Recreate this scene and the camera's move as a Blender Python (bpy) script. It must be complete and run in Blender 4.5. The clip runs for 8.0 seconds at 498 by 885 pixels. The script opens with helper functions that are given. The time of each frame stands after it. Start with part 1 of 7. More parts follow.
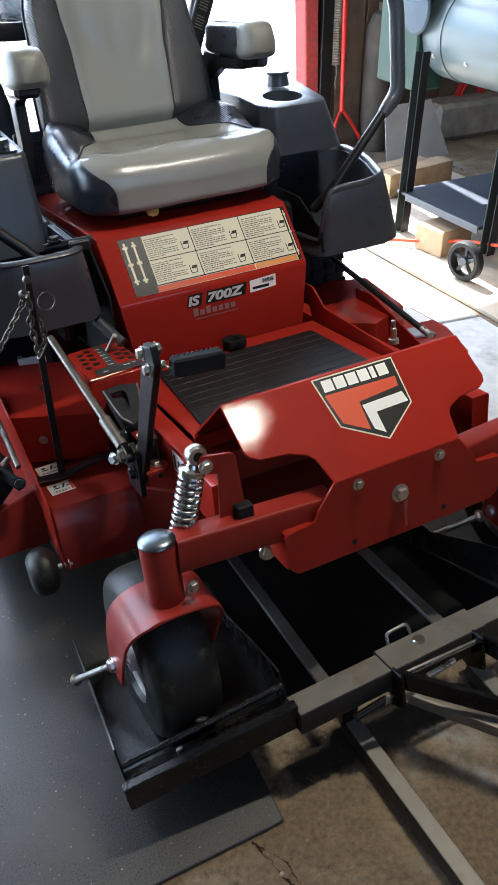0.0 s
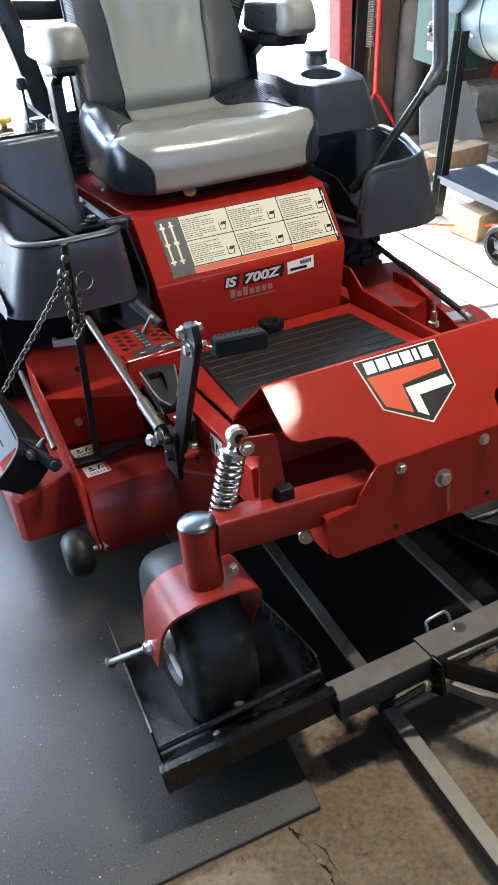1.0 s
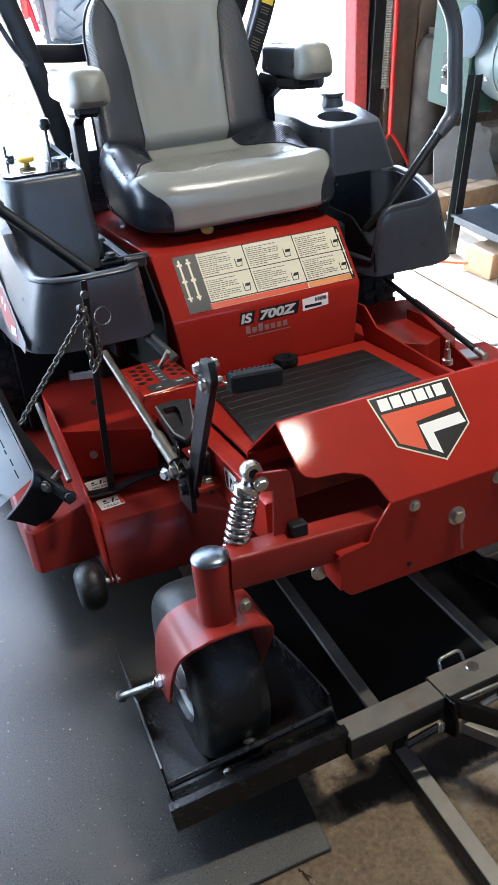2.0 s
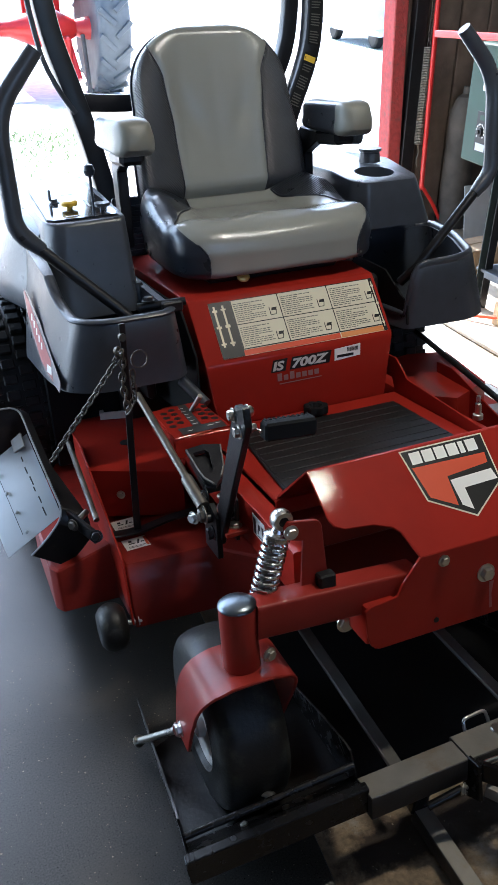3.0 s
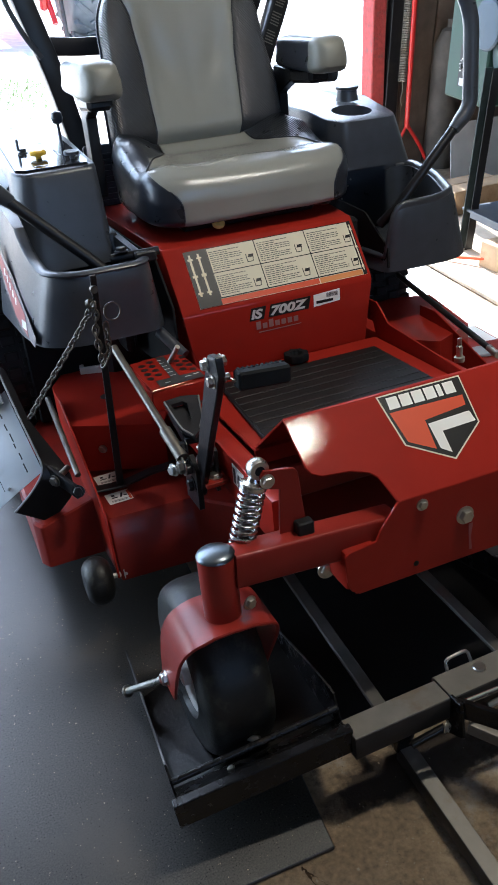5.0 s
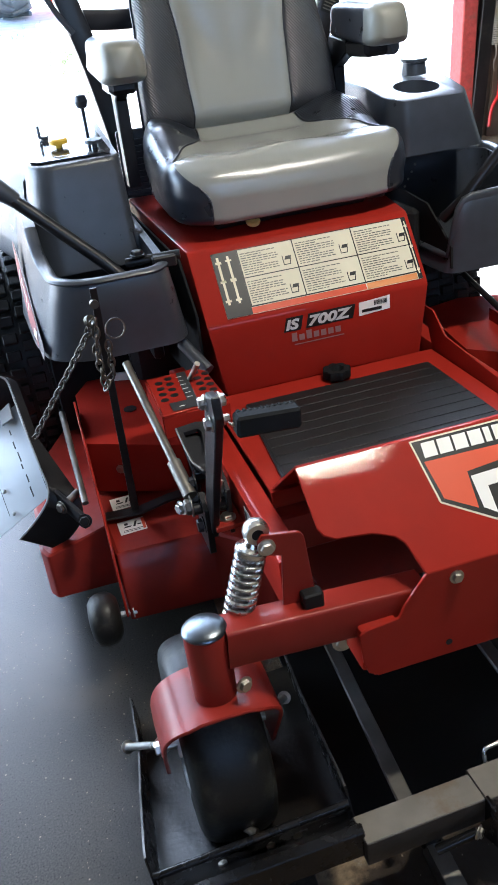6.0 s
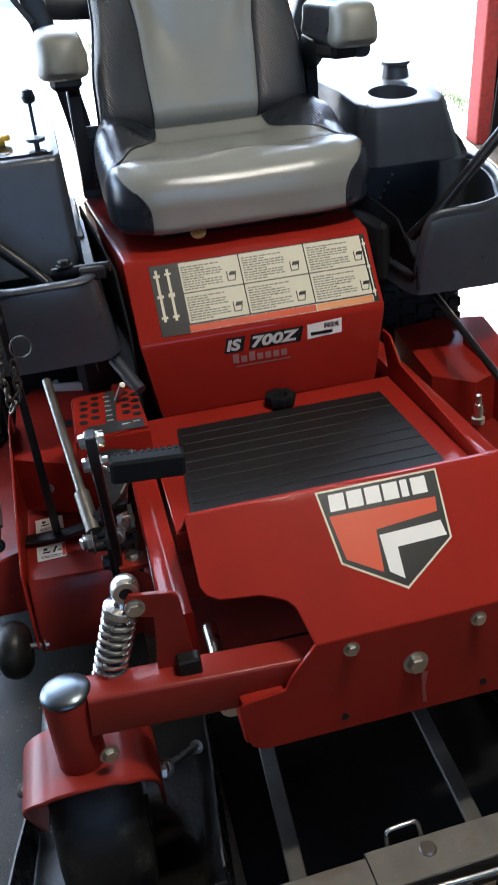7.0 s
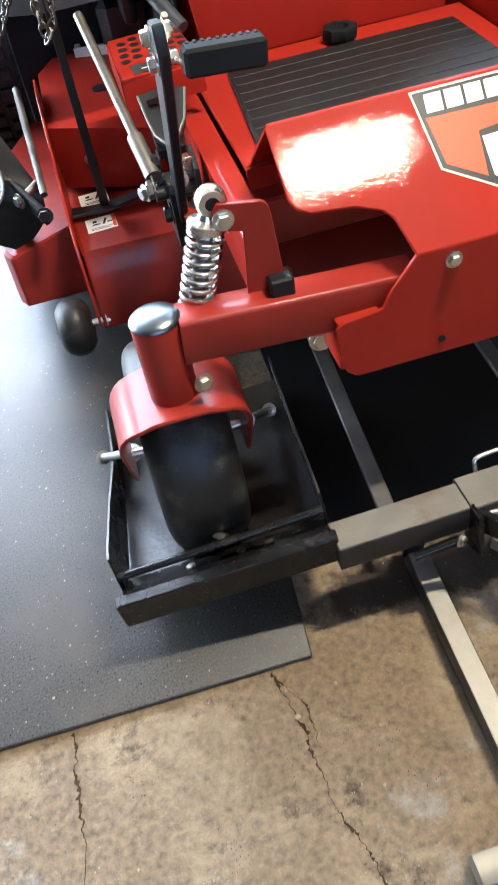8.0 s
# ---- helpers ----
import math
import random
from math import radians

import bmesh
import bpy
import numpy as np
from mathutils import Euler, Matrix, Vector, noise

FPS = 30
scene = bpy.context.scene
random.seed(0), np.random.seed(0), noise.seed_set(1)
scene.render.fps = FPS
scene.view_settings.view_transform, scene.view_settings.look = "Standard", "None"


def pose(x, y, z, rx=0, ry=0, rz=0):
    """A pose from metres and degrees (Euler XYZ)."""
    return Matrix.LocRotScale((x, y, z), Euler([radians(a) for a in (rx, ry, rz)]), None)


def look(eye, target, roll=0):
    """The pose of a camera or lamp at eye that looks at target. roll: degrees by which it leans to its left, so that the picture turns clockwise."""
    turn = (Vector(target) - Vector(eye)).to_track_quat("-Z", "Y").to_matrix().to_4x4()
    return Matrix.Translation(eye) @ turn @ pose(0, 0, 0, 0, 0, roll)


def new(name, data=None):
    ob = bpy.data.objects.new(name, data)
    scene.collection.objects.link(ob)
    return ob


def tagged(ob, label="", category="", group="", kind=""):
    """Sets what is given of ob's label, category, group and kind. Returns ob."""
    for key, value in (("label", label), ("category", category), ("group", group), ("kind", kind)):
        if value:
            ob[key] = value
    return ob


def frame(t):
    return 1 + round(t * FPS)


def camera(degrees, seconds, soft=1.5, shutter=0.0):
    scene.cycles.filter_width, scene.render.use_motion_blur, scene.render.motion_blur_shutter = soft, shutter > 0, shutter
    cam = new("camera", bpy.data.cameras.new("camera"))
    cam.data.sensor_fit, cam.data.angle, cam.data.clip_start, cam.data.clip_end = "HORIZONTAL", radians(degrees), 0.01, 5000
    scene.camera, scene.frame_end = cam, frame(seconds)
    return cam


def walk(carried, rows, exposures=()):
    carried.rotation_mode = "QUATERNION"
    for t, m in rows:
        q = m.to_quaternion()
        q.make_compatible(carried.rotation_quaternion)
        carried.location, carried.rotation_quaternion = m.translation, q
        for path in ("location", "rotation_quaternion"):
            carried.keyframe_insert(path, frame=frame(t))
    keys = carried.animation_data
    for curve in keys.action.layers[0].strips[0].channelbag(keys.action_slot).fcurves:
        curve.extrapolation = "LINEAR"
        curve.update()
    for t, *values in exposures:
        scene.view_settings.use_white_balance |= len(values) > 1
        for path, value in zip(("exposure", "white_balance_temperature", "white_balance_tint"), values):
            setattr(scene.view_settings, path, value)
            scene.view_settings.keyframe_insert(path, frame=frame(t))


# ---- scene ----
cam = camera(33.75, 8.0, soft=1.2, shutter=0.2)
# seconds, eye x y z in metres, turn in degrees
ROWS = [
    (0.0, -0.8317, -0.8858, 1.4705, 55.577, 0.22, -27.382),
    (0.5, -0.8533, -0.8741, 1.4509, 54.791, 0.727, -26.882),
    (1.0, -0.8537, -0.8611, 1.4491, 54.751, 0.7, -25.706),
    (1.5, -0.8551, -0.8667, 1.4561, 56.123, 0.877, -24.99),
    (1.7, -0.8551, -0.8667, 1.4561, 56.345, 0.886, -25.008),
    (2.8, -0.8813, -0.8551, 1.4678, 59.848, -0.752, -22.395),
    (3.0, -0.8813, -0.8551, 1.4678, 60.039, -0.732, -22.283),
    (3.5, -0.8784, -0.8548, 1.4669, 59.857, -0.647, -22.225),
    (4.0, -0.8766, -0.8545, 1.4697, 58.273, -0.649, -21.749),
    (4.5, -0.8644, -0.8594, 1.469, 57.036, -0.034, -21.909),
    (5.0, -0.8434, -0.8618, 1.4593, 56.629, 0.667, -23.437),
    (5.2, -0.8279, -0.8504, 1.4584, 56.389, 0.563, -24.214),
    (6.3, -0.4955, -0.6454, 1.4401, 54.405, 2.841, -14.969),
    (6.5, -0.4195, -0.6529, 1.4656, 55.599, 2.291, -14.437),
    (7.0, -0.394, -0.5944, 1.4326, 54.004, 1.616, -14.007),
    (7.5, -0.4631, -0.5227, 1.2913, 41.148, 2.668, -14.588),
    (8.0, -0.5211, -0.6336, 1.2574, 37.098, 4.345, -15.628),
]
EXPOSURES = [(0.0, 2.62, 5800, 10), (0.5, 3.10, 5750, 10), (1.0, 3.14, 5700, 10), (1.5, 3.12, 5650, 10), (3.0, 2.20, 5600, 10), (3.5, 1.93, 5550, 10), (4.0, 1.89, 5500, 10), (4.5, 1.97, 5550, 10), (5.2, 2.46, 5700, 10), (6.5, 3.03, 5650, 10), (7.0, 2.50, 5700, 10), (7.5, 3.50, 5950, 10), (8.0, 4.05, 6050, 10)]
walk(cam, [(t, pose(x, y, z, rx, ry, rz)) for t, x, y, z, rx, ry, rz in ROWS], EXPOSURES)
# the ground's slope against the mower, which stands with its nose raised on the lift
MOWER = Matrix(((0.99956, 0.00426, -0.02937, 0.00000), (0.00000, 0.98965, 0.14350, 0.00000), (0.02968, -0.14344, 0.98921, -0.01484), (0, 0, 0, 1)))

# ---- world, sun, lamps ----
world = bpy.data.worlds.new("world")
scene.world = world
world.use_nodes = True
wn = world.node_tree.nodes
sky = wn.new("ShaderNodeTexSky")
sky.sky_type, sky.sun_disc = "NISHITA", False
sky.sun_elevation, sky.sun_rotation = radians(50), radians(4)
world.node_tree.links.new(sky.outputs[0], wn["Background"].inputs[0])
wn["Background"].inputs[1].default_value = 0.15


def lamp(name, kind, strength, colour, m, **settings):
    data = bpy.data.lights.new(name, kind)
    data.energy, data.color = strength, colour
    ob = new(name, data)
    ob.matrix_world = m
    return data


# the sun stands behind the barn's open door and lights the yard
sun = lamp("sun", "SUN", 5.0, (1.0, 0.95, 0.88), look((0.6, 13.85, 12.1), (0, 3.85, 0)))
sun.angle = radians(0.6)


def ceiling_tube(x, y, turn, power, length=1.25, tint=(1.0, 0.88, 0.68)):
    data = lamp("tube_light", "AREA", power, tint, pose(x, y, 2.72, 0, 0, turn))
    data.shape, data.size, data.size_y = "RECTANGLE", length, 0.10


ceiling_tube(0.32, 0.15, 0, 6.8, 0.42)

# unseen fill light from behind, set in an opening added to the wall
south = lamp("south_fill", "AREA", 1.1, (1.0, 0.90, 0.76), pose(-0.4, -4.15, 2.72, 90, 0, 0))
south.shape, south.size, south.size_y = "RECTANGLE", 3.4, 1.1

# skylight through the upper part of the open barn door
north = lamp("barn_door_light", "AREA", 39, (0.84, 0.92, 1.0), pose(-0.55, 3.80, 2.38, 90, 0, 180))
north.shape, north.size, north.size_y = "RECTANGLE", 4.8, 1.3

# fill light from the west; no door is known there, its opening is added
side = lamp("west_fill", "AREA", 19, (0.80, 0.91, 1.0), pose(-3.36, 2.7, 1.15, 0, -90, 0))
side.shape, side.size, side.size_y = "RECTANGLE", 2.2, 1.6


# ---- materials ----
def material(name, colour, rough=0.5, metal=0.0, vary=0.12, scale=12.0, bump=0.0, bump_scale=60.0, coat=0.0, spot=None, spots=0.0, spot_scale=5.0, wear_rough=0.1, spec=0.5, each=0.0):
    m = bpy.data.materials.new(name)
    m.use_nodes = True
    n, l = m.node_tree.nodes, m.node_tree.links
    b = n["Principled BSDF"]
    b.inputs["Roughness"].default_value, b.inputs["Metallic"].default_value = rough, metal
    b.inputs["Coat Weight"].default_value, b.inputs["Coat Roughness"].default_value = coat, 0.03
    b.inputs["Specular IOR Level"].default_value = spec
    tc = n.new("ShaderNodeTexCoord")
    fine = n.new("ShaderNodeTexNoise")
    fine.inputs["Scale"].default_value, fine.inputs["Detail"].default_value = scale, 6.0
    l.new(tc.outputs["Object"], fine.inputs["Vector"])
    ramp = n.new("ShaderNodeMapRange")
    ramp.inputs["From Min"].default_value, ramp.inputs["From Max"].default_value = 0.3, 0.7
    ramp.inputs["To Min"].default_value, ramp.inputs["To Max"].default_value = 1 - vary, 1 + vary
    l.new(fine.outputs["Fac"], ramp.inputs["Value"])
    mul = n.new("ShaderNodeVectorMath")
    mul.operation = "SCALE"
    mul.inputs[0].default_value = colour
    l.new(ramp.outputs[0], mul.inputs["Scale"])
    out = mul.outputs[0]
    if each:
        info = n.new("ShaderNodeObjectInfo")
        er = n.new("ShaderNodeMapRange")
        er.inputs["To Min"].default_value, er.inputs["To Max"].default_value = 1 - each, 1 + each
        l.new(info.outputs["Random"], er.inputs["Value"])
        em = n.new("ShaderNodeVectorMath")
        em.operation = "SCALE"
        l.new(out, em.inputs[0])
        l.new(er.outputs[0], em.inputs["Scale"])
        out = em.outputs[0]
    if spot:
        big = n.new("ShaderNodeTexNoise")
        big.inputs["Scale"].default_value, big.inputs["Detail"].default_value, big.inputs["Roughness"].default_value = spot_scale, 8.0, 0.65
        l.new(tc.outputs["Object"], big.inputs["Vector"])
        cut = n.new("ShaderNodeMapRange")
        cut.inputs["From Min"].default_value, cut.inputs["From Max"].default_value = 0.62 - 0.3 * spots, 0.75 - 0.2 * spots
        l.new(big.outputs["Fac"], cut.inputs["Value"])
        mix = n.new("ShaderNodeMix")
        mix.data_type = "RGBA"
        l.new(cut.outputs[0], mix.inputs["Factor"])
        l.new(out, mix.inputs["A"])
        mix.inputs["B"].default_value = (*spot, 1)
        out = mix.outputs["Result"]
    l.new(out, b.inputs["Base Color"])
    rr = n.new("ShaderNodeMapRange")
    rr.inputs["To Min"].default_value, rr.inputs["To Max"].default_value = max(0.02, rough - wear_rough), min(1.0, rough + wear_rough)
    l.new(fine.outputs["Fac"], rr.inputs["Value"])
    l.new(rr.outputs[0], b.inputs["Roughness"])
    if bump:
        grain = n.new("ShaderNodeTexNoise")
        grain.inputs["Scale"].default_value, grain.inputs["Detail"].default_value = bump_scale, 5.0
        l.new(tc.outputs["Object"], grain.inputs["Vector"])
        bn = n.new("ShaderNodeBump")
        bn.inputs["Strength"].default_value, bn.inputs["Distance"].default_value = bump, 0.004
        l.new(grain.outputs["Fac"], bn.inputs["Height"])
        l.new(bn.outputs[0], b.inputs["Normal"])
        if coat:
            l.new(bn.outputs[0], b.inputs["Coat Normal"])
    return m


RED = material("red_paint", (0.285, 0.0185, 0.0105), 0.44, vary=0.07, scale=9, bump=0.038, bump_scale=190, coat=0.29, spec=0.03, spot=(0.25, 0.02, 0.014), spots=0.15, spot_scale=7)
# RED with less coat and a slightly darker, browner base
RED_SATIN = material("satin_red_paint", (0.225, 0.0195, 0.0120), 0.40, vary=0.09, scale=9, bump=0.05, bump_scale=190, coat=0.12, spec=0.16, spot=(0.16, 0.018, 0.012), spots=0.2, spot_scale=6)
BLACK_PLASTIC = material("black_plastic", (0.042, 0.048, 0.058), 0.31, vary=0.10, scale=30, bump=0.12, bump_scale=700)
GREY_VINYL = material("grey_vinyl", (0.240, 0.245, 0.222), 0.22, spec=0.7, vary=0.04, scale=5, bump=0.10, bump_scale=900, wear_rough=0.03)
CREAM_VINYL = material("cream_vinyl", (0.20, 0.20, 0.17), 0.40, vary=0.05, scale=8, bump=0.12, bump_scale=900)
BLACK_VINYL = material("black_vinyl", (0.018, 0.021, 0.028), 0.30, vary=0.1, scale=20, bump=0.06, bump_scale=900)


def woven(name, colour, rough):
    m = material(name, colour, rough, vary=0.1, scale=20)
    n, l = m.node_tree.nodes, m.node_tree.links
    tc, wave, bump = n.new("ShaderNodeTexCoord"), n.new("ShaderNodeTexWave"), n.new("ShaderNodeBump")
    mp = n.new("ShaderNodeMapping")
    mp.inputs["Rotation"].default_value = (radians(25), radians(35), radians(20))
    l.new(tc.outputs["Object"], mp.inputs["Vector"])
    l.new(mp.outputs[0], wave.inputs["Vector"])
    wave.inputs["Scale"].default_value = 62.0
    bump.inputs["Strength"].default_value, bump.inputs["Distance"].default_value = 0.4, 0.003
    l.new(wave.outputs["Fac"], bump.inputs["Height"])
    l.new(bump.outputs[0], n["Principled BSDF"].inputs["Normal"])
    return m


CARBON_VINYL = woven("carbon_weave_vinyl", (0.045, 0.047, 0.050), 0.38)
LOBE_VINYL = woven("weave_lobe_vinyl", (0.022, 0.026, 0.033), 0.30)
LATCH_YELLOW = material("pale_yellow_plastic", (0.75, 0.55, 0.16), 0.4, vary=0.05)
CASTER_RUBBER = material("scuffed_caster_rubber", (0.0095, 0.0095, 0.0085), 0.47, vary=0.40, scale=26, bump=0.20, bump_scale=110, spot=(0.042, 0.041, 0.030), spots=0.30, spot_scale=26, wear_rough=0.14, spec=0.36)
RUBBER = material("rubber", (0.012, 0.012, 0.0115), 0.6, spec=0.3, vary=0.25, scale=14, bump=0.25, bump_scale=90, spot=(0.026, 0.026, 0.021), spots=0.22, spot_scale=17)
MAT_RUBBER = material("ribbed_rubber", (0.0085, 0.009, 0.0095), 0.50, spec=0.25, vary=0.2, scale=25, bump=0.1, bump_scale=300)
PEDAL_RUBBER = material("pedal_rubber", (0.009, 0.010, 0.011), 0.75, spec=0.12, vary=0.2, scale=25, bump=0.1, bump_scale=300)
ZINC = material("zinc_plated_steel", (0.55, 0.53, 0.48), 0.30, 1.0, vary=0.12, scale=40)
CHROME = material("chrome", (0.56, 0.555, 0.54), 0.24, 1.0, vary=0.05, scale=30)
CAP_METAL = material("polished_cap", (0.15, 0.175, 0.20), 0.34, 1.0, vary=0.15, scale=30)
BLACK_STEEL = material("black_painted_steel", (0.010, 0.010, 0.011), 0.34, spec=0.35, vary=0.15, scale=25, bump=0.1, bump_scale=200, spot=(0.030, 0.025, 0.022), spots=0.08, spot_scale=9)
LIFT_BLACK = material("chipped_black_gloss", (0.0065, 0.0065, 0.007), 0.26, spec=0.28, vary=0.2, scale=30, bump=0.12, bump_scale=160, spot=(0.030, 0.022, 0.017), spots=0.08, spot_scale=16)
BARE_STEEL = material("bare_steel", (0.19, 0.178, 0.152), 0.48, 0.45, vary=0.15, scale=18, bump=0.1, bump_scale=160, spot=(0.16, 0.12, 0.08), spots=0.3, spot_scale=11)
LABEL_CREAM = material("cream_label", (0.66, 0.62, 0.47), 0.45, vary=0.03, scale=20, spec=0.15)
NAME_SILVER = material("silver_print", (0.52, 0.52, 0.50), 0.35, vary=0.06, scale=60)
LABEL_AMBER = material("amber_print", (0.62, 0.22, 0.05), 0.4, vary=0.04)
DECAL_GREY = material("worn_decal", (0.22, 0.19, 0.19), 0.25, vary=0.25, scale=9)
LABEL_WHITE = material("white_label", (0.78, 0.77, 0.73), 0.4, vary=0.03, scale=20, spec=0.15)
LABEL_BLACK = material("black_print", (0.012, 0.012, 0.012), 0.4, spec=0.2)
LABEL_GREY = material("grey_print", (0.10, 0.095, 0.08), 0.5)
SCALE_GREY = material("dark_grey_label", (0.035, 0.036, 0.038), 0.4, spec=0.3)
LABEL_ORANGE = material("orange_print", (0.58, 0.085, 0.035), 0.4, vary=0.04, spec=0.15)
LABEL_YELLOW = material("yellow_print", (0.75, 0.5, 0.04), 0.4, vary=0.04)
YELLOW_PLASTIC = material("yellow_plastic", (0.72, 0.45, 0.04), 0.4, vary=0.06)
LEG_PAINT = material("dark_leg_paint", (0.016, 0.024, 0.024), 0.5, vary=0.15, scale=14, spec=0.3)
GREEN_PAINT = material("green_paint", (0.014, 0.038, 0.026), 0.55, vary=0.12, scale=12, spec=0.25)
SLATE_PAINT = material("slate_blue_paint", (0.045, 0.055, 0.07), 0.5, vary=0.15, scale=10, spot=(0.08, 0.085, 0.085), spots=0.2, spot_scale=5)
BARREL_PAINT = material("grey_barrel_paint", (0.085, 0.115, 0.120), 0.34, vary=0.08, scale=6, spot=(0.11, 0.11, 0.10), spots=0.15, spot_scale=5)
GREY_PAINT = material("grey_blue_paint", (0.255, 0.275, 0.29), 0.38, vary=0.10, scale=10, spot=(0.18, 0.17, 0.15), spots=0.15, spot_scale=6)
WOOD = material("raw_wood", (0.42, 0.29, 0.17), 0.75, vary=0.2, scale=9, bump=0.3, bump_scale=40, spot=(0.25, 0.15, 0.08), spots=0.3, each=0.15)
PLYWOOD = material("weathered_plywood", (0.56, 0.46, 0.34), 0.8, vary=0.15, scale=14, bump=0.2, bump_scale=60, spot=(0.36, 0.27, 0.18), spots=0.2, spot_scale=4)
# for the unseen walls, darker than DARK_WOOD to bounce less light
UNSEEN_WOOD = material("unseen_wall_boards", (0.045, 0.035, 0.028), 0.9, vary=0.3, scale=8, bump=0.3, bump_scale=30)
DARK_WOOD = material("old_dark_wood", (0.10, 0.074, 0.057), 0.85, vary=0.35, scale=8, bump=0.4, bump_scale=30, each=0.3)
PALE_BOARD = material("weathered_boards", (0.11, 0.095, 0.08), 0.85, vary=0.2, scale=6, bump=0.3, bump_scale=25)
RED_WOOD = material("red_barn_paint", (0.34, 0.042, 0.038), 0.75, vary=0.22, scale=40, bump=0.8, bump_scale=60, spot=(0.17, 0.06, 0.05), spots=0.28, spot_scale=26)


def concrete_material():
    """Old concrete: brown stain and pale wear at hand's width, sand grain, pale stones and dark pits."""
    m = material("stained_concrete", (0.215, 0.154, 0.093), 0.82, vary=0.34, scale=90)
    n, l = m.node_tree.nodes, m.node_tree.links
    b = n["Principled BSDF"]
    base = b.inputs["Base Color"].links[0].from_socket
    tc = n.new("ShaderNodeTexCoord")

    def noise(scale, detail, rough, lo, hi):
        t, r = n.new("ShaderNodeTexNoise"), n.new("ShaderNodeMapRange")
        t.inputs["Scale"].default_value, t.inputs["Detail"].default_value, t.inputs["Roughness"].default_value = scale, detail, rough
        r.inputs["From Min"].default_value, r.inputs["From Max"].default_value = lo, hi
        l.new(tc.outputs["Object"], t.inputs["Vector"])
        l.new(t.outputs["Fac"], r.inputs["Value"])
        return r.outputs[0]

    def mixed(fac, a, colour):
        x = n.new("ShaderNodeMix")
        x.data_type = "RGBA"
        l.new(fac, x.inputs["Factor"])
        l.new(a, x.inputs["A"])
        x.inputs["B"].default_value = (*colour, 1)
        return x.outputs["Result"]

    def grains(scale, size, gate):
        v, c, g = n.new("ShaderNodeTexVoronoi"), n.new("ShaderNodeMath"), n.new("ShaderNodeMath")
        v.inputs["Scale"].default_value = scale
        l.new(tc.outputs["Object"], v.inputs["Vector"])
        c.operation, c.inputs[1].default_value = "LESS_THAN", size
        l.new(v.outputs["Distance"], c.inputs[0])
        g.operation = "MULTIPLY"
        l.new(c.outputs[0], g.inputs[0])
        l.new(gate, g.inputs[1])
        return g.outputs[0]

    out = mixed(noise(3.4, 10, 0.74, 0.48, 0.60), base, (0.350, 0.265, 0.165))
    out = mixed(noise(2.1, 11, 0.76, 0.535, 0.63), out, (0.37, 0.345, 0.30))
    out = mixed(noise(7.0, 9, 0.74, 0.56, 0.66), out, (0.070, 0.046, 0.028))
    out = mixed(noise(1.3, 10, 0.72, 0.58, 0.68), out, (0.085, 0.058, 0.036))
    out = mixed(grains(120, 0.13, noise(14, 3, 0.5, 0.52, 0.64)), out, (0.36, 0.32, 0.25))
    out = mixed(grains(150, 0.16, noise(10, 3, 0.5, 0.46, 0.60)), out, (0.26, 0.20, 0.13))
    out = mixed(grains(130, 0.14, noise(9, 3, 0.5, 0.52, 0.66)), out, (0.045, 0.032, 0.022))
    # blotchy dark patch under the lift
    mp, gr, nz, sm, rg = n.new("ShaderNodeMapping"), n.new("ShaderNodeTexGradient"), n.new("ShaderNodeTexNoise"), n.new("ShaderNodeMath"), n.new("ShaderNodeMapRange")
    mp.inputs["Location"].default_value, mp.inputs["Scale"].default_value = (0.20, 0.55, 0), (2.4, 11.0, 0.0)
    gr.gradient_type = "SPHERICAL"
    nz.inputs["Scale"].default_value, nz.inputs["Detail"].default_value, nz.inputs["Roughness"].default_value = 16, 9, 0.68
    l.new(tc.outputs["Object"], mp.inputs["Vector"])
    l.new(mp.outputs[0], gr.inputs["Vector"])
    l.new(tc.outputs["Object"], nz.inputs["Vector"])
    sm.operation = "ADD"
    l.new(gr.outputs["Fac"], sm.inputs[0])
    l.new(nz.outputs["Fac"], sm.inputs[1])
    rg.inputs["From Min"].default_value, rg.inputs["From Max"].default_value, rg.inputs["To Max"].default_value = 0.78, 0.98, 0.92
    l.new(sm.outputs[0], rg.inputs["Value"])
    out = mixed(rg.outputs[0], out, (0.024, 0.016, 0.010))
    l.new(out, b.inputs["Base Color"])
    h, bump = n.new("ShaderNodeTexNoise"), n.new("ShaderNodeBump")
    h.inputs["Scale"].default_value, h.inputs["Detail"].default_value, h.inputs["Roughness"].default_value = 38, 10, 0.72
    l.new(tc.outputs["Object"], h.inputs["Vector"])
    bump.inputs["Strength"].default_value, bump.inputs["Distance"].default_value = 1.0, 0.010
    l.new(h.outputs["Fac"], bump.inputs["Height"])
    l.new(bump.outputs[0], b.inputs["Normal"])
    return m


CONCRETE = concrete_material()
TRAY_DIRT = material("dusty_tray_steel", (0.008, 0.0075, 0.007), 0.36, vary=0.3, scale=30, bump=0.15, bump_scale=120, spot=(0.028, 0.022, 0.017), spots=0.26, spot_scale=8, spec=0.30)
CRUMBS = material("pale_chips", (0.30, 0.25, 0.18), 0.9, vary=0.3, scale=40)
CRACK_DIRT = material("crack_dirt", (0.050, 0.033, 0.020), 0.95, vary=0.4, scale=80, bump=0.5, bump_scale=120, spec=0.08)
PALE_CONCRETE = material("pale_concrete", (0.60, 0.59, 0.56), 0.85, vary=0.12, scale=20, bump=0.3, bump_scale=50, spot=(0.32, 0.31, 0.28), spots=0.25, spot_scale=6)
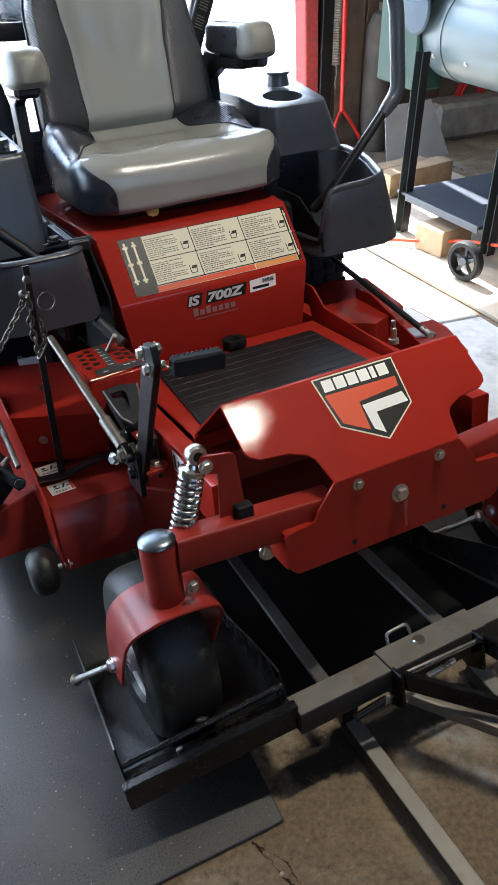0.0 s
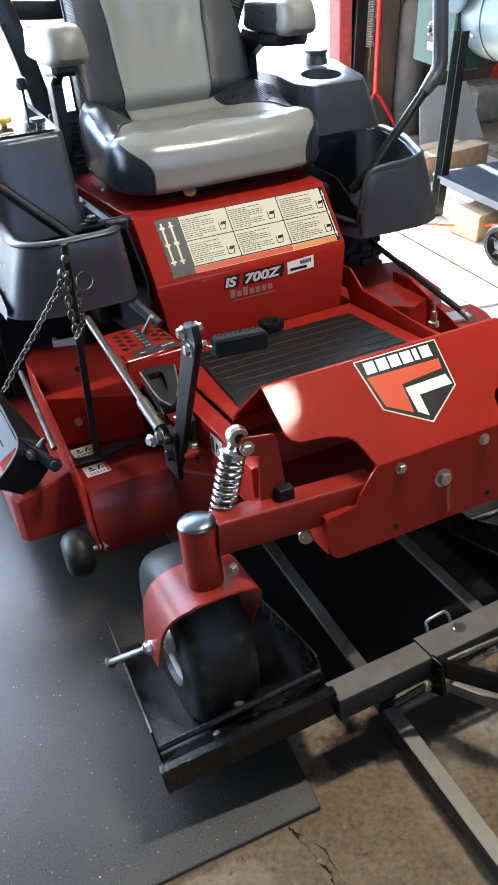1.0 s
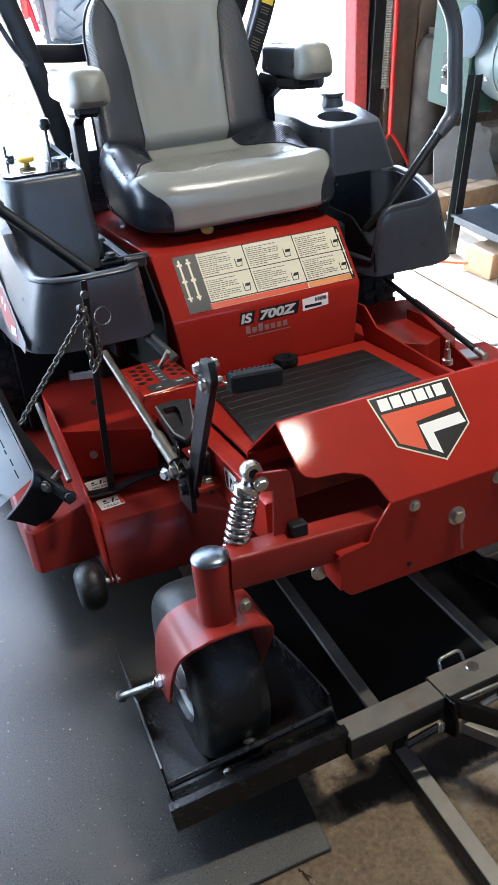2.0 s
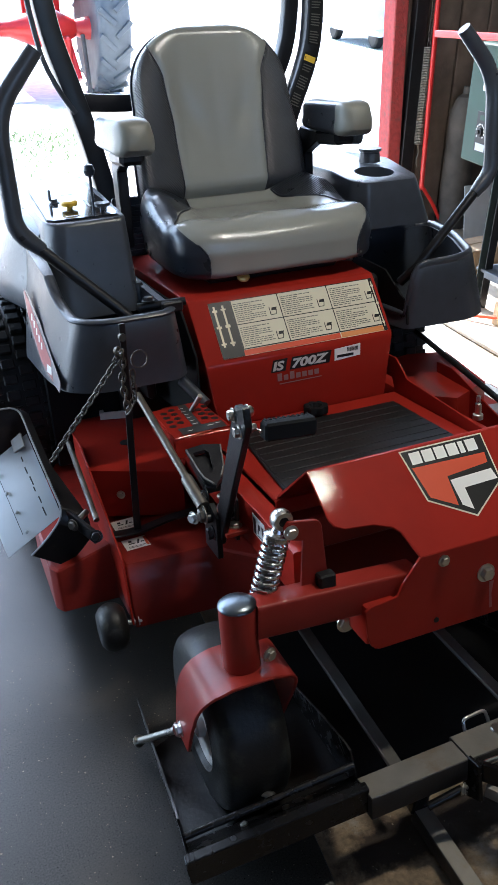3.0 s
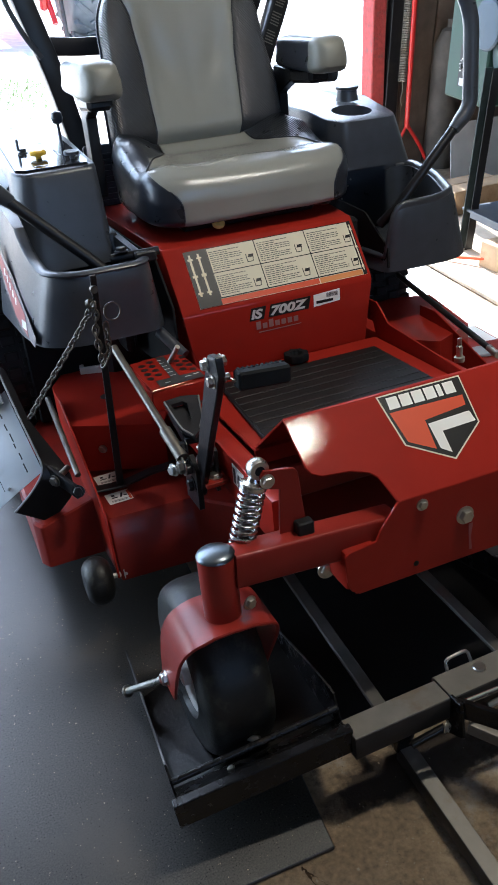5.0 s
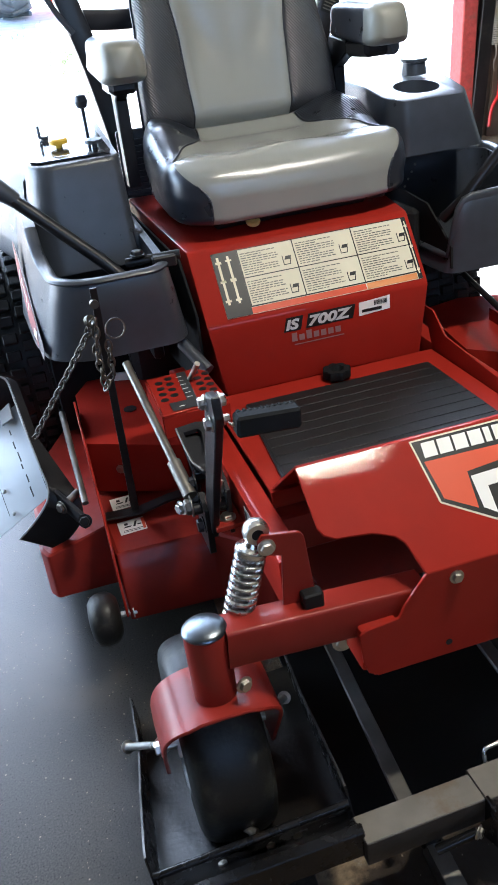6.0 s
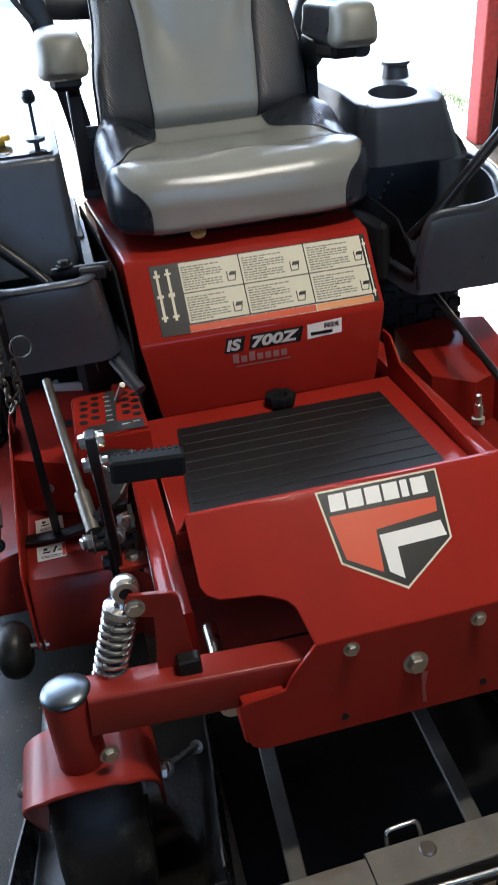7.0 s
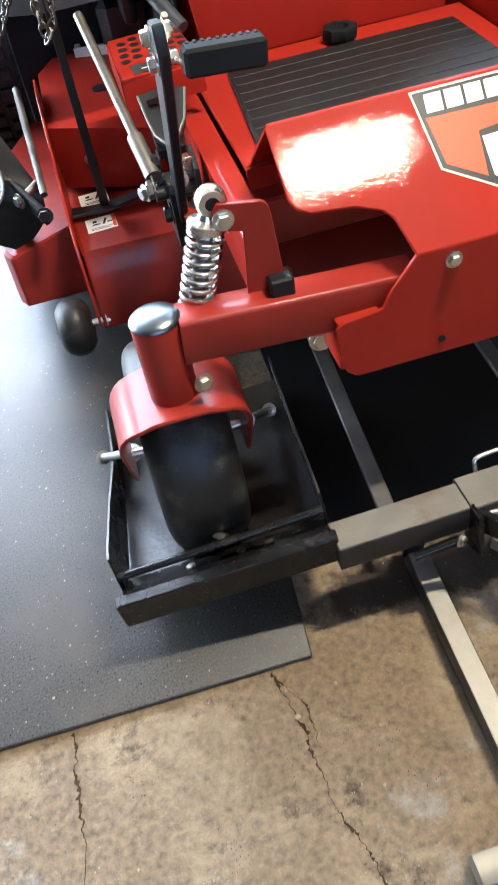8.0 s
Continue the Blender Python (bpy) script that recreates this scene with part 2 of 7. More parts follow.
FLOOR_MAT = material("dark_floor_mat", (0.032, 0.0300, 0.0255), 0.31, spec=0.52, vary=0.85, scale=300, bump=0.20, bump_scale=600, spot=(0.050, 0.044, 0.035), spots=0.34, spot_scale=3.2)
GRAVEL = material("pale_gravel", (0.68, 0.66, 0.62), 0.95, vary=0.15, scale=8, bump=0.5, bump_scale=25)
GRASS = material("grass_blades", (0.15, 0.23, 0.07), 0.8, vary=0.4, scale=6)
STONE = material("rough_stone", (0.30, 0.28, 0.25), 0.9, vary=0.3, scale=12, bump=0.6, bump_scale=18)
TYRE_BLUE = material("dusty_tractor_rubber", (0.11, 0.12, 0.125), 0.7, vary=0.25, scale=6, bump=0.2, bump_scale=30)
CAR_BLUE = material("blue_car_paint", (0.20, 0.28, 0.38), 0.25, vary=0.05, coat=0.5)
GLASS_DARK = material("dark_glass", (0.03, 0.04, 0.05), 0.08, vary=0.02)
GLOSS_BLACK = material("gloss_black", (0.02, 0.02, 0.022), 0.12, vary=0.05, wear_rough=0.03, coat=0.5)
WORN_EDGE = material("worn_black_edge", (0.045, 0.042, 0.038), 0.35, 0.6, vary=0.5, scale=60)
# sides of the lift's tubes: grime, and shade put into the colour
SIDE_STEEL = material("shaded_side_steel", (0.020, 0.018, 0.016), 0.50, 0.1, vary=0.3, scale=22, bump=0.12, bump_scale=160, spot=(0.11, 0.098, 0.08), spots=0.08, spot_scale=14)
DULL_STEEL = material("dull_steel", (0.15, 0.138, 0.12), 0.40, 0.75, vary=0.3, scale=25)
# darker than BARE_STEEL: the shade on the rails put into the colour
RAIL_STEEL = material("shaded_rail_steel", (0.085, 0.080, 0.070), 0.55, 0.4, vary=0.25, scale=16)
RUSTY = material("dull_rusty_metal", (0.075, 0.065, 0.055), 0.75, vary=0.3, scale=9, spec=0.25)
GALVANISED = material("galvanised_sheet", (0.62, 0.62, 0.60), 0.45, 0.1, vary=0.12, scale=7)
MATTE_BLACK = material("matte_black_sheet", (0.010, 0.010, 0.010), 0.75, vary=0.3, scale=6, spec=0.2)
DARK_CHAIN = material("dull_chain_steel", (0.10, 0.09, 0.075), 0.45, 0.9, vary=0.2, scale=60)
RED_PLASTIC = material("red_enamel", (0.55, 0.02, 0.015), 0.35, vary=0.05, coat=0.2)


# ---- building helpers ----
def part(name, bm, mat, parent, label="", angle=32, m=None):
    me = bpy.data.meshes.new(name)
    bmesh.ops.recalc_face_normals(bm, faces=bm.faces)
    bm.to_mesh(me)
    bm.free()
    me.materials.append(mat)
    me.shade_smooth()
    me.set_sharp_from_angle(angle=radians(angle))
    ob = new(name, me)
    if m is not None:
        ob.matrix_basis = m
    ob.parent = parent
    if label:
        tagged(ob, label)
    return ob


def thing(name, label, category, m=None, group="", kind=""):
    ob = new(name)
    ob.empty_display_size = 0.1
    if m is not None:
        ob.matrix_basis = m
    return tagged(ob, label, category, group, kind)


def bevel(bm, width, segments=2, angle=25):
    edges = [e for e in bm.edges if len(e.link_faces) == 2 and e.calc_face_angle(0) > radians(angle)]
    bmesh.ops.bevel(bm, geom=edges, offset=width, segments=segments, affect="EDGES", clamp_overlap=True, profile=0.5)
    return bm


def box(x0, x1, y0, y1, z0, z1, r=0.003, bm=None, seg=1):
    b = bmesh.new()
    bmesh.ops.create_cube(b, size=1)
    bmesh.ops.transform(b, matrix=Matrix.Translation(((x0 + x1) / 2, (y0 + y1) / 2, (z0 + z1) / 2)) @ Matrix.Diagonal((x1 - x0, y1 - y0, z1 - z0, 1)), verts=b.verts)
    if r:
        bevel(b, r, seg)
    return join(bm, b)


def join(bm, b):
    if bm is None:
        return b
    me = bpy.data.meshes.new("scrap")
    b.to_mesh(me)
    b.free()
    bm.from_mesh(me)
    bpy.data.meshes.remove(me)
    return bm


def slab(outline, along, r=0.0, bm=None, seg=1):
    """A plate: a flat outline in space, pushed along a vector."""
    b = bmesh.new()
    low = [b.verts.new(p) for p in outline]
    high = [b.verts.new(Vector(p) + Vector(along)) for p in outline]
    b.faces.new(low)
    b.faces.new(high[::-1])
    k = len(low)
    for i in range(k):
        b.faces.new((low[i], low[(i + 1) % k], high[(i + 1) % k], high[i]))
    bmesh.ops.recalc_face_normals(b, faces=b.faces)
    if r:
        bevel(b, r, seg)
    return join(bm, b)


def loft(rings, bm=None, cap=True, closed=False):
    b = bmesh.new()
    made = [[b.verts.new(p) for p in ring] for ring in rings]
    k = len(made[0])
    pairs = list(zip(made, made[1:])) + ([(made[-1], made[0])] if closed else [])
    for one, two in pairs:
        for i in range(k):
            b.faces.new((one[i], one[(i + 1) % k], two[(i + 1) % k], two[i]))
    if cap and not closed:
        b.faces.new(made[0][::-1])
        b.faces.new(made[-1])
    bmesh.ops.recalc_face_normals(b, faces=b.faces)
    return join(bm, b)


def fillet(path, r, n=5):
    """Rounds the corners of a path."""
    pts = [Vector(p) for p in path]
    out = [pts[0]]
    for a, c, d in zip(pts, pts[1:], pts[2:]):
        u, v = (a - c), (d - c)
        cut = min(r, u.length * 0.45, v.length * 0.45)
        p, q = c + u.normalized() * cut, c + v.normalized() * cut
        out += [(1 - s) ** 2 * p + 2 * s * (1 - s) * c + s * s * q for s in [i / n for i in range(n + 1)]]
    return out + [pts[-1]]


def sweep(path, section, bm=None, up=(0, 0, 1), radii=None):
    """A section, as (side, up) pairs or a radius, drawn along a path."""
    pts = [Vector(p) for p in path]
    if not isinstance(section, (list, tuple)):
        r = section
        section = [(r * math.cos(a), r * math.sin(a)) for a in [math.tau * i / 12 for i in range(12)]]
    rings, side = [], None
    for i, p in enumerate(pts):
        d = (pts[min(i + 1, len(pts) - 1)] - pts[max(i - 1, 0)]).normalized()
        if side is None:
            side = d.cross(Vector(up))
            if side.length < 1e-3:
                side = d.cross(Vector((1, 0, 0)))
        side = (side - side.dot(d) * d).normalized()
        top = side.cross(d)
        k = radii[i] if radii else 1.0
        rings.append([p + k * (s * side + t * top) for s, t in section])
    return loft(rings, bm)


def rect(w, h, r=0.004, n=2):
    """A rounded rectangle as a section."""
    out = []
    for cx, cy, a0 in ((w / 2 - r, h / 2 - r, 0), (-w / 2 + r, h / 2 - r, 90), (-w / 2 + r, -h / 2 + r, 180), (w / 2 - r, -h / 2 + r, 270)):
        out += [(cx + r * math.cos(radians(a0 + 90 * i / n)), cy + r * math.sin(radians(a0 + 90 * i / n))) for i in range(n + 1)]
    return out


def axis_turn(axis):
    return Vector(axis).to_track_quat("Z", "Y").to_matrix().to_4x4()


def lathe(profile, centre=(0, 0, 0), axis=(0, 0, 1), seg=24, bm=None, closed=False):
    """(radius, height) pairs turned round an axis."""
    m = Matrix.Translation(centre) @ axis_turn(axis)
    rings = [[m @ Vector((max(r, 1e-4) * math.cos(math.tau * i / seg), max(r, 1e-4) * math.sin(math.tau * i / seg), h)) for i in range(seg)] for r, h in profile]
    return loft(rings, bm, closed=closed)


def rod(a, b, r, bm=None, seg=12):
    return sweep([a, b], [(r * math.cos(math.tau * i / seg), r * math.sin(math.tau * i / seg)) for i in range(seg)], bm)


def hex_bolt(centre, axis, r=0.011, h=0.007, washer=True, bm=None):
    m = Matrix.Translation(centre) @ axis_turn(axis)
    b = bmesh.new()
    rings = [[m @ Vector((k * r * math.cos(math.tau * i / 6), k * r * math.sin(math.tau * i / 6), z)) for i in range(6)] for k, z in ((1, 0), (1, h * 0.8), (0.86, h))]
    bm = loft(rings, bm)
    if washer:
        bm = lathe([(r * 1.35, -0.001), (r * 1.35, 0.0012), (r * 0.9, 0.0016)], centre, axis, 18, bm)
    b.free()
    return bm


def quads(origin, u, v, rects, lift=0.0008, bm=None):
    """Flat prints on a plane: (u0, v0, u1, v1, lean) in metres along u and v."""
    o, u, v = Vector(origin), Vector(u).normalized(), Vector(v).normalized()
    n = u.cross(v)
    b = bmesh.new() if bm is None else bm
    for r in rects:
        u0, v0, u1, v1 = r[:4]
        s = r[4] if len(r) > 4 else 0.0
        b.faces.new([b.verts.new(o + n * lift + u * p + v * q) for p, q in ((u0, v0), (u1, v0), (u1 + s, v1), (u0 + s, v1))])
    return b


def flat(origin, u, v, outline, thick=0.0006, lift=0.0, bm=None):
    o, u, v = Vector(origin), Vector(u).normalized(), Vector(v).normalized()
    n = u.cross(v)
    return slab([o + u * p + v * q + n * lift for p, q in outline], n * thick, 0, bm)


def lettering(text, size, lean=0.0, thick=0.0004, bold=0.0):
    """Words in the built-in font as a mesh, from the lower left corner, x along the line and y up."""
    data = bpy.data.curves.new("lettering", "FONT")
    data.body, data.size, data.shear, data.extrude, data.offset = text, size, lean, thick, bold
    data.resolution_u = 3
    ob = bpy.data.objects.new("lettering", data)
    scene.collection.objects.link(ob)
    me = bpy.data.meshes.new_from_object(ob.evaluated_get(bpy.context.evaluated_depsgraph_get()))
    bm = bmesh.new()
    bm.from_mesh(me)
    bpy.data.objects.remove(ob)
    bpy.data.meshes.remove(me)
    bpy.data.curves.remove(data)
    return bm


# ---- the place ----
def structure(name, bm, mat, label):
    return tagged(part(name, bm, mat, None), label, name.split("_")[0], kind="structure")


DOOR_Y = 3.85  # the plane of the barn's open door
CEILING, DOOR_TOP = 3.5, 3.1
ground = bmesh.new()
bmesh.ops.create_grid(ground, x_segments=60, y_segments=60, size=400, matrix=Matrix.Translation((0, 0, -0.012)))
structure("ground", ground, GRAVEL, "pale sunlit gravel yard outside the barn")
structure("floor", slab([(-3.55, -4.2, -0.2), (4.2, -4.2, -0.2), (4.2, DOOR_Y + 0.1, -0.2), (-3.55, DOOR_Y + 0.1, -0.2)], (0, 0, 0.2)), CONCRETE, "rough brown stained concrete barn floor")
structure("ceiling", box(-3.55, 4.2, -4.2, DOOR_Y + 0.3, CEILING, CEILING + 0.12, 0), PALE_BOARD, "brown weathered board ceiling")
structure("wall_west", join(box(-3.55, -3.4, -4.2, 1.55, 0, CEILING, 0), join(box(-3.55, -3.4, 3.85, DOOR_Y + 0.1, 0, CEILING, 0), box(-3.55, -3.4, 1.55, 3.85, 2.3, CEILING, 0))), UNSEEN_WOOD, "dark old wooden barn wall with an opening added for the west fill light")
structure("wall_east", box(4.2, 4.35, -4.2, DOOR_Y + 0.3, 0, CEILING + 0.1, 0), UNSEEN_WOOD, "dark old wooden barn wall")
structure("wall_south", join(box(-3.55, -2.15, -4.35, -4.2, 0, CEILING + 0.1, 0), join(box(1.35, 4.2, -4.35, -4.2, 0, CEILING + 0.1, 0), join(box(-2.15, 1.35, -4.35, -4.2, 3.3, CEILING + 0.1, 0), box(-2.15, 1.35, -4.35, -4.2, 0, 2.1, 0)))), UNSEEN_WOOD, "dark old wooden barn wall with an opening added for the south fill light")
structure("wall_north_east", box(2.05, 4.2, DOOR_Y + 0.005, DOOR_Y + 0.14, 0, CEILING, 0), DARK_WOOD, "dark old wooden wall beside the open barn door")
structure("wall_north_west", box(-3.4, -3.1, DOOR_Y, DOOR_Y + 0.14, 0, CEILING, 0), DARK_WOOD, "dark old wooden wall beside the open barn door")
structure("lintel", box(-3.1, 2.05, DOOR_Y, DOOR_Y + 0.14, DOOR_TOP, CEILING, 0), DARK_WOOD, "dark wooden beam over the open barn door")
structure("post_1", slab([(2.01, DOOR_Y - 0.05, 0), (2.10, DOOR_Y - 0.05, 0), (1.95, DOOR_Y - 0.05, DOOR_TOP), (1.86, DOOR_Y - 0.05, DOOR_TOP)], (0, 0.13, 0), 0.006), RED_WOOD, "door post with weathered red paint")

# ---- the mower ----
mower = thing("riding_mower", "red zero-turn riding mower with grey seat, nose raised on a lift", "mower", MOWER)


def build_body():
    # seat box with slanted label panel and treadle floor
    prof = [(0.757, 0.60), (0.757, 0.768), (0.862, 0.912), (1.36, 0.955), (1.36, 0.60)]
    rings = []
    for y, z in prof:
        w = 0.235 if z < 0.62 else 0.262
        rings.append((0.305 if y > 1.2 else w, y, z))
    bm = bmesh.new()
    left = [bm.verts.new((-w, y, z)) for w, y, z in rings]
    right = [bm.verts.new((w, y, z)) for w, y, z in rings]
    bm.faces.new(left[::-1])
    bm.faces.new(right)
    for i in range(5):
        j = (i + 1) % 5
        bm.faces.new((left[i], left[j], right[j], right[i]))
    bmesh.ops.recalc_face_normals(bm, faces=bm.faces)
    bevel(bm, 0.008, 2)
    body = part("seat_box", bm, RED, mower, "red sheet-metal seat box with slanted front")
    return body


seat_box = build_body()


def build_warning_label():
    o = Vector((-0.212, 0.777, 0.7965))
    v = Vector((0, 0.105, 0.144)).normalized()
    u = Vector((1, 0, 0))
    n = u.cross(v)
    face = Vector((0, 0.757, 0.768))
    o = face + u * -0.212 + v * 0.012 + n * 0.0005
    W, Hh = 0.462, 0.150
    part("label", flat(o, u, v, [(0, 0), (W, 0), (W, Hh), (0, Hh)]), LABEL_CREAM, seat_box, "cream warning label with six cells of small print")
    bars = quads(o, u, v, [(0, 0.0, 0.058, Hh)], 0.0012)
    part("label_band", bars, LABEL_BLACK, seat_box, "black band with speed arrows")
    lines = []
    for x in (0.058, 0.185, 0.325):
        lines.append((x, 0.018, x + 0.0025, Hh))
    lines.append((0.058, 0.082, W, 0.0842))
    lines += [(0, 0.016, W, 0.019), (0, Hh - 0.002, W, Hh)]
    part("label_rule", quads(o, u, v, lines, 0.0014), LABEL_BLACK, seat_box)
    part("label_strip", quads(o, u, v, [(0.058, 0.001, 0.325, 0.015)], 0.0012), LABEL_ORANGE, seat_box, "orange-red strip along the label")
    part("label_strip", quads(o, u, v, [(0.3275, 0.001, W - 0.012, 0.015)], 0.0012), LABEL_AMBER, seat_box, "amber strip along the label")
    part("label_edge", quads(o, u, v, [(W - 0.011, 0.0, W, Hh)], 0.0012), LABEL_BLACK, seat_box, "black ruled edge of the label")
    part("edge_mark", quads(o, u, v, [(W - 0.007, 0.012, W - 0.004, Hh - 0.01)] + [(W - 0.009, z, W - 0.002, z + 0.006) for z in (0.02, 0.075, 0.125)], 0.0020), LABEL_CREAM, seat_box)
    rnd = random.Random(4)
    text = []
    for cx, wide in ((0.064, 0.085), (0.192, 0.09), (0.332, 0.09)):
        for cy in (0.024, 0.089):
            rows = 10
            for k in range(rows):
                w = wide * (0.9 + 0.1 * rnd.random()) if k % 4 else wide * 0.55
                x = cx
                while x < cx + w - 0.004:
                    word = rnd.uniform(0.004, 0.013)
                    text.append((x, cy + k * 0.0053, min(x + word, cx + w), cy + k * 0.0053 + 0.0022))
                    x += word + 0.002
    part("label_print", quads(o, u, v, text, 0.0014), LABEL_GREY, seat_box, "grey lines of small unreadable print")["kind"] = "stuff"
    pict = []
    for cx in (0.155, 0.29, 0.43):
        for cy in (0.028, 0.094):
            pict += [(cx, cy, cx + 0.016, cy + 0.002), (cx, cy, cx + 0.002, cy + 0.022), (cx + 0.004, cy + 0.012, cx + 0.018, cy + 0.02, 0.004), (cx + 0.014, cy, cx + 0.016, cy + 0.014, 0.004)]
    part("label_pictogram", quads(o, u, v, pict, 0.0014), LABEL_BLACK, seat_box, "small black pictograms")["kind"] = "stuff"
    arrows = [(0.010, 0.03, 0.0155, 0.14), (0.033, 0.03, 0.0385, 0.14), (0.006, 0.124, 0.0195, 0.130), (0.006, 0.080, 0.0195, 0.086), (0.006, 0.036, 0.0195, 0.041), (0.029, 0.036, 0.0425, 0.041), (0.029, 0.080, 0.0425, 0.088), (0.029, 0.127, 0.0425, 0.131)]
    part("label_arrow", quads(o, u, v, arrows, 0.0016), LABEL_CREAM, seat_box, "pale arrows on a dark band")
    # the model name and dealer's mark, as plain shapes
    o2, u2, v2 = Vector((0, 0.7565, 0)), Vector((1, 0, 0)), Vector((0, 0, 1))
    for word, x, w in (("IS", -0.088, 0.034), ("700Z", -0.036, 0.106)):
        part("name_backing", flat(o2, u2, v2, [(x - 0.004, 0.7235), (x + w + 0.002, 0.7235), (x + w + 0.010, 0.7555), (x + 0.004, 0.7555)]), LABEL_BLACK, seat_box, "black slanted backing")
        bm = lettering(word, 0.031, 0.22, 0.0003, 0.0012)
        wide = max(v.co.x for v in bm.verts)
        bmesh.ops.scale(bm, vec=(w / wide, 1.0, 1.0), verts=bm.verts)
        part("name_word", bm, NAME_SILVER, seat_box, "slanted silver model lettering", m=Matrix.Translation((x, 0.7552, 0.7285)) @ Matrix.Rotation(math.pi / 2, 4, "X"))
    mark = [(-0.075 + 0.0172 * k, 0.699, -0.075 + 0.0172 * k + 0.0125, 0.719 if k in (0, 2) else 0.713) for k in range(7)]
    part("dealer_mark", quads(o2, u2, v2, mark + [(-0.07, 0.690, 0.048, 0.6925)], 0.0012), material("dull_silver_print", (0.24, 0.12, 0.11), 0.4), seat_box, "faint silver dealer's mark")
    part("barcode_label", flat(o2, u2, v2, [(0.087, 0.724), (0.162, 0.728), (0.163, 0.759), (0.088, 0.755)]), LABEL_WHITE, seat_box, "white barcode sticker")
    rnd = random.Random(2)
    bc = [(0.124 + k * 0.0018, 0.743, 0.124 + k * 0.0018 + rnd.uniform(0.0005, 0.0013), 0.754) for k in range(18)]
    part("barcode", quads(o2, u2, v2, bc + [(0.094, 0.731, 0.142, 0.738)], 0.0014), LABEL_BLACK, seat_box)


build_warning_label()


def build_front():
    # foot floor, its ribbed mat, the sloped nose plate and the front plate
    floor_bm = slab([(-0.276, 0.328, 0.598), (0.265, 0.328, 0.598), (0.265, 0.757, 0.598), (-0.276, 0.757, 0.598)], (0, 0, 0.008), 0.002)
    box(-0.276, 0.265, 0.322, 0.330, 0.570, 0.604, 0.001, floor_bm)
    deck = part("foot_floor", floor_bm, RED, mower, "red steel foot platform")
    part("foot_mat", slab([(-0.246, 0.345, 0.606), (0.215, 0.345, 0.606), (0.215, 0.678, 0.606), (-0.218, 0.678, 0.606)], (0, 0, 0.008), 0.002), MAT_RUBBER, deck, "black ribbed rubber foot mat")
    for i in range(9):
        y = 0.668 - i * 0.036
        part("mat_rib", box(-0.214 - 0.083 * (0.678 - y), 0.211, y - 0.028, y, 0.6135, 0.6155, 0.0008), MAT_RUBBER, deck)
    lobes = [(0.031 + 0.0025 * math.cos(8 * math.tau * i / 48)) for i in range(48)]
    knob = loft([[(0.008 + k * r * math.cos(math.tau * i / 48), 0.715 + k * r * math.sin(math.tau * i / 48) - 0.1 * z, 0.606 + z) for i, r in enumerate(lobes)] for k, z in ((0.55, 0), (0.55, 0.004), (0.96, 0.006), (1.0, 0.010), (1.0, 0.022), (0.94, 0.026), (0.55, 0.026), (0.42, 0.016), (0.30, 0.012))])
    part("knob", knob, PEDAL_RUBBER, deck, "round black plastic knob")
    t = 0.005
    sl = Vector((0, 0.18, 0.131)).normalized()
    nrm = Vector((0, -sl.z, sl.y))
    outline = [(-0.14, 0), (-0.152, 0.055), (-0.163, 0.068), (-0.195, 0.082), (-0.250, 0.088), (-0.266, 0.098), (-0.272, 0.112), (-0.272, 0.215)]
    outline = [(x, s) for x, s in outline] + [(-x, s) for x, s in outline[::-1]]
    base = Vector((0, 0, 0.604))
    plate = slab([base + Vector((x, 0, 0)) + sl * s for x, s in outline], -nrm * t, 0.0012)
    nose = part("nose_plate", plate, RED, mower, "sloped red nose plate with shield emblem")
    part("nose_back", slab([(-0.268, 0.176, 0.729), (-0.268, 0.183, 0.729), (-0.268, 0.338, 0.6075), (-0.268, 0.328, 0.6075)], (0.533, 0, 0), 0.0008), RED, nose, "red panel sloping from the nose plate to the platform")
    front = [(-0.14, 0.604), (-0.178, 0.555), (-0.186, 0.537), (-0.240, 0.531), (-0.251, 0.524), (-0.247, 0.470), (-0.240, 0.448), (-0.224, 0.437)]
    front = front + [(-x, z) for x, z in front[::-1]]
    fp = slab([(x, 0.0, z) for x, z in front], (0, 0.006, 0), 0.0012)
    # shelves folded back from the shoulders and the bottom edge
    for s in (-1, 1):
        box(min(s * 0.186, s * 0.249), max(s * 0.186, s * 0.249), 0.003, 0.075, 0.450, 0.5305, 0.006, fp, 2)
    box(-0.23, 0.23, 0.004, 0.08, 0.436, 0.442, 0.001, fp)
    fp_ob = part("front_plate", fp, RED, mower, "upright red front plate with bolts")
    for x in (-0.092, 0.092):
        part("bolt", hex_bolt((x, -0.001, 0.584), (0, -1, 0), 0.0086, 0.007), ZINC, fp_ob, "zinc hex bolt")
    part("pivot_bolt", hex_bolt((0, -0.001, 0.532), (0, -1, 0), 0.0138, 0.011), ZINC, fp_ob, "large zinc pivot bolt")
    for x in (-0.105, 0.105):
        part("bolt_hole", lathe([(0.0055, 0), (0.0055, 0.001)], (x, -0.0003, 0.462), (0, -1, 0), 14), LABEL_BLACK, fp_ob)
    part("paint_scuff", flat((0.012, -0.0004, 0.452), (1, 0, 0), (0, 0, 1), [(0, 0.0), (0.006, 0.0), (0.003, 0.03), (0.007, 0.058), (-0.003, 0.058), (-0.002, 0.03)], 0.0004), material("pale_scuff", (0.30, 0.07, 0.055), 0.6), fp_ob, "pale scuff below the pivot bolt")
    # emblem: a shield with plain shapes
    u, v = Vector((1, 0, 0)), sl
    o = base + v * 0.048 + u * 0.008

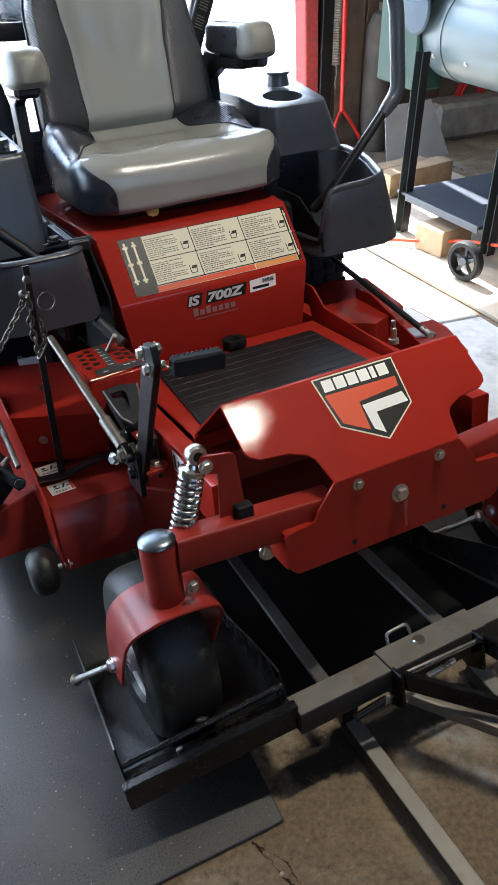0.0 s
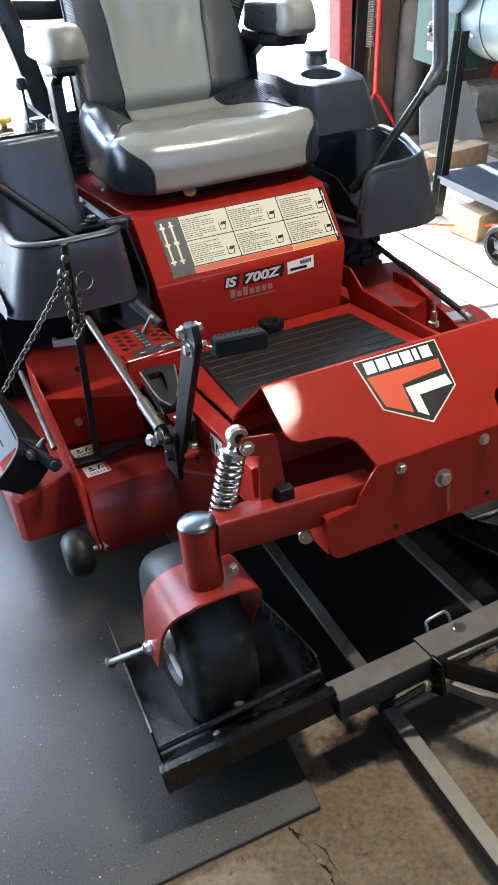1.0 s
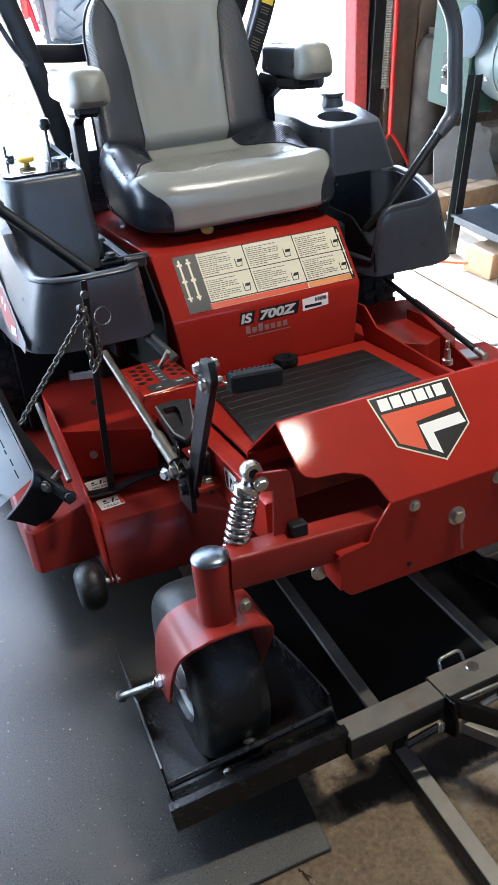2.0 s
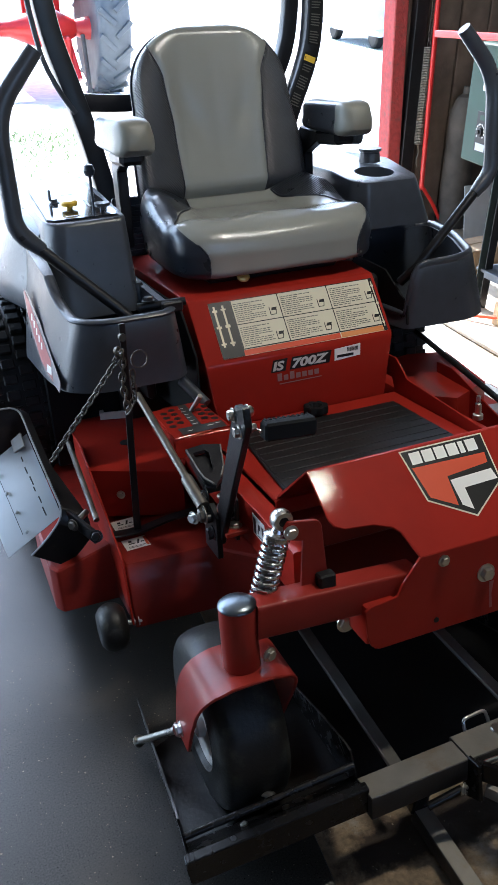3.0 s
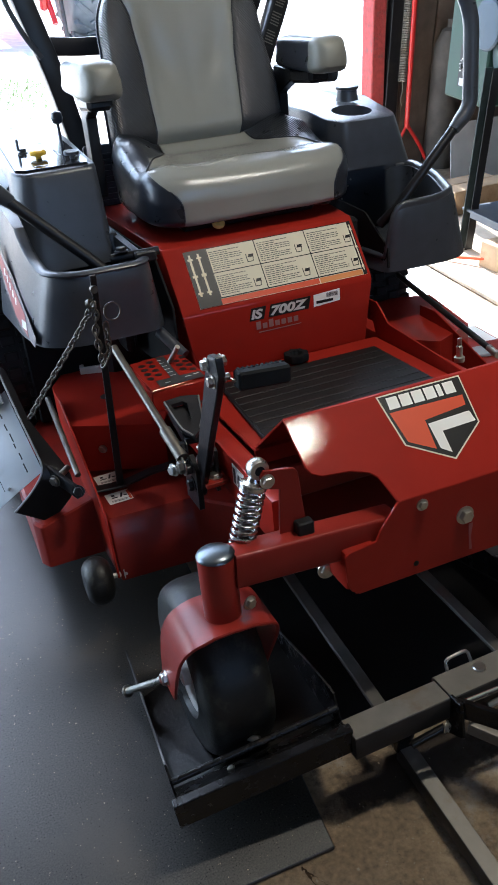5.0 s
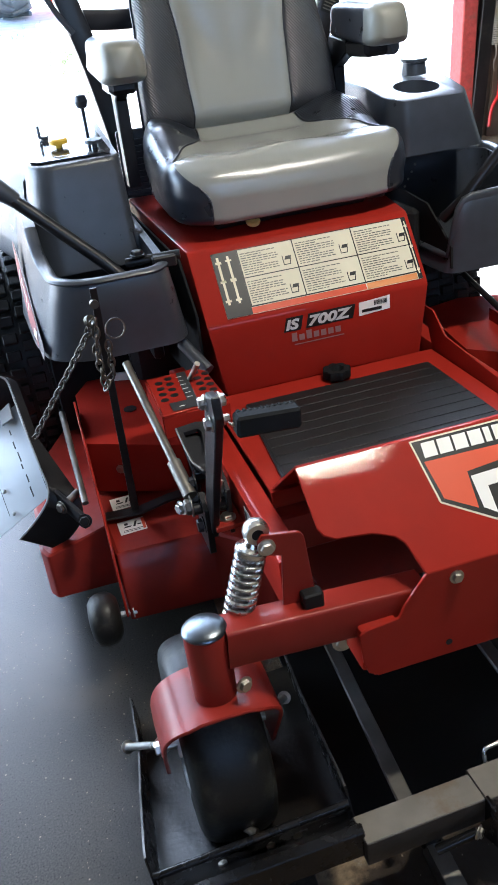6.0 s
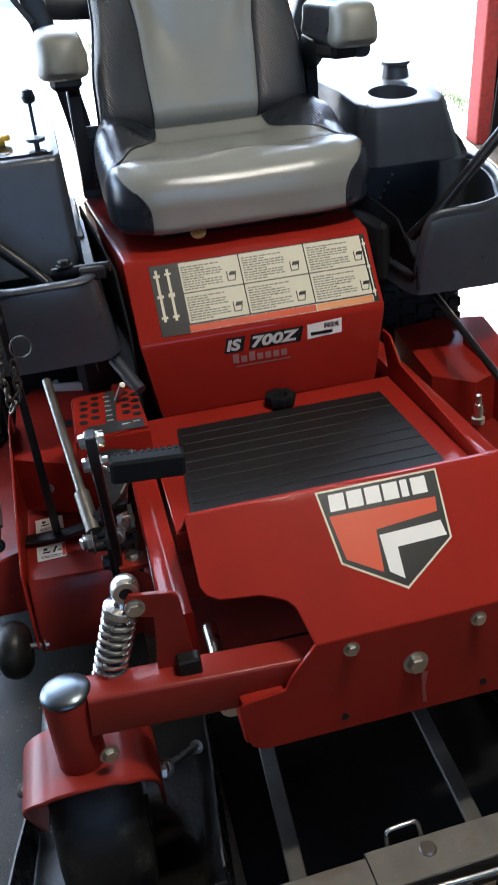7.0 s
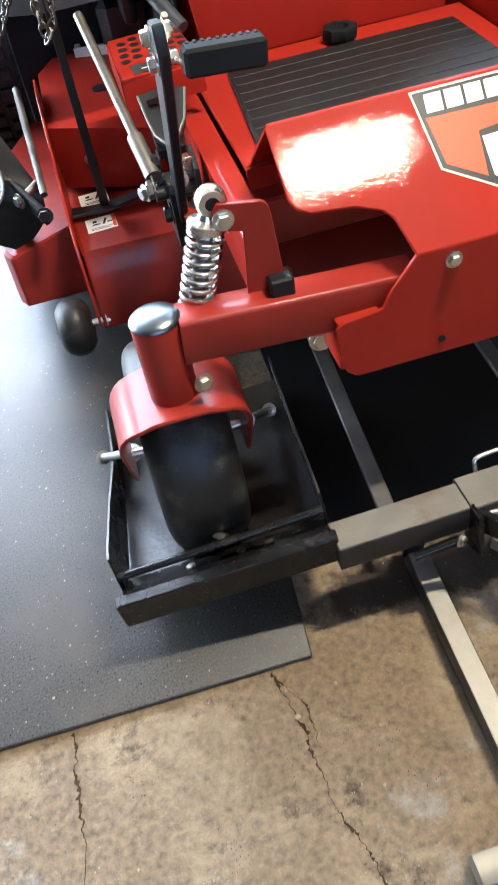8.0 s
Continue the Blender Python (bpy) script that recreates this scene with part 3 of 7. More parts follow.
    def shield(m):
        return [(-0.090 + m, 0.162 - m), (-0.083 + m, 0.051 + m * 0.4), (-0.002, -0.003 + m * 1.2), (0.083 - m, 0.055 + m * 0.4), (0.096 - m, 0.162 - m)][::-1]

    em = part("emblem", flat(o, u, v, shield(0), 0.0006), LABEL_CREAM, nose, "white-edged shield emblem in black, orange and white")
    part("emblem_field", flat(o, u, v, shield(0.003), 0.0003, 0.0006), LABEL_BLACK, em)
    orange = [(-0.080, 0.122), (0.080, 0.119), (0.075, 0.097), (-0.020, 0.089), (-0.028, 0.027), (-0.074, 0.056)]
    part("emblem_bar", flat(o, u, v, orange[::-1], 0.0003, 0.0010), LABEL_ORANGE, em, "orange angular shape")
    white = [(-0.018, 0.080), (0.075, 0.083), (0.077, 0.060), (0.002, 0.058), (-0.002, 0.012), (-0.020, 0.026)]
    part("emblem_angle", flat(o, u, v, white[::-1], 0.0003, 0.0010), LABEL_WHITE, em, "white angular shape")
    letters = [(-0.076 + i * 0.0272 - (0.011 if i > 4 else 0), 0.128, -0.076 + i * 0.0272 + (0.0232 if i != 4 else 0.011) - (0.011 if i > 4 else 0), 0.154, 0.003) for i in range(6)]
    for lt in letters:
        part("emblem_shape", quads(o, u, v, [lt], 0.0014), LABEL_WHITE, em, "white block shape")
    return nose


build_front()


def build_frame():
    for s in (-1, 1):
        rail = sweep([(s * 0.305, 0.13, 0.548), (s * 0.305, 0.98, 0.556)], rect(0.044, 0.10, 0.004))
        part("frame_rail", rail, RED, mower, "red steel frame rail")
        if s < 0:
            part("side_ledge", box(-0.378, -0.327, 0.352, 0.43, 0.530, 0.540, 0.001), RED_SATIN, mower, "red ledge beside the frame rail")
            continue
        side = slab([(s * 0.268, 0.30, 0.598), (s * 0.268, 0.757, 0.598), (s * 0.268, 0.80, 0.70), (s * 0.268, 0.757, 0.70), (s * 0.268, 0.70, 0.655), (s * 0.268, 0.30, 0.622)], (s * 0.005, 0, 0), 0.001)
        part("side_plate", side, RED, mower, "red side plate of the foot platform")
    cross = box(-0.30, 0.30, 0.30, 0.36, 0.48, 0.56, 0.004)
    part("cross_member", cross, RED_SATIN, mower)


build_frame()
LABEL_O, LABEL_U, LABEL_V = Vector((-0.3278, 0.325, 0.545)), Vector((0, -1, 0)), Vector((0, 0, 1))
rail_label = part("rail_label", flat(LABEL_O, LABEL_U, LABEL_V, [(0, 0), (0.062, 0.0), (0.062, 0.046), (0, 0.046)]), LABEL_WHITE, mower, "white and black warning label on the frame rail")
part("label_pictogram", quads(LABEL_O, LABEL_U, LABEL_V, [(0.005, 0.004, 0.018, 0.040), (0.024, 0.010, 0.030, 0.034, 0.006), (0.033, 0.022, 0.040, 0.034), (0.024, 0.004, 0.044, 0.007), (0.048, 0.006, 0.056, 0.036)], 0.0014), LABEL_BLACK, rail_label)


def build_front_axle(s):
    """One front suspension arm with its caster wheel, built for the side s."""
    arm = sweep([(s * 0.446, 0.042, 0.553), (s * 0.13, 0.045, 0.530)], rect(0.052, 0.066, 0.006, 3))
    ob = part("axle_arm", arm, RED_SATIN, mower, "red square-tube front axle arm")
    tube = lathe([(0.0, 0.0), (0.0315, 0.0), (0.0330, 0.004), (0.0330, 0.130), (0.0315, 0.134), (0, 0.134)], (s * 0.471, 0.045, 0.450), (0, 0, 1), 28)
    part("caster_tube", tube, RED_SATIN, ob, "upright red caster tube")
    cap = lathe([(0.0330, 0), (0.0338, 0.002), (0.0332, 0.0040), (0.0300, 0.0070), (0.0240, 0.0100), (0.0160, 0.0122), (0.008, 0.0132), (0, 0.0135)], (s * 0.471, 0.045, 0.582), (0, 0, 1), 28)
    part("caster_cap", cap, CAP_METAL, ob, "domed metal dust cap")
    part("grease_bolt", hex_bolt((s * 0.432, 0.010, 0.492), (0.35 * -s, -1, 0), 0.010, 0.008), ZINC, ob)
    # fork: an arched plate bent over the tyre, with two legs
    arch = [(-0.090, 0.235), (-0.091, 0.28), (-0.092, 0.325)]
    for k in range(1, 16):
        a = math.pi * k / 16
        arch.append((-0.092 * math.copysign(abs(math.cos(a)) ** 0.55, math.cos(a)), 0.335 + 0.121 * math.sin(a) ** 0.6))
    arch += [(0.092, 0.325), (0.091, 0.28), (0.090, 0.235)]
    cx, th = s * 0.471, 0.007

    def depth(z):
        k = max(0.0, min(1.0, (0.45 - z) / 0.215))
        return (-0.012 + 0.135 * k ** 0.9, 0.115 + 0.085 * k)

    rings = []
    for i, (x, z) in enumerate(arch):
        a, b2 = arch[max(0, i - 1)], arch[min(len(arch) - 1, i + 1)]
        d = Vector((b2[0] - a[0], 0, b2[1] - a[1])).normalized()
        nn = Vector((-d.z, 0, d.x))
        y0, y1 = depth(z)
        p = Vector((cx + x, 0, z))
        rings.append([p + Vector((0, y0, 0)), p + Vector((0, y1, 0)), p + nn * th + Vector((0, y1, 0)), p + nn * th + Vector((0, y0, 0))])
    fk = loft(rings)
    bevel(fk, 0.002, 1)
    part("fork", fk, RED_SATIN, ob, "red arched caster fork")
    axle = rod((cx - 0.104, 0.155, 0.266), (cx + 0.104, 0.155, 0.266), 0.008)
    for e in (-1, 1):
        hex_bolt((cx + e * 0.098, 0.155, 0.268), (e, 0, 0), 0.012, 0.010, True, axle)
    part("axle_bolt", axle, ZINC, ob, "zinc axle bolt")
    R0, w = 0.176, 0.067
    prof = []
    for k in range(15):
        a = math.pi * k / 14
        prof.append((R0 - 0.085 + 0.085 * math.sin(a) ** 0.32, -w * math.copysign(abs(math.cos(a)) ** 0.75, math.cos(a))))
    prof = [(0.083, -0.053)] + prof + [(0.083, 0.053)]
    tyre = lathe(prof, (cx, 0.155, 0.268), (1, 0, 0), 40)
    part("tyre", tyre, CASTER_RUBBER, ob, "worn smooth black caster tyre", 40)
    rim = lathe([(0.084, -0.057), (0.080, -0.057), (0.074, -0.045), (0.05, -0.038), (0.028, -0.04), (0.026, -0.07), (0.0, -0.07), (0.0, 0.07), (0.026, 0.07), (0.028, 0.04), (0.05, 0.038), (0.074, 0.045), (0.080, 0.057), (0.084, 0.057)], (cx, 0.155, 0.268), (1, 0, 0), 32)
    part("rim", rim, material("pale_rim_paint", (0.55, 0.53, 0.5), 0.4), ob, "pale painted steel rim")
    # shock with its bracket
    top, low = Vector((s * 0.375, 0.072, 0.693)), Vector((s * 0.419, 0.072, 0.552))
    d = (top - low).normalized()
    L = (top - low).length
    corner = [(s * (0.320 - 0.016 * math.sin(a)), 0.052, 0.685 + 0.016 * math.cos(a)) for a in (0, 0.4, 0.8, 1.2, 1.57)]
    bracket = slab(([(s * 0.366, 0.052, 0.709)] + corner + [(s * 0.295, 0.052, 0.57), (s * 0.348, 0.052, 0.57), (s * 0.340, 0.052, 0.667), (s * 0.359, 0.052, 0.672), (s * 0.372, 0.052, 0.683), (s * 0.374, 0.052, 0.698)])[::-s], (0, 0.007, 0), 0.001)
    part("shock_bracket", bracket, RED_SATIN, mower, "red upright shock bracket")
    shock = lathe([(0.0, 0.0), (0.0105, 0.0), (0.0105, L * 0.9), (0.0, L * 0.9)], low, d, 18)
    so = part("shock_absorber", shock, DULL_STEEL, mower, "coil-over shock absorber with a chrome spring")
    coil = []
    turns, rr = 9.5, 0.0205
    m = Matrix.Translation(low) @ axis_turn(d)
    for i in range(int(turns * 14) + 1):
        a = math.tau * i / 14
        coil.append(m @ Vector((rr * math.cos(a), rr * math.sin(a), 0.004 + (L * 0.82) * i / (turns * 14))))
    part("coil_spring", sweep(coil, [(0.0040 * math.cos(q), 0.0040 * math.sin(q)) for q in [math.tau * i / 8 for i in range(8)]]), CHROME, so, "chrome coil spring")
    part("spring_seat", lathe([(0.010, -0.002), (0.0228, -0.002), (0.0242, 0.000), (0.0242, 0.007), (0.0228, 0.009), (0.013, 0.012), (0.009, 0.022), (0.0, 0.022)], low + d * L * 0.86, d, 24), CHROME, so)
    hub = top + d * 0.014 - Vector((s * 0.001, 0, 0))
    eye = lathe([(0.009, -0.012), (0.0165, -0.012), (0.0188, -0.007), (0.0195, 0.0), (0.0188, 0.007), (0.0165, 0.012), (0.009, 0.012)], hub, (0, 1, 0), 24, None, True)
    part("shock_eye", eye, ZINC, so, "dull zinc shock eye")
    part("bushing", lathe([(0.0, -0.011), (0.0092, -0.011), (0.0092, 0.011), (0.0, 0.011)], hub, (0, 1, 0), 16), MAT_RUBBER, so, "black rubber bushing")
    pin = Vector((s * 0.362, 0.051, 0.689))
    bolt = hex_bolt(pin, (0, -1, 0), 0.0100, 0.008)
    part("shock_bolt", bolt, ZINC, so)
    part("bump_stop", box(min(s * 0.29, s * 0.322), max(s * 0.29, s * 0.322), 0.030, 0.052, 0.570, 0.600, 0.003), MAT_RUBBER, mower, "black rubber bump stop")
    # lower suspension link
    link = rod((s * 0.252, 0.076, 0.456), (s * 0.252, 0.25, 0.46), 0.012)
    hex_bolt((s * 0.252, 0.074, 0.456), (0, -1, 0), 0.014, 0.008, True, link)
    part("link_bolt", link, ZINC, ob)


build_front_axle(-1)
build_front_axle(1)


# ---- seat ----
def superellipse(hx, hy, e, k=40):
    out = []
    for i in range(k):
        a = math.tau * i / k
        c, s2 = math.cos(a), math.sin(a)
        out.append((hx * math.copysign(abs(c) ** e, c), hy * math.copysign(abs(s2) ** e, s2)))
    return out


def split_faces(bm, test):
    """Two copies of a mesh: the faces that pass the test, and the rest."""
    one, two = bm, bm.copy()
    bmesh.ops.delete(one, geom=[f for f in one.faces if not test(f.calc_center_median())], context="FACES")
    bmesh.ops.delete(two, geom=[f for f in two.faces if test(f.calc_center_median())], context="FACES")
    return one, two


def strip(rings, i0, i1, bm=None):
    """The part of a lofted surface between two of its columns."""
    b = bmesh.new()
    made = [[b.verts.new(p) for p in ring[i0:i1 + 1]] for ring in rings]
    for one, two in zip(made, made[1:]):
        for k in range(i1 - i0):
            b.faces.new((one[k], one[k + 1], two[k + 1], two[k]))
    return join(bm, b)


def columns(hw, edge, side, mid):
    """Places across a pad, with a column exactly on each seam."""
    out = [-hw + (hw - edge) * (1 - math.cos(math.pi / 2 * k / side)) for k in range(side)]
    out += [-edge + 2 * edge * k / mid for k in range(mid)]
    return out + [edge + (hw - edge) * math.sin(math.pi / 2 * k / side) for k in range(side + 1)]





def between(table, x):
    """A value read from a table of (x, value) pairs, smoothly."""
    if x <= table[0][0]:
        return table[0][1]
    for (a, p), (b, q) in zip(table, table[1:]):
        if x <= b:
            t = (x - a) / (b - a)
            return p + (q - p) * t * t * (3 - 2 * t)
    return table[-1][1]


def ease(t):
    t = max(0.0, min(1.0, t))
    return t * t * (3 - 2 * t)


SEAM = ((0.95, 0.262), (1.00, 0.255), (1.06, 0.222), (1.11, 0.176), (1.16, 0.149), (1.22, 0.138), (1.32, 0.131))


def seam_at(y, z):
    """How far from the middle the grey panel of the cushion ends."""
    return between(SEAM, y) if y >= 0.95 else 0.205 + 0.057 * ease((z - 1.0) / 0.085)


def cushion_rings():
    """The cushion as nested loops, from the middle of its underside round the edge to the middle of its top."""
    n, cy = 144, 1.085
    outline = [(0.282 * math.copysign(abs(math.cos(a)) ** 0.4, math.cos(a)), 0.222 * math.copysign(abs(math.sin(a)) ** 0.4, math.sin(a))) for a in [math.tau * i / n for i in range(n)]]
    profile = [(0.22, 0.0), (0.12, 0.0), (0.06, 0.0), (0.03, 0.0)]
    profile += [(0.024 * (1 - math.sin(a)), 0.17 * (1 - math.cos(a))) for a in [math.pi / 2 * k / 5 for k in range(1, 6)]]
    profile += [(0.0, 0.30), (-0.004, 0.42), (-0.005, 0.52)]
    profile += [(-0.003 + 0.055 * (1 - math.cos(a)), 0.60 + 0.40 * math.sin(a)) for a in [math.pi / 2 * k / 10 for k in range(11)]]
    profile += [(0.055 + 0.012 * k, 1.0) for k in range(1, 14)]
    rings = []
    for inset, h in profile:
        ring = []
        for x, y in outline:
            r = math.hypot(x, y)
            k = max(0.02, 1 - inset / 0.225 if inset > 0.02 else 1 - inset / r)
            px, py = x * k, cy + y * k
            low = 0.950 + 0.02 * (py - 0.863) / 0.44
            top = between(((0.87, 1.080), (0.95, 1.092), (1.06, 1.080), (1.20, 1.090), (1.31, 1.125)), py)
            top += 0.060 * ease((abs(px) - 0.115) / 0.13) * ease((py - 1.00) / 0.17) - 0.006 * math.cos(px * 5)
            top += 0.0045 * math.sin(px * 22 + 1.2) * math.exp(-(((py - 0.955) / 0.03) ** 2)) + 0.003 * math.sin(31 * px + 14 * py) * math.exp(-(((py - 1.05) / 0.06) ** 2))
            pleat = 0.0015 * math.sin(px * 60 + 3) * ease(1 - h) * (1 if py < 0.9 else 0)
            ring.append(Vector((px, py + pleat, low + (top - low) * h)))
        rings.append(ring)
    return rings


def cut(bm, point, normal, near):
    """Divide the faces near a seam along a plane."""
    faces = [f for f in bm.faces if near(f.calc_center_median())]
    geom = list({g for f in faces for g in list(f.verts) + list(f.edges)}) + faces
    bmesh.ops.bisect_plane(bm, geom=geom, plane_co=point, plane_no=normal, dist=1e-5)


def on_surface(points, score):
    return min(points, key=score)


def build_seat():
    seat = part("seat_base", box(-0.19, 0.19, 0.95, 1.28, 0.925, 0.975, 0.01), BLACK_STEEL, mower, "black seat base", m=Matrix.Translation((0.018, 0, 0)))
    side, mid, rows = 18, 26, 64
    last = 2 * side + mid
    rings = cushion_rings()
    pad = loft(rings)
    for e in (-1, 1):
        for k in range(30):
            y0, y1 = 0.95 + 0.0125 * k, 0.95 + 0.0125 * (k + 1)
            a, b = Vector((e * between(SEAM, y0), y0, 0)), Vector((e * between(SEAM, y1), y1, 0))
            cut(pad, a, (b - a).cross(Vector((0, 0, 1))), lambda c: c.z > 1.05 and y0 - 0.012 < c.y < y1 + 0.012 and abs(c.x - a.x) < 0.03)
        for k in range(14):
            z0, z1 = 0.951 + 0.01 * k, 0.951 + 0.01 * (k + 1)
            a, b = Vector((e * seam_at(0.9, z0), 0, z0)), Vector((e * seam_at(0.9, z1), 0, z1))
            cut(pad, a, (b - a).cross(Vector((0, 1, 0))), lambda c: c.y < 0.962 and z0 - 0.01 < c.z < z1 + 0.01 and abs(c.x - a.x) < 0.04)
    grey, dark = split_faces(pad, lambda c: abs(c.x) < seam_at(c.y, c.z) and c.z > 0.951)
    part("cushion", grey, GREY_VINYL, seat, "grey vinyl seat cushion", 100)
    for e in (-1, 1):
        own, dark = split_faces(dark, lambda c: c.x * e > 0.13 and c.z > 0.951)
        weave, plain = split_faces(own, lambda c: e > 0 and c.z > 1.10 and c.y > 1.08)
        part("cushion_bolster", plain, BLACK_VINYL, seat, "black vinyl seat side", 100)
        if e > 0:
            part("cushion_lobe", weave, LOBE_VINYL, seat, "black seat lobe with carbon weave", 100)
        else:
            weave.free()
    part("cushion_underside", dark, BLACK_VINYL, seat, "", 100)
    points = [p for ring in rings for p in ring]
    for e in (-1, 1):
        half = [p for p in points if p.x * e > 0.08]
        front = [p for p in half if p.y < 1.0 and p.z < 1.075]
        crown = [p for p in half if p.z > 1.06]
        path = [on_surface(front, lambda p: (abs(p.x) - seam_at(p.y, z)) ** 2 * 4 + (p.z - z) ** 2) for z in [0.965 + 0.012 * k for k in range(9)]]
        path += [on_surface(crown, lambda p: (abs(p.x) - between(SEAM, y)) ** 2 + (p.y - y) ** 2) for y in [0.955 + 0.016 * k for k in range(20)]]
        for _ in range(3):
            path = [path[0]] + [(a + 2 * b + c) / 4 for a, b, c in zip(path, path[1:], path[2:])] + [path[-1]]
        part("seam", sweep([p + Vector((0, -0.001, 0.001)) for p in path], 0.0026), BLACK_VINYL, seat, "dark piped seam")
    # backrest: cross sections from the foot upwards
    fronts, backs = [], []
    foot, up = Vector((0.0, 1.300, 1.075)), Vector((0, 0.20, 1)).normalized()
    back = Vector((0, up.z, -up.y))
    shape = ((0.0, 0.240), (0.10, 0.252), (0.25, 0.250), (0.60, 0.2275))
    for j in range(rows):
        v = 1 - (1 - j / (rows - 1)) ** 1.5
        d = 0.492 * v
        hw = between(shape, v) if v < 0.60 else 0.2275 * (0.14 + 0.86 * max(0.0, 1 - ((v - 0.60) / 0.40) ** 2.5) ** 0.5)
        th = 0.052 * math.sqrt(max(0.05, 1 - max(0, (v - 0.93) / 0.073) ** 2))
        edge = min(hw - 0.0015, between(((0.0, 0.128), (0.45, 0.134), (0.70, 0.146), (0.90, 0.178)), v))
        f, b = [], []
        for x in columns(hw, edge, side, mid):
            u = x / hw
            q = th * max(0.0, 1 - abs(u) ** 5) ** 0.2 if abs(u) < 1 else 0.0
            wing = 0.085 * max(0, abs(u) - 0.42) ** 1.3 * math.sin(math.pi * min(1, v * 0.80 + 0.20)) ** 0.8 * (q / th)
            belly = 0.014 * math.sin(math.pi * v) * (1 - abs(u))
            crease = 0.005 * math.exp(-(((abs(x) - 0.070 - 0.16 * (v - 0.45)) / 0.030) ** 2)) * math.exp(-(((v - 0.52) / 0.14) ** 2)) + 0.0025 * math.sin(5 * v + 9 * x + 1) * math.sin(math.pi * v)
            groove = 0.005 * math.exp(-(((abs(x) - edge) / 0.005) ** 2)) * ease((0.9 - v) / 0.06)
            tuck = 0.050 * (1 - ease((v - 0.02) / 0.11))
            base = foot + up * d + Vector((x, 0, 0))
            f.append(base + back * (-q - wing + belly + groove + crease + tuck))
            b.append(base + back * q)
        fronts.append(f)
        backs.append(b)
    part("backrest", strip(fronts, side, side + mid, strip([fronts[-1], backs[-1]], side, side + mid)), GREY_VINYL, seat, "grey vinyl high backrest panel", 80)
    shell = strip([fronts[-1], backs[-1]], 0, side, strip([fronts[-1], backs[-1]], side + mid, last, strip(backs, 0, last)))
    part("backrest_shell", shell, BLACK_VINYL, seat, "black backrest shell", 60)
    rim = [r[0] for r in backs] + [p for p in backs[-1][1:-1]] + [r[-1] for r in backs[::-1]]
    part("backrest_piping", sweep([p + back * 0.003 for p in rim], 0.0055), BLACK_VINYL, seat, "black piping round the backrest", 60)
    for i0, i1 in ((0, side), (side + mid, last)):
        part("backrest_bolster", strip(fronts, i0, i1), CARBON_VINYL, seat, "dark carbon-weave backrest side", 60)
    for i in (side, side + mid):
        part("seam", sweep([r[i] - back * 0.0010 for r in fronts[1:-14]], 0.0018), BLACK_VINYL, seat, "dark stitched seam")
    # armrests
    for s in (-1, 1):
        rings = []
        for j in range(21):
            v = j / 20
            y = 0.990 + 0.29 * v
            k = math.sqrt(max(0.30, 1 - (2 * v - 1) ** 10))
            hw, hh = 0.053 * k, 0.041 * (1.08 - 0.2 * v) * k
            rings.append([(s * 0.305 - 0.018 + a * (1.0 - 0.10 * (b2 > 0)), y, 1.294 + 0.014 * v + b2 - 0.006 * (1 - v) + (0.006 if b2 > 0 else 0) * (1 - (a / hw) ** 2)) for a, b2 in superellipse(hw, hh, 0.40, 28)])
        pad = loft(rings)
        bevel(pad, 0.008, 2, 50)
        g, b = split_faces(pad, lambda c: c.y < (1.05 if s > 0 else 1.14))
        arm = part("armrest", g, CREAM_VINYL, seat, "cream vinyl armrest pad", 60)
        part("armrest_inner", b, BLACK_VINYL, arm, "black rear part of the armrest pad", 60)
        x = s * 0.27 - 0.018
        post = slab([(x, 1.19, 1.262), (x, 1.30, 1.275), (x, 1.335, 1.22), (x, 1.345, 0.99), (x, 1.285, 0.99), (x, 1.275, 1.20), (x, 1.19, 1.235)], (s * 0.030, 0, 0), 0.003)
        box(min(x, x + s * 0.065), max(x, x + s * 0.065), 1.07, 1.20, 1.225, 1.264, 0.010, post)
        part("armrest_bracket", post, BLACK_STEEL, arm, "black armrest bracket")
        if s > 0:
            part("armrest_knob", lathe([(0.0, -0.014), (0.018, -0.014), (0.020, -0.010), (0.020, 0.010), (0.018, 0.014), (0, 0.014)], (0.322, 1.085, 1.243), (0.5, -0.8, 0), 18), BLACK_PLASTIC, arm, "black adjusting knob under the armrest")
    # yellow latch under the cushion's front edge
    part("seat_latch", lathe([(0.0, 0), (0.015, 0), (0.017, 0.006), (0.014, 0.010), (0.0, 0.011)], (-0.112, 0.900, 0.939), (0, -0.5, 1), 16), LATCH_YELLOW, seat, "small yellow seat latch")
    wire = sweep(fillet([(0.155, 0.90, 0.952), (0.20, 0.905, 0.944), (0.225, 0.94, 0.940), (0.235, 0.99, 0.952)], 0.02), 0.004)
    part("slide_handle", wire, BLACK_STEEL, seat, "black seat slide wire")


build_seat()


# ---- side pods ----
def pod_ring(pts, z, r=0.03):
    loop = [(x, y, z) for x, y in pts]
    ext = [loop[-1]] + loop + [loop[0]]
    out = []
    for a, c, d in zip(ext, ext[1:], ext[2:]):
        a, c, d = Vector(a), Vector(c), Vector(d)
        u, v = a - c, d - c
        cut = min(r, u.length * 0.45, v.length * 0.45)
        p, q = c + u.normalized() * cut, c + v.normalized() * cut
        out += [(1 - t) ** 2 * p + 2 * t * (1 - t) * c + t * t * q for t in (0, 0.25, 0.5, 0.75, 1)]
    return out


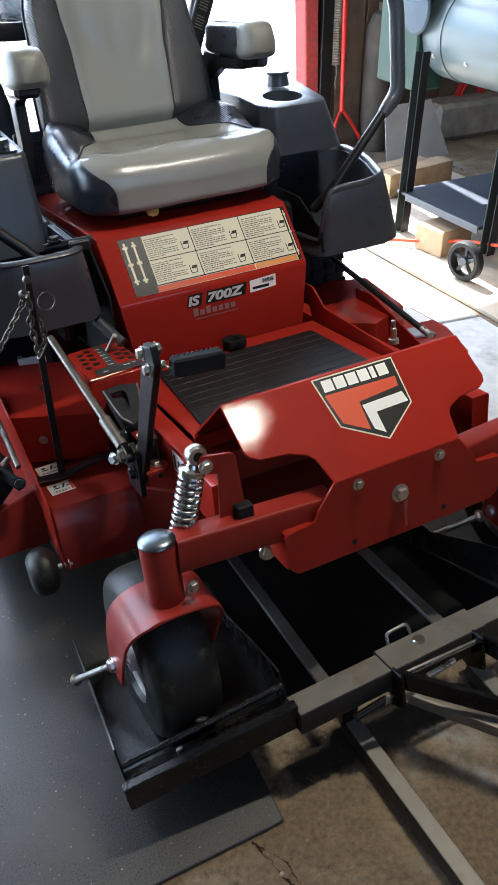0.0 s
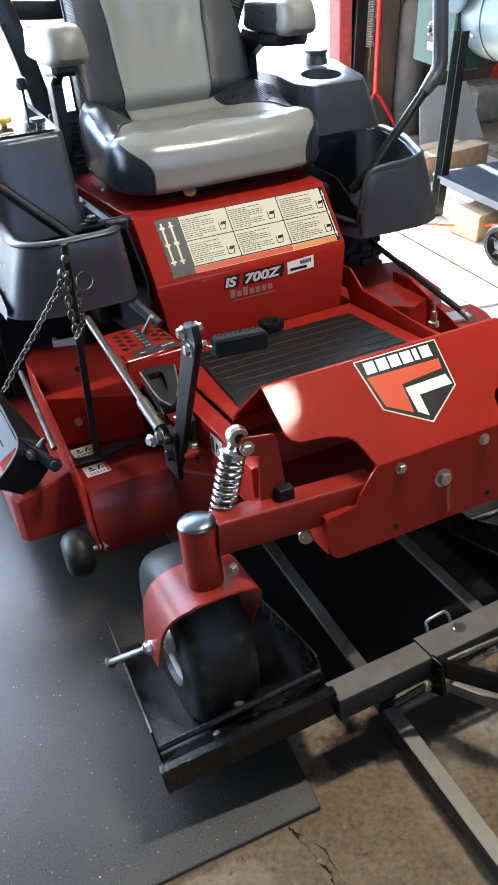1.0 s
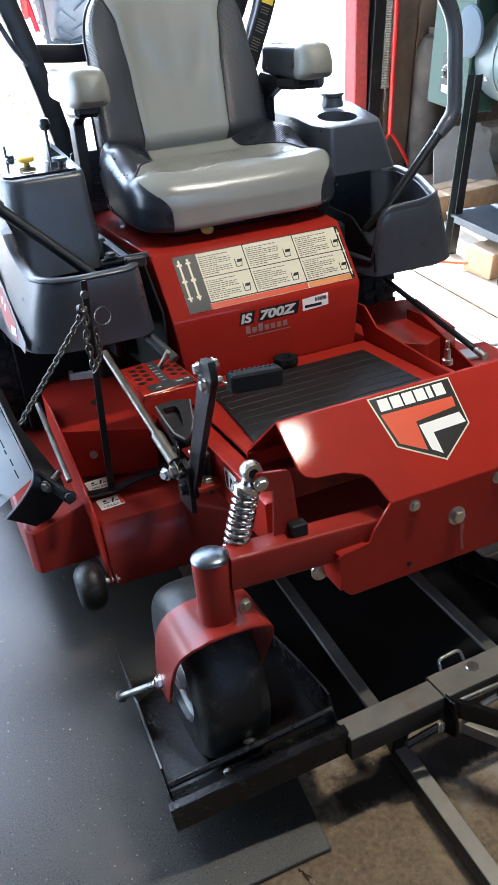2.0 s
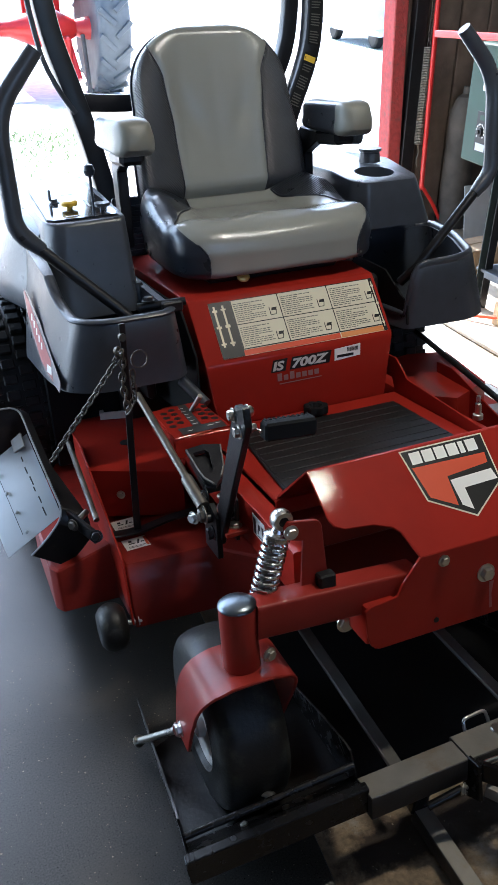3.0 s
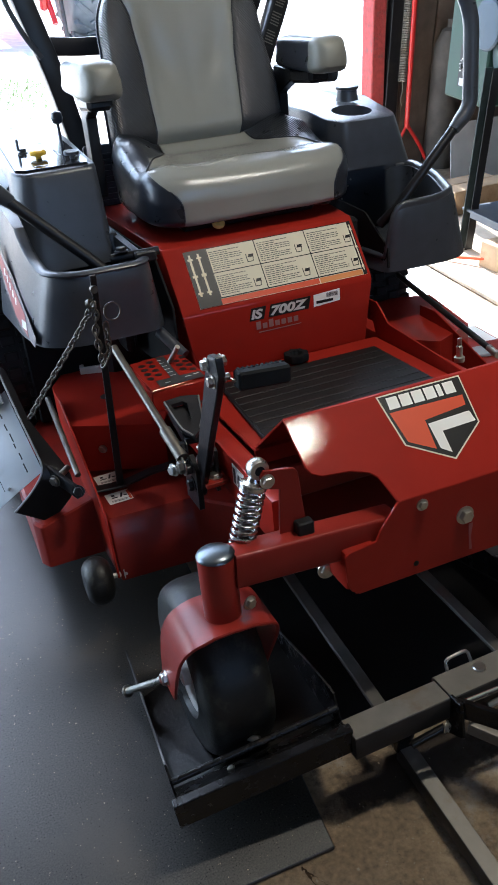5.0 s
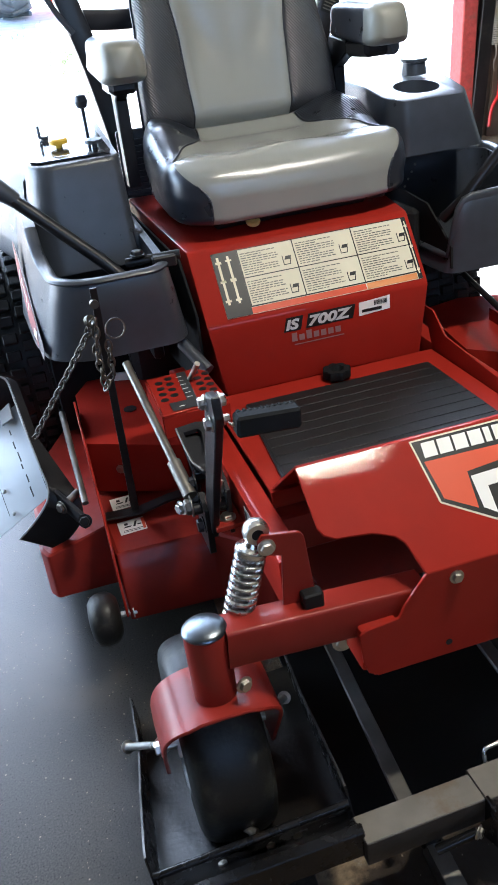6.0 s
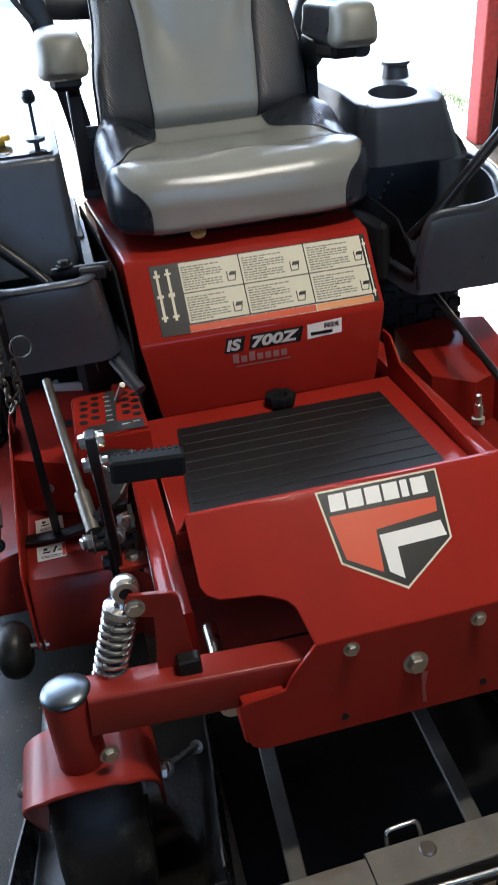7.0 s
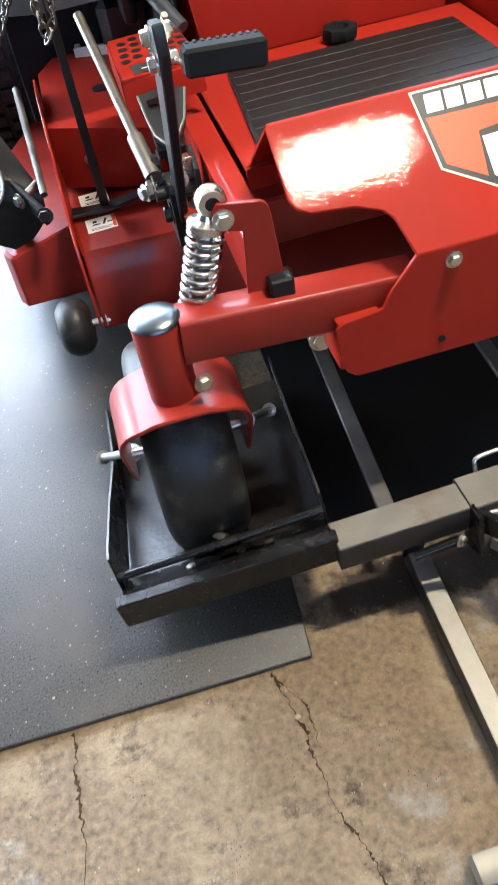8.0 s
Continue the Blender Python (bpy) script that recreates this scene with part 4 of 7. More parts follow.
def build_pod(s):
    """The black plastic side pod: an open bin in front, a console behind, a fender outside."""
    if s < 0:
        top = [(0.318, 1.22), (0.318, 0.765), (0.345, 0.724), (0.49, 0.722), (0.558, 0.768), (0.582, 0.90), (0.590, 1.22)]
        low = [(0.295, 1.22), (0.295, 0.79), (0.325, 0.752), (0.515, 0.750), (0.594, 0.80), (0.618, 0.92), (0.636, 1.22)]
        inner = [(0.335, 1.20), (0.335, 0.782), (0.356, 0.744), (0.484, 0.742), (0.540, 0.782), (0.560, 0.905), (0.555, 1.20)]
        inlow = [(0.335, 1.20), (0.335, 0.80), (0.36, 0.775), (0.48, 0.772), (0.54, 0.81), (0.575, 0.92), (0.58, 1.20)]
        z0, z1 = 0.755, 0.912
    else:
        top = [(0.396, 1.30), (0.396, 0.95), (0.408, 0.882), (0.565, 0.874), (0.632, 0.92), (0.700, 1.09), (0.722, 1.30)]
        low = [(0.385, 1.30), (0.385, 0.955), (0.395, 0.905), (0.605, 0.895), (0.685, 0.94), (0.745, 1.09), (0.765, 1.30)]
        inner = [(0.412, 1.28), (0.412, 0.96), (0.422, 0.902), (0.553, 0.897), (0.602, 0.935), (0.670, 1.095), (0.695, 1.28)]
        inlow = [(0.412, 1.28), (0.412, 0.97), (0.425, 0.925), (0.55, 0.92), (0.60, 0.96), (0.66, 1.10), (0.69, 1.28)]
        z0, z1 = 0.722, 0.892

    def smooth(t):
        t = max(0.0, min(1.0, t))
        return t * t * (3 - 2 * t)

    def ring(pts, z, rise=0.0):
        out = []
        for p in pod_ring(pts, z, 0.045):
            up = rise * (0.105 * smooth((p.y - 0.80) / 0.24) * smooth((p.x - 0.42) / 0.12) + 0.04 * max(0, p.y - 0.75)) if s < 0 else rise * (0.006 * smooth((p.x - 0.50) / 0.09) - 0.14 * smooth((p.y - 0.888) / 0.04) * smooth((0.46 - p.x) / 0.03) + 0.03 * smooth((p.y - 0.95) / 0.3) * smooth((p.x - 0.5) / 0.1))
            out.append((s * p.x, p.y, p.z + up))
        return out

    rings = [ring(low, z0), ring(low, z0 + 0.007)]
    for k in (0.33, 0.66):
        mid = [(a[0] + (b[0] - a[0]) * k, a[1] + (b[1] - a[1]) * k) for a, b in zip(low, top)]
        rings.append(ring(mid, z0 + 0.007 + (z1 - z0 - 0.004) * k, k))
    rings += [ring(top, z1, 1), ring([(x * 0.998 + 0.0005, y + 0.005) for x, y in top], z1 + 0.012, 1), ring(inner, z1 + 0.012, 1), ring(inner, z1 - 0.002, 1), ring(inlow, z0 + 0.045), ring(inlow, z0 + 0.043)]
    bm = loft(rings)
    pod = part("side_pod", bm, BLACK_PLASTIC, mower, "black moulded plastic side bin", 40)
    lip = ring([((a[0] + b[0]) / 2, (a[1] + b[1]) / 2) for a, b in zip(top, inner)], z1 + 0.012, 1)
    half = len(lip) // 7
    part("bin_rim", sweep([q for q in lip[half // 2:] if s > 0 or q[1] < 1.03], [((0.0135 if s < 0 else 0.0165) * math.cos(q), (0.007 if s < 0 else 0.0095) * math.sin(q)) for q in [math.tau * i / 10 for i in range(10)]]), BLACK_PLASTIC, pod, "rolled rim of the bin", 60)
    # console
    if s < 0:
        # moulded into the bin's outer wall: plan outlines at the foot and at the sloping top
        foot = [(0.335, 1.62), (0.335, 1.03), (0.348, 1.008), (0.535, 1.004), (0.586, 1.05), (0.604, 1.25), (0.600, 1.62)]
        plan = [(0.342, 1.62), (0.342, 1.062), (0.352, 1.046), (0.512, 1.034), (0.545, 1.075), (0.552, 1.25), (0.540, 1.62)]

        def tower(k, d, sh):
            pts = [(f[0] + (p[0] - f[0]) * k, f[1] + (p[1] - f[1]) * k) for f, p in zip(foot, plan)]
            return [(s * (x + (0.446 - x) * sh), y + (1.33 - y) * sh, 0.875 + (1.108 + 0.13 * (y - 1.04) - d - 0.875) * k) for x, y, _ in pod_ring(pts, 0, 0.04)]

        b = loft([tower(0, 0, 0), tower(0.35, 0, 0), tower(0.7, 0, 0), tower(0.955, 0, 0), tower(0.985, 0, 0.006), tower(1.0, 0, 0.02)])
    else:
        # tapered tower: plan outlines from the foot to the sloping top
        plan = [(0.372, 1.078), (0.530, 1.078), (0.552, 1.11), (0.575, 1.30), (0.58, 1.62), (0.335, 1.62), (0.335, 1.22), (0.340, 1.125)]
        foot = [(0.374, 1.080), (0.575, 1.080), (0.605, 1.12), (0.625, 1.30), (0.64, 1.64), (0.335, 1.64), (0.335, 1.22), (0.342, 1.125)]

        def crown(y, d=0.0):
            return 1.117 - d + 0.045 * min(1.0, (y - 1.078) / 0.25) + 0.03 * max(0, y - 1.33)

        def tower(k, d, sh):
            pts = [(f[0] + (p[0] - f[0]) * k, f[1] + (p[1] - f[1]) * k) for f, p in zip(foot, plan)]
            cx, cy = 0.46, 1.36
            return [(x + (cx - x) * sh, y + (cy - y) * sh, 0.985 + (crown(y, d) - 0.985) * k) for x, y, _ in pod_ring(pts, 0, 0.012)]

        b = loft([tower(0, 0, 0), tower(0.5, 0.0, 0), tower(0.96, 0.004, 0), tower(1.0, 0.003, 0.006), tower(1.0, 0.0, 0.025)])
    if s > 0:
        # added block that keeps the gap beside the bin dark
        part("bin_gap_block", box(0.360, 0.394, 1.05, 1.278, 0.715, 0.86, 0.012), MATTE_BLACK, pod, "black block added to fill the dark gap beside the bin")
    if s > 0:
        part("lever_slot", slab([(0.404, 0.905, 0.735), (0.404, 0.905, 0.79), (0.404, 1.03, 0.875), (0.404, 1.28, 0.90), (0.404, 1.28, 0.735)], (-0.006, 0, 0), 0.001), MATTE_BLACK, pod, "black slotted side plate")
    part("console_base", loft([[(s * x, y, z) for x, y in ((0.345, 1.28), (0.62 if s > 0 else 0.56, 1.28), (0.64 if s > 0 else 0.56, 1.62), (0.345, 1.62))] for z in (0.76, 0.99)]), BLACK_PLASTIC, pod, "black base below the console")
    # moulded fender that slopes away outside the console
    fender = []
    if s < 0:
        stations = ((1.12, 0.540, 1.10, 0.0), (1.20, 0.545, 1.118, 0.55), (1.32, 0.547, 1.130, 1.0), (1.46, 0.545, 1.135, 1.0), (1.62, 0.535, 1.09, 0.9))
    else:
        stations = ((1.285, 0.575, 1.08, 1.0), (1.40, 0.575, 1.09, 1.05), (1.62, 0.570, 1.07, 1.0))
    for y, x, z, k in stations:
        w = 0.085 if s < 0 else 0.125
        fender.append([(s * px_, y, pz_) for px_, pz_ in ((x - 0.06, z - 0.03), (x, z - 0.004), (x + 0.02 + 0.030 * k, z - 0.026), (x + 0.03 + w * 0.62 * k, z - 0.09), (x + 0.03 + w * k, z - 0.17), (x + 0.032 + w * 1.04 * k, z - 0.22), (x + 0.02 + w * k, z - 0.24), (x - 0.06, z - 0.23))])
    part("fender", loft(fender), BLACK_PLASTIC, pod, "black plastic fender over the rear tyre", 50)
    con = part("console", b, BLACK_PLASTIC, pod, "black plastic side console", 40)
    if s > 0:
        sink = new("console_sink", bpy.data.meshes.new("console_sink"))
        hole = lathe([(0.054, -0.10), (0.057, -0.08), (0.061, 0.10)], (0.452, 1.180, 1.135), (0, -0.15, 1), 36)
        hole.to_mesh(sink.data)
        hole.free()
        con.parent = None
        cutter = con.modifiers.new("hole", "BOOLEAN")
        cutter.object, cutter.operation = sink, "DIFFERENCE"
        graph = bpy.context.evaluated_depsgraph_get()
        shaped = bpy.data.meshes.new_from_object(con.evaluated_get(graph))
        con.modifiers.clear()
        shaped.name = "console"
        con.data = shaped
        con.data.set_sharp_from_angle(angle=radians(40))
        bpy.data.objects.remove(sink)
        con.parent = pod
    # steering lever
    path = [(0.405, 0.955, 0.85), (0.433, 0.905, 0.901), (0.637, 0.90, 1.110)] if s > 0 else [(s * 0.36, 0.80, 0.84), (s * 0.44, 0.85, 0.93), (s * 0.615, 0.87, 1.105)]
    lever = part("drive_lever", sweep(path, 0.0135), BLACK_STEEL, mower, "black bent steering lever")
    o, gy = (0.021, 0.90) if s > 0 else (0.0, 0.87)
    grip = fillet([(s * (0.585 + o), gy, 1.077), (s * (0.638 + o), gy, 1.128), (s * (0.636 + o), gy, 1.375), (s * (0.535 + o), gy, 1.488)], 0.07, 8)
    part("grip", sweep(grip, 0.0205, None, (0, 1, 0), [0.78] + [1.0] * (len(grip) - 2) + [0.9]), BLACK_PLASTIC, lever, "black foam grip")
    for k in range(5):
        if s > 0:
            part("bin_rivet", lathe([(0.0035, 0), (0.002, 0.002), (0, 0.002)], (0.43 + 0.011 * k, 1.24, 0.86 + 0.018 * k), (0, -1, 0), 8), ZINC, lever)
    return con, pod


con_r = build_pod(1)[0]
con_l, pod_l = build_pod(-1)


def build_console_details():
    # cup holder ring and fuel cap on one console
    cap = lathe([(0, 0), (0.034, 0), (0.030, 0.03), (0.036, 0.032), (0.036, 0.040), (0, 0.042)], (0.515, 1.318, 1.152), (0, -0.1, 1), 20)
    part("fuel_cap", cap, BLACK_PLASTIC, con_r, "black ribbed cap")
    # switch panel on the other console
    o, u, v = Vector((-0.536, 1.066, 1.1112)), Vector((1, 0, 0)), Vector((0, 0.9915, 0.130))
    panel = part("switch_panel", flat(o, u, v, [(0.015, 0), (0.175, 0), (0.18, 0.015), (0.17, 0.37), (0.01, 0.37), (0, 0.015)], 0.003, 0.002), GLOSS_BLACK, con_l, "glossy black switch panel")
    kn = lathe([(0.008, 0), (0.008, 0.012), (0.021, 0.014), (0.022, 0.022), (0.018, 0.026), (0.0, 0.026)], o + u * 0.075 + v * 0.100, (0, -0.1, 1), 16)
    part("yellow_knob", kn, YELLOW_PLASTIC, panel, "yellow pull knob")
    part("black_knob", lathe([(0.006, 0), (0.006, 0.014), (0.02, 0.016), (0.02, 0.024), (0.0, 0.027)], o + u * 0.150 + v * 0.050, (0, -0.1, 1), 16), BLACK_PLASTIC, panel)
    lv = rod(o + u * 0.15 + v * 0.16, o + u * 0.15 + v * 0.16 + Vector((0, 0, 0.07)), 0.004)
    lathe([(0.0, -0.018), (0.012, -0.012), (0.016, 0.0), (0.012, 0.014), (0.0, 0.019)], o + u * 0.15 + v * 0.16 + Vector((0, 0, 0.082)), (0, 0, 1), 16, lv)
    part("throttle_lever", lv, BLACK_PLASTIC, panel, "black throttle lever with a ball knob")
    key = lathe([(0.013, 0), (0.014, 0.006), (0.009, 0.008), (0.009, 0.016), (0.0, 0.017)], o + u * 0.05 + v * 0.18, (0, -0.1, 1), 16)
    box(-0.5, -0.494, 1.235, 1.255, 1.145, 1.175, 0.002, key)
    part("ignition_key", key, BLACK_PLASTIC, panel, "ignition switch with a key")
    for mark in ((0.05, 0.02, 0.09, 0.026), (0.02, 0.25, 0.06, 0.254), (0.08, 0.26, 0.12, 0.264), (0.125, 0.10, 0.132, 0.18)):
        part("panel_mark", quads(o, u, v, [mark], 0.0056), LABEL_WHITE, panel)
    # side decal on the fender
    o, u, v = Vector((-0.644, 1.17, 0.765)), Vector((0.115, -1, 0)), Vector((0.14, 0, 1))
    d = part("side_decal", flat(o, u, v, [(0.35, -0.012), (0.36, 0.015), (0.19, 0.125), (0.06, 0.185), (0.03, 0.175), (0.11, 0.08), (0.22, 0.012)], 0.0008, 0.001), DECAL_GREY, pod_l, "greyed side decal with red and dark bands")
    part("decal_band", flat(o, u, v, [(0.30, 0.0), (0.28, 0.05), (0.10, 0.155), (0.04, 0.185), (0.08, 0.125), (0.20, 0.03)], 0.0004, 0.002), material("dull_red_print", (0.30, 0.05, 0.045), 0.4), d, "dull red band")
    part("decal_shape", quads(o, u, v, [(0.20 - 0.022 * k, 0.06 + 0.014 * k, 0.212 - 0.022 * k, 0.078 + 0.014 * k) for k in range(5)] + [(0.25, 0.015, 0.29, 0.035)], 0.003), LABEL_WHITE, d)


build_console_details()


# ---- roll bar ----
def build_roll_bar():
    sec = rect(0.058, 0.05, 0.006, 2)
    bends = {
        -1: [(-0.255, 0.80), (-0.268, 1.06), (-0.279, 1.139), (-0.308, 1.291), (-0.347, 1.443), (-0.373, 1.539), (-0.386, 1.62), (-0.392, 1.70), (-0.398, 2.0)],
        1: [(0.285, 0.80), (0.298, 1.10), (0.318, 1.215), (0.342, 1.283), (0.368, 1.340), (0.409, 1.425), (0.438, 1.50), (0.450, 1.58), (0.456, 1.66), (0.462, 2.0)],
    }
    for s in (-1, 1):
        path = fillet([(x, 1.555, z) for x, z in bends[s]], 0.05, 4)
        post = part("roll_bar_post", sweep(path, sec, up=(0, 1, 0)), BLACK_STEEL, mower, "black square-tube roll bar post")
        if s > 0:
            line = [Vector((x, 1.555, z)) for x, z in bends[1]]

            def at(z):
                for a, b in zip(line, line[1:]):
                    if a.z <= z <= b.z:
                        return a.lerp(b, (z - a.z) / (b.z - a.z))
                return line[-1]

            def across(z):
                d = (at(z + 0.02) - at(z - 0.02)).normalized()
                return Vector((d.z, 0, -d.x))

            def band(z0, z1, u0, u1, lift, steps=1):
                b = bmesh.new()
                rows = []
                for k in range(steps + 1):
                    z = z0 + (z1 - z0) * k / steps
                    p, a = at(z) + Vector((0, -0.025 - lift, 0)), across(z)
                    rows.append((b.verts.new(p + a * u0), b.verts.new(p + a * u1)))
                for (a, b2), (c, d) in zip(rows, rows[1:]):
                    b.faces.new((a, b2, d, c))
                return b

            part("roll_bar_label", band(1.322, 1.475, -0.021, 0.021, 0.0010, 8), LABEL_BLACK, post, "black warning label strip")
            part("roll_bar_label", band(1.500, 1.80, -0.021, 0.021, 0.0010, 12), LABEL_BLACK, post, "black warning label strip")
            lines = None
            for z0, z1 in ((1.328, 1.448), (1.506, 1.79)):
                z, k = z0, 0
                while z < z1:
                    lines = join(lines, band(z, z + 0.0032, -0.016, (0.015, 0.011, 0.013)[k % 3], 0.0018))
                    k += 1
                    z += 0.0075 if k % 5 else 0.019
            part("label_print", lines, LABEL_GREY, post)["kind"] = "stuff"
            part("label_warning", band(1.453, 1.470, -0.019, 0.019, 0.0018, 2), LABEL_YELLOW, post, "yellow warning field")
            sign = lettering("CAUTION", 0.0115)
            a = across(1.461)
            m = Matrix.Translation(at(1.4575) + Vector((0, -0.0274, 0)) - a * 0.017) @ Matrix((( a.x, 0, 0, 0), (0, 0, -1, 0), (a.z, 1, 0, 0), (0, 0, 0, 1)))
            part("label_word", sign, LABEL_BLACK, post, "black warning word", m=m)
    bar = sweep(fillet([(-0.33, 1.57, 1.385), (-0.2, 1.60, 1.372), (0.2, 1.60, 1.372), (0.33, 1.62, 1.40), (0.383, 1.62, 1.505), (0.407, 1.62, 1.64), (0.415, 1.62, 2.0)], 0.06, 6), rect(0.035, 0.05, 0.005, 2))
    part("roll_bar_cross", bar, BLACK_STEEL, mower, "black cross bar behind the seat")
    part("roll_bar_top", sweep([(-0.40, 1.58, 2.0), (0.465, 1.58, 2.0)], sec), BLACK_STEEL, mower)
    belt = sweep(fillet([(-0.447, 1.50, 1.80), (-0.436, 1.50, 1.62), (-0.420, 1.50, 1.50), (-0.385, 1.50, 1.415), (-0.345, 1.51, 1.355)], 0.05), 0.0075, radii=None)
    part("cable", belt, BLACK_PLASTIC, mower, "thin black cable beside the roll bar")


build_roll_bar()


# ---- engine and rear wheels ----
def block(name, size, r, mat):
    a, b, c = (v / 2 for v in size)
    me = bpy.data.meshes.new(name)
    bm = box(-a, a, -b, b, -c, c, r)
    bm.to_mesh(me)
    bm.free()
    me.materials.append(mat)
    return me


TREAD = block("tread_block", (0.038, 0.028, 0.018), 0.003, RUBBER)


def build_rear():
    eng = box(-0.28, 0.28, 1.40, 1.95, 0.66, 1.02, 0.03, None, 2)
    part("engine", eng, BLACK_STEEL, mower, "dark engine with pale cover")
    grille = box(-0.30, -0.21, 1.38, 1.395, 0.95, 1.12, 0.004)
    g = part("air_grille", grille, BLACK_PLASTIC, mower, "slotted black grille")
    for k in range(9):
        part("slat", box(-0.295, -0.215, 1.372, 1.38, 0.96 + k * 0.016, 0.968 + k * 0.016, 0.001), BLACK_PLASTIC, g)
    for s in (-1, 1):
        c, R0, w = ((0.545, 1.50, 0.552), 0.303, 0.125) if s > 0 else ((-0.590, 1.50, 0.552), 0.303, 0.165)
        prof = []
        for k in range(13):
            a = math.pi * k / 12
            prof.append((R0 - 0.09 + 0.085 * math.sin(a) ** 0.4, -w * math.copysign(abs(math.cos(a)) ** 0.6, math.cos(a))))
        tyre = lathe([(0.16, -0.1)] + prof + [(0.16, 0.1)], c, (1, 0, 0), 48)
        rt = part("rear_tyre", tyre, RUBBER, mower, "chunky black turf tyre", 40)
        rows = 2 if s > 0 else 3
        for k in range(42):
            for j in range(2 * rows + 1):
                a = math.tau * (k + 0.5 * (j % 2)) / 42
                r = R0 - (0.004 if abs(j - rows) < rows else 0.016)
                lug = new("tread_block", TREAD)
                lug.parent = rt
                lug.matrix_basis = Matrix.Translation((c[0] + (j - rows) * 0.047, c[1], c[2])) @ Matrix.Rotation(a, 4, "X") @ Matrix.Translation((0, 0, r + 0.002))
        part("rear_rim", lathe([(0.0, -0.06), (0.05, -0.06), (0.06, -0.02), (0.14, -0.03), (0.165, -0.10), (0.165, 0.10), (0.14, 0.03), (0.06, 0.02), (0.0, 0.02)], c, (1, 0, 0), 32), RED, mower, "red steel rear rim")
    # added plate, fills the gap beside the seat box with black
    part("gap_plate", box(-0.352, -0.322, 1.02, 1.50, 0.62, 0.945, 0.012, None, 2), BLACK_STEEL, mower, "dark plate added to fill the gap beside the seat box")
    # added plate that covers the seat box's red side with black
    part("dark_side_plate", slab([(-0.270, 0.785, 0.60), (-0.270, 0.785, 0.79), (-0.276, 0.866, 0.900), (-0.313, 1.36, 0.940), (-0.313, 1.36, 0.60)], (-0.006, 0, 0), 0.001), PEDAL_RUBBER, mower, "black plate added over the red side of the seat box")
    # black plate put in for the shade below the pod, hides the tyre
    part("pod_shade_plate", box(-0.60, -0.33, 1.165, 1.180, 0.42, 0.765, 0.004), PEDAL_RUBBER, mower, "black plate added for the shade below the side pod")
    part("transmission", box(-0.40, 0.40, 1.1, 1.7, 0.42, 0.66, 0.02), BLACK_STEEL, mower, "dark drive housing")


build_rear()


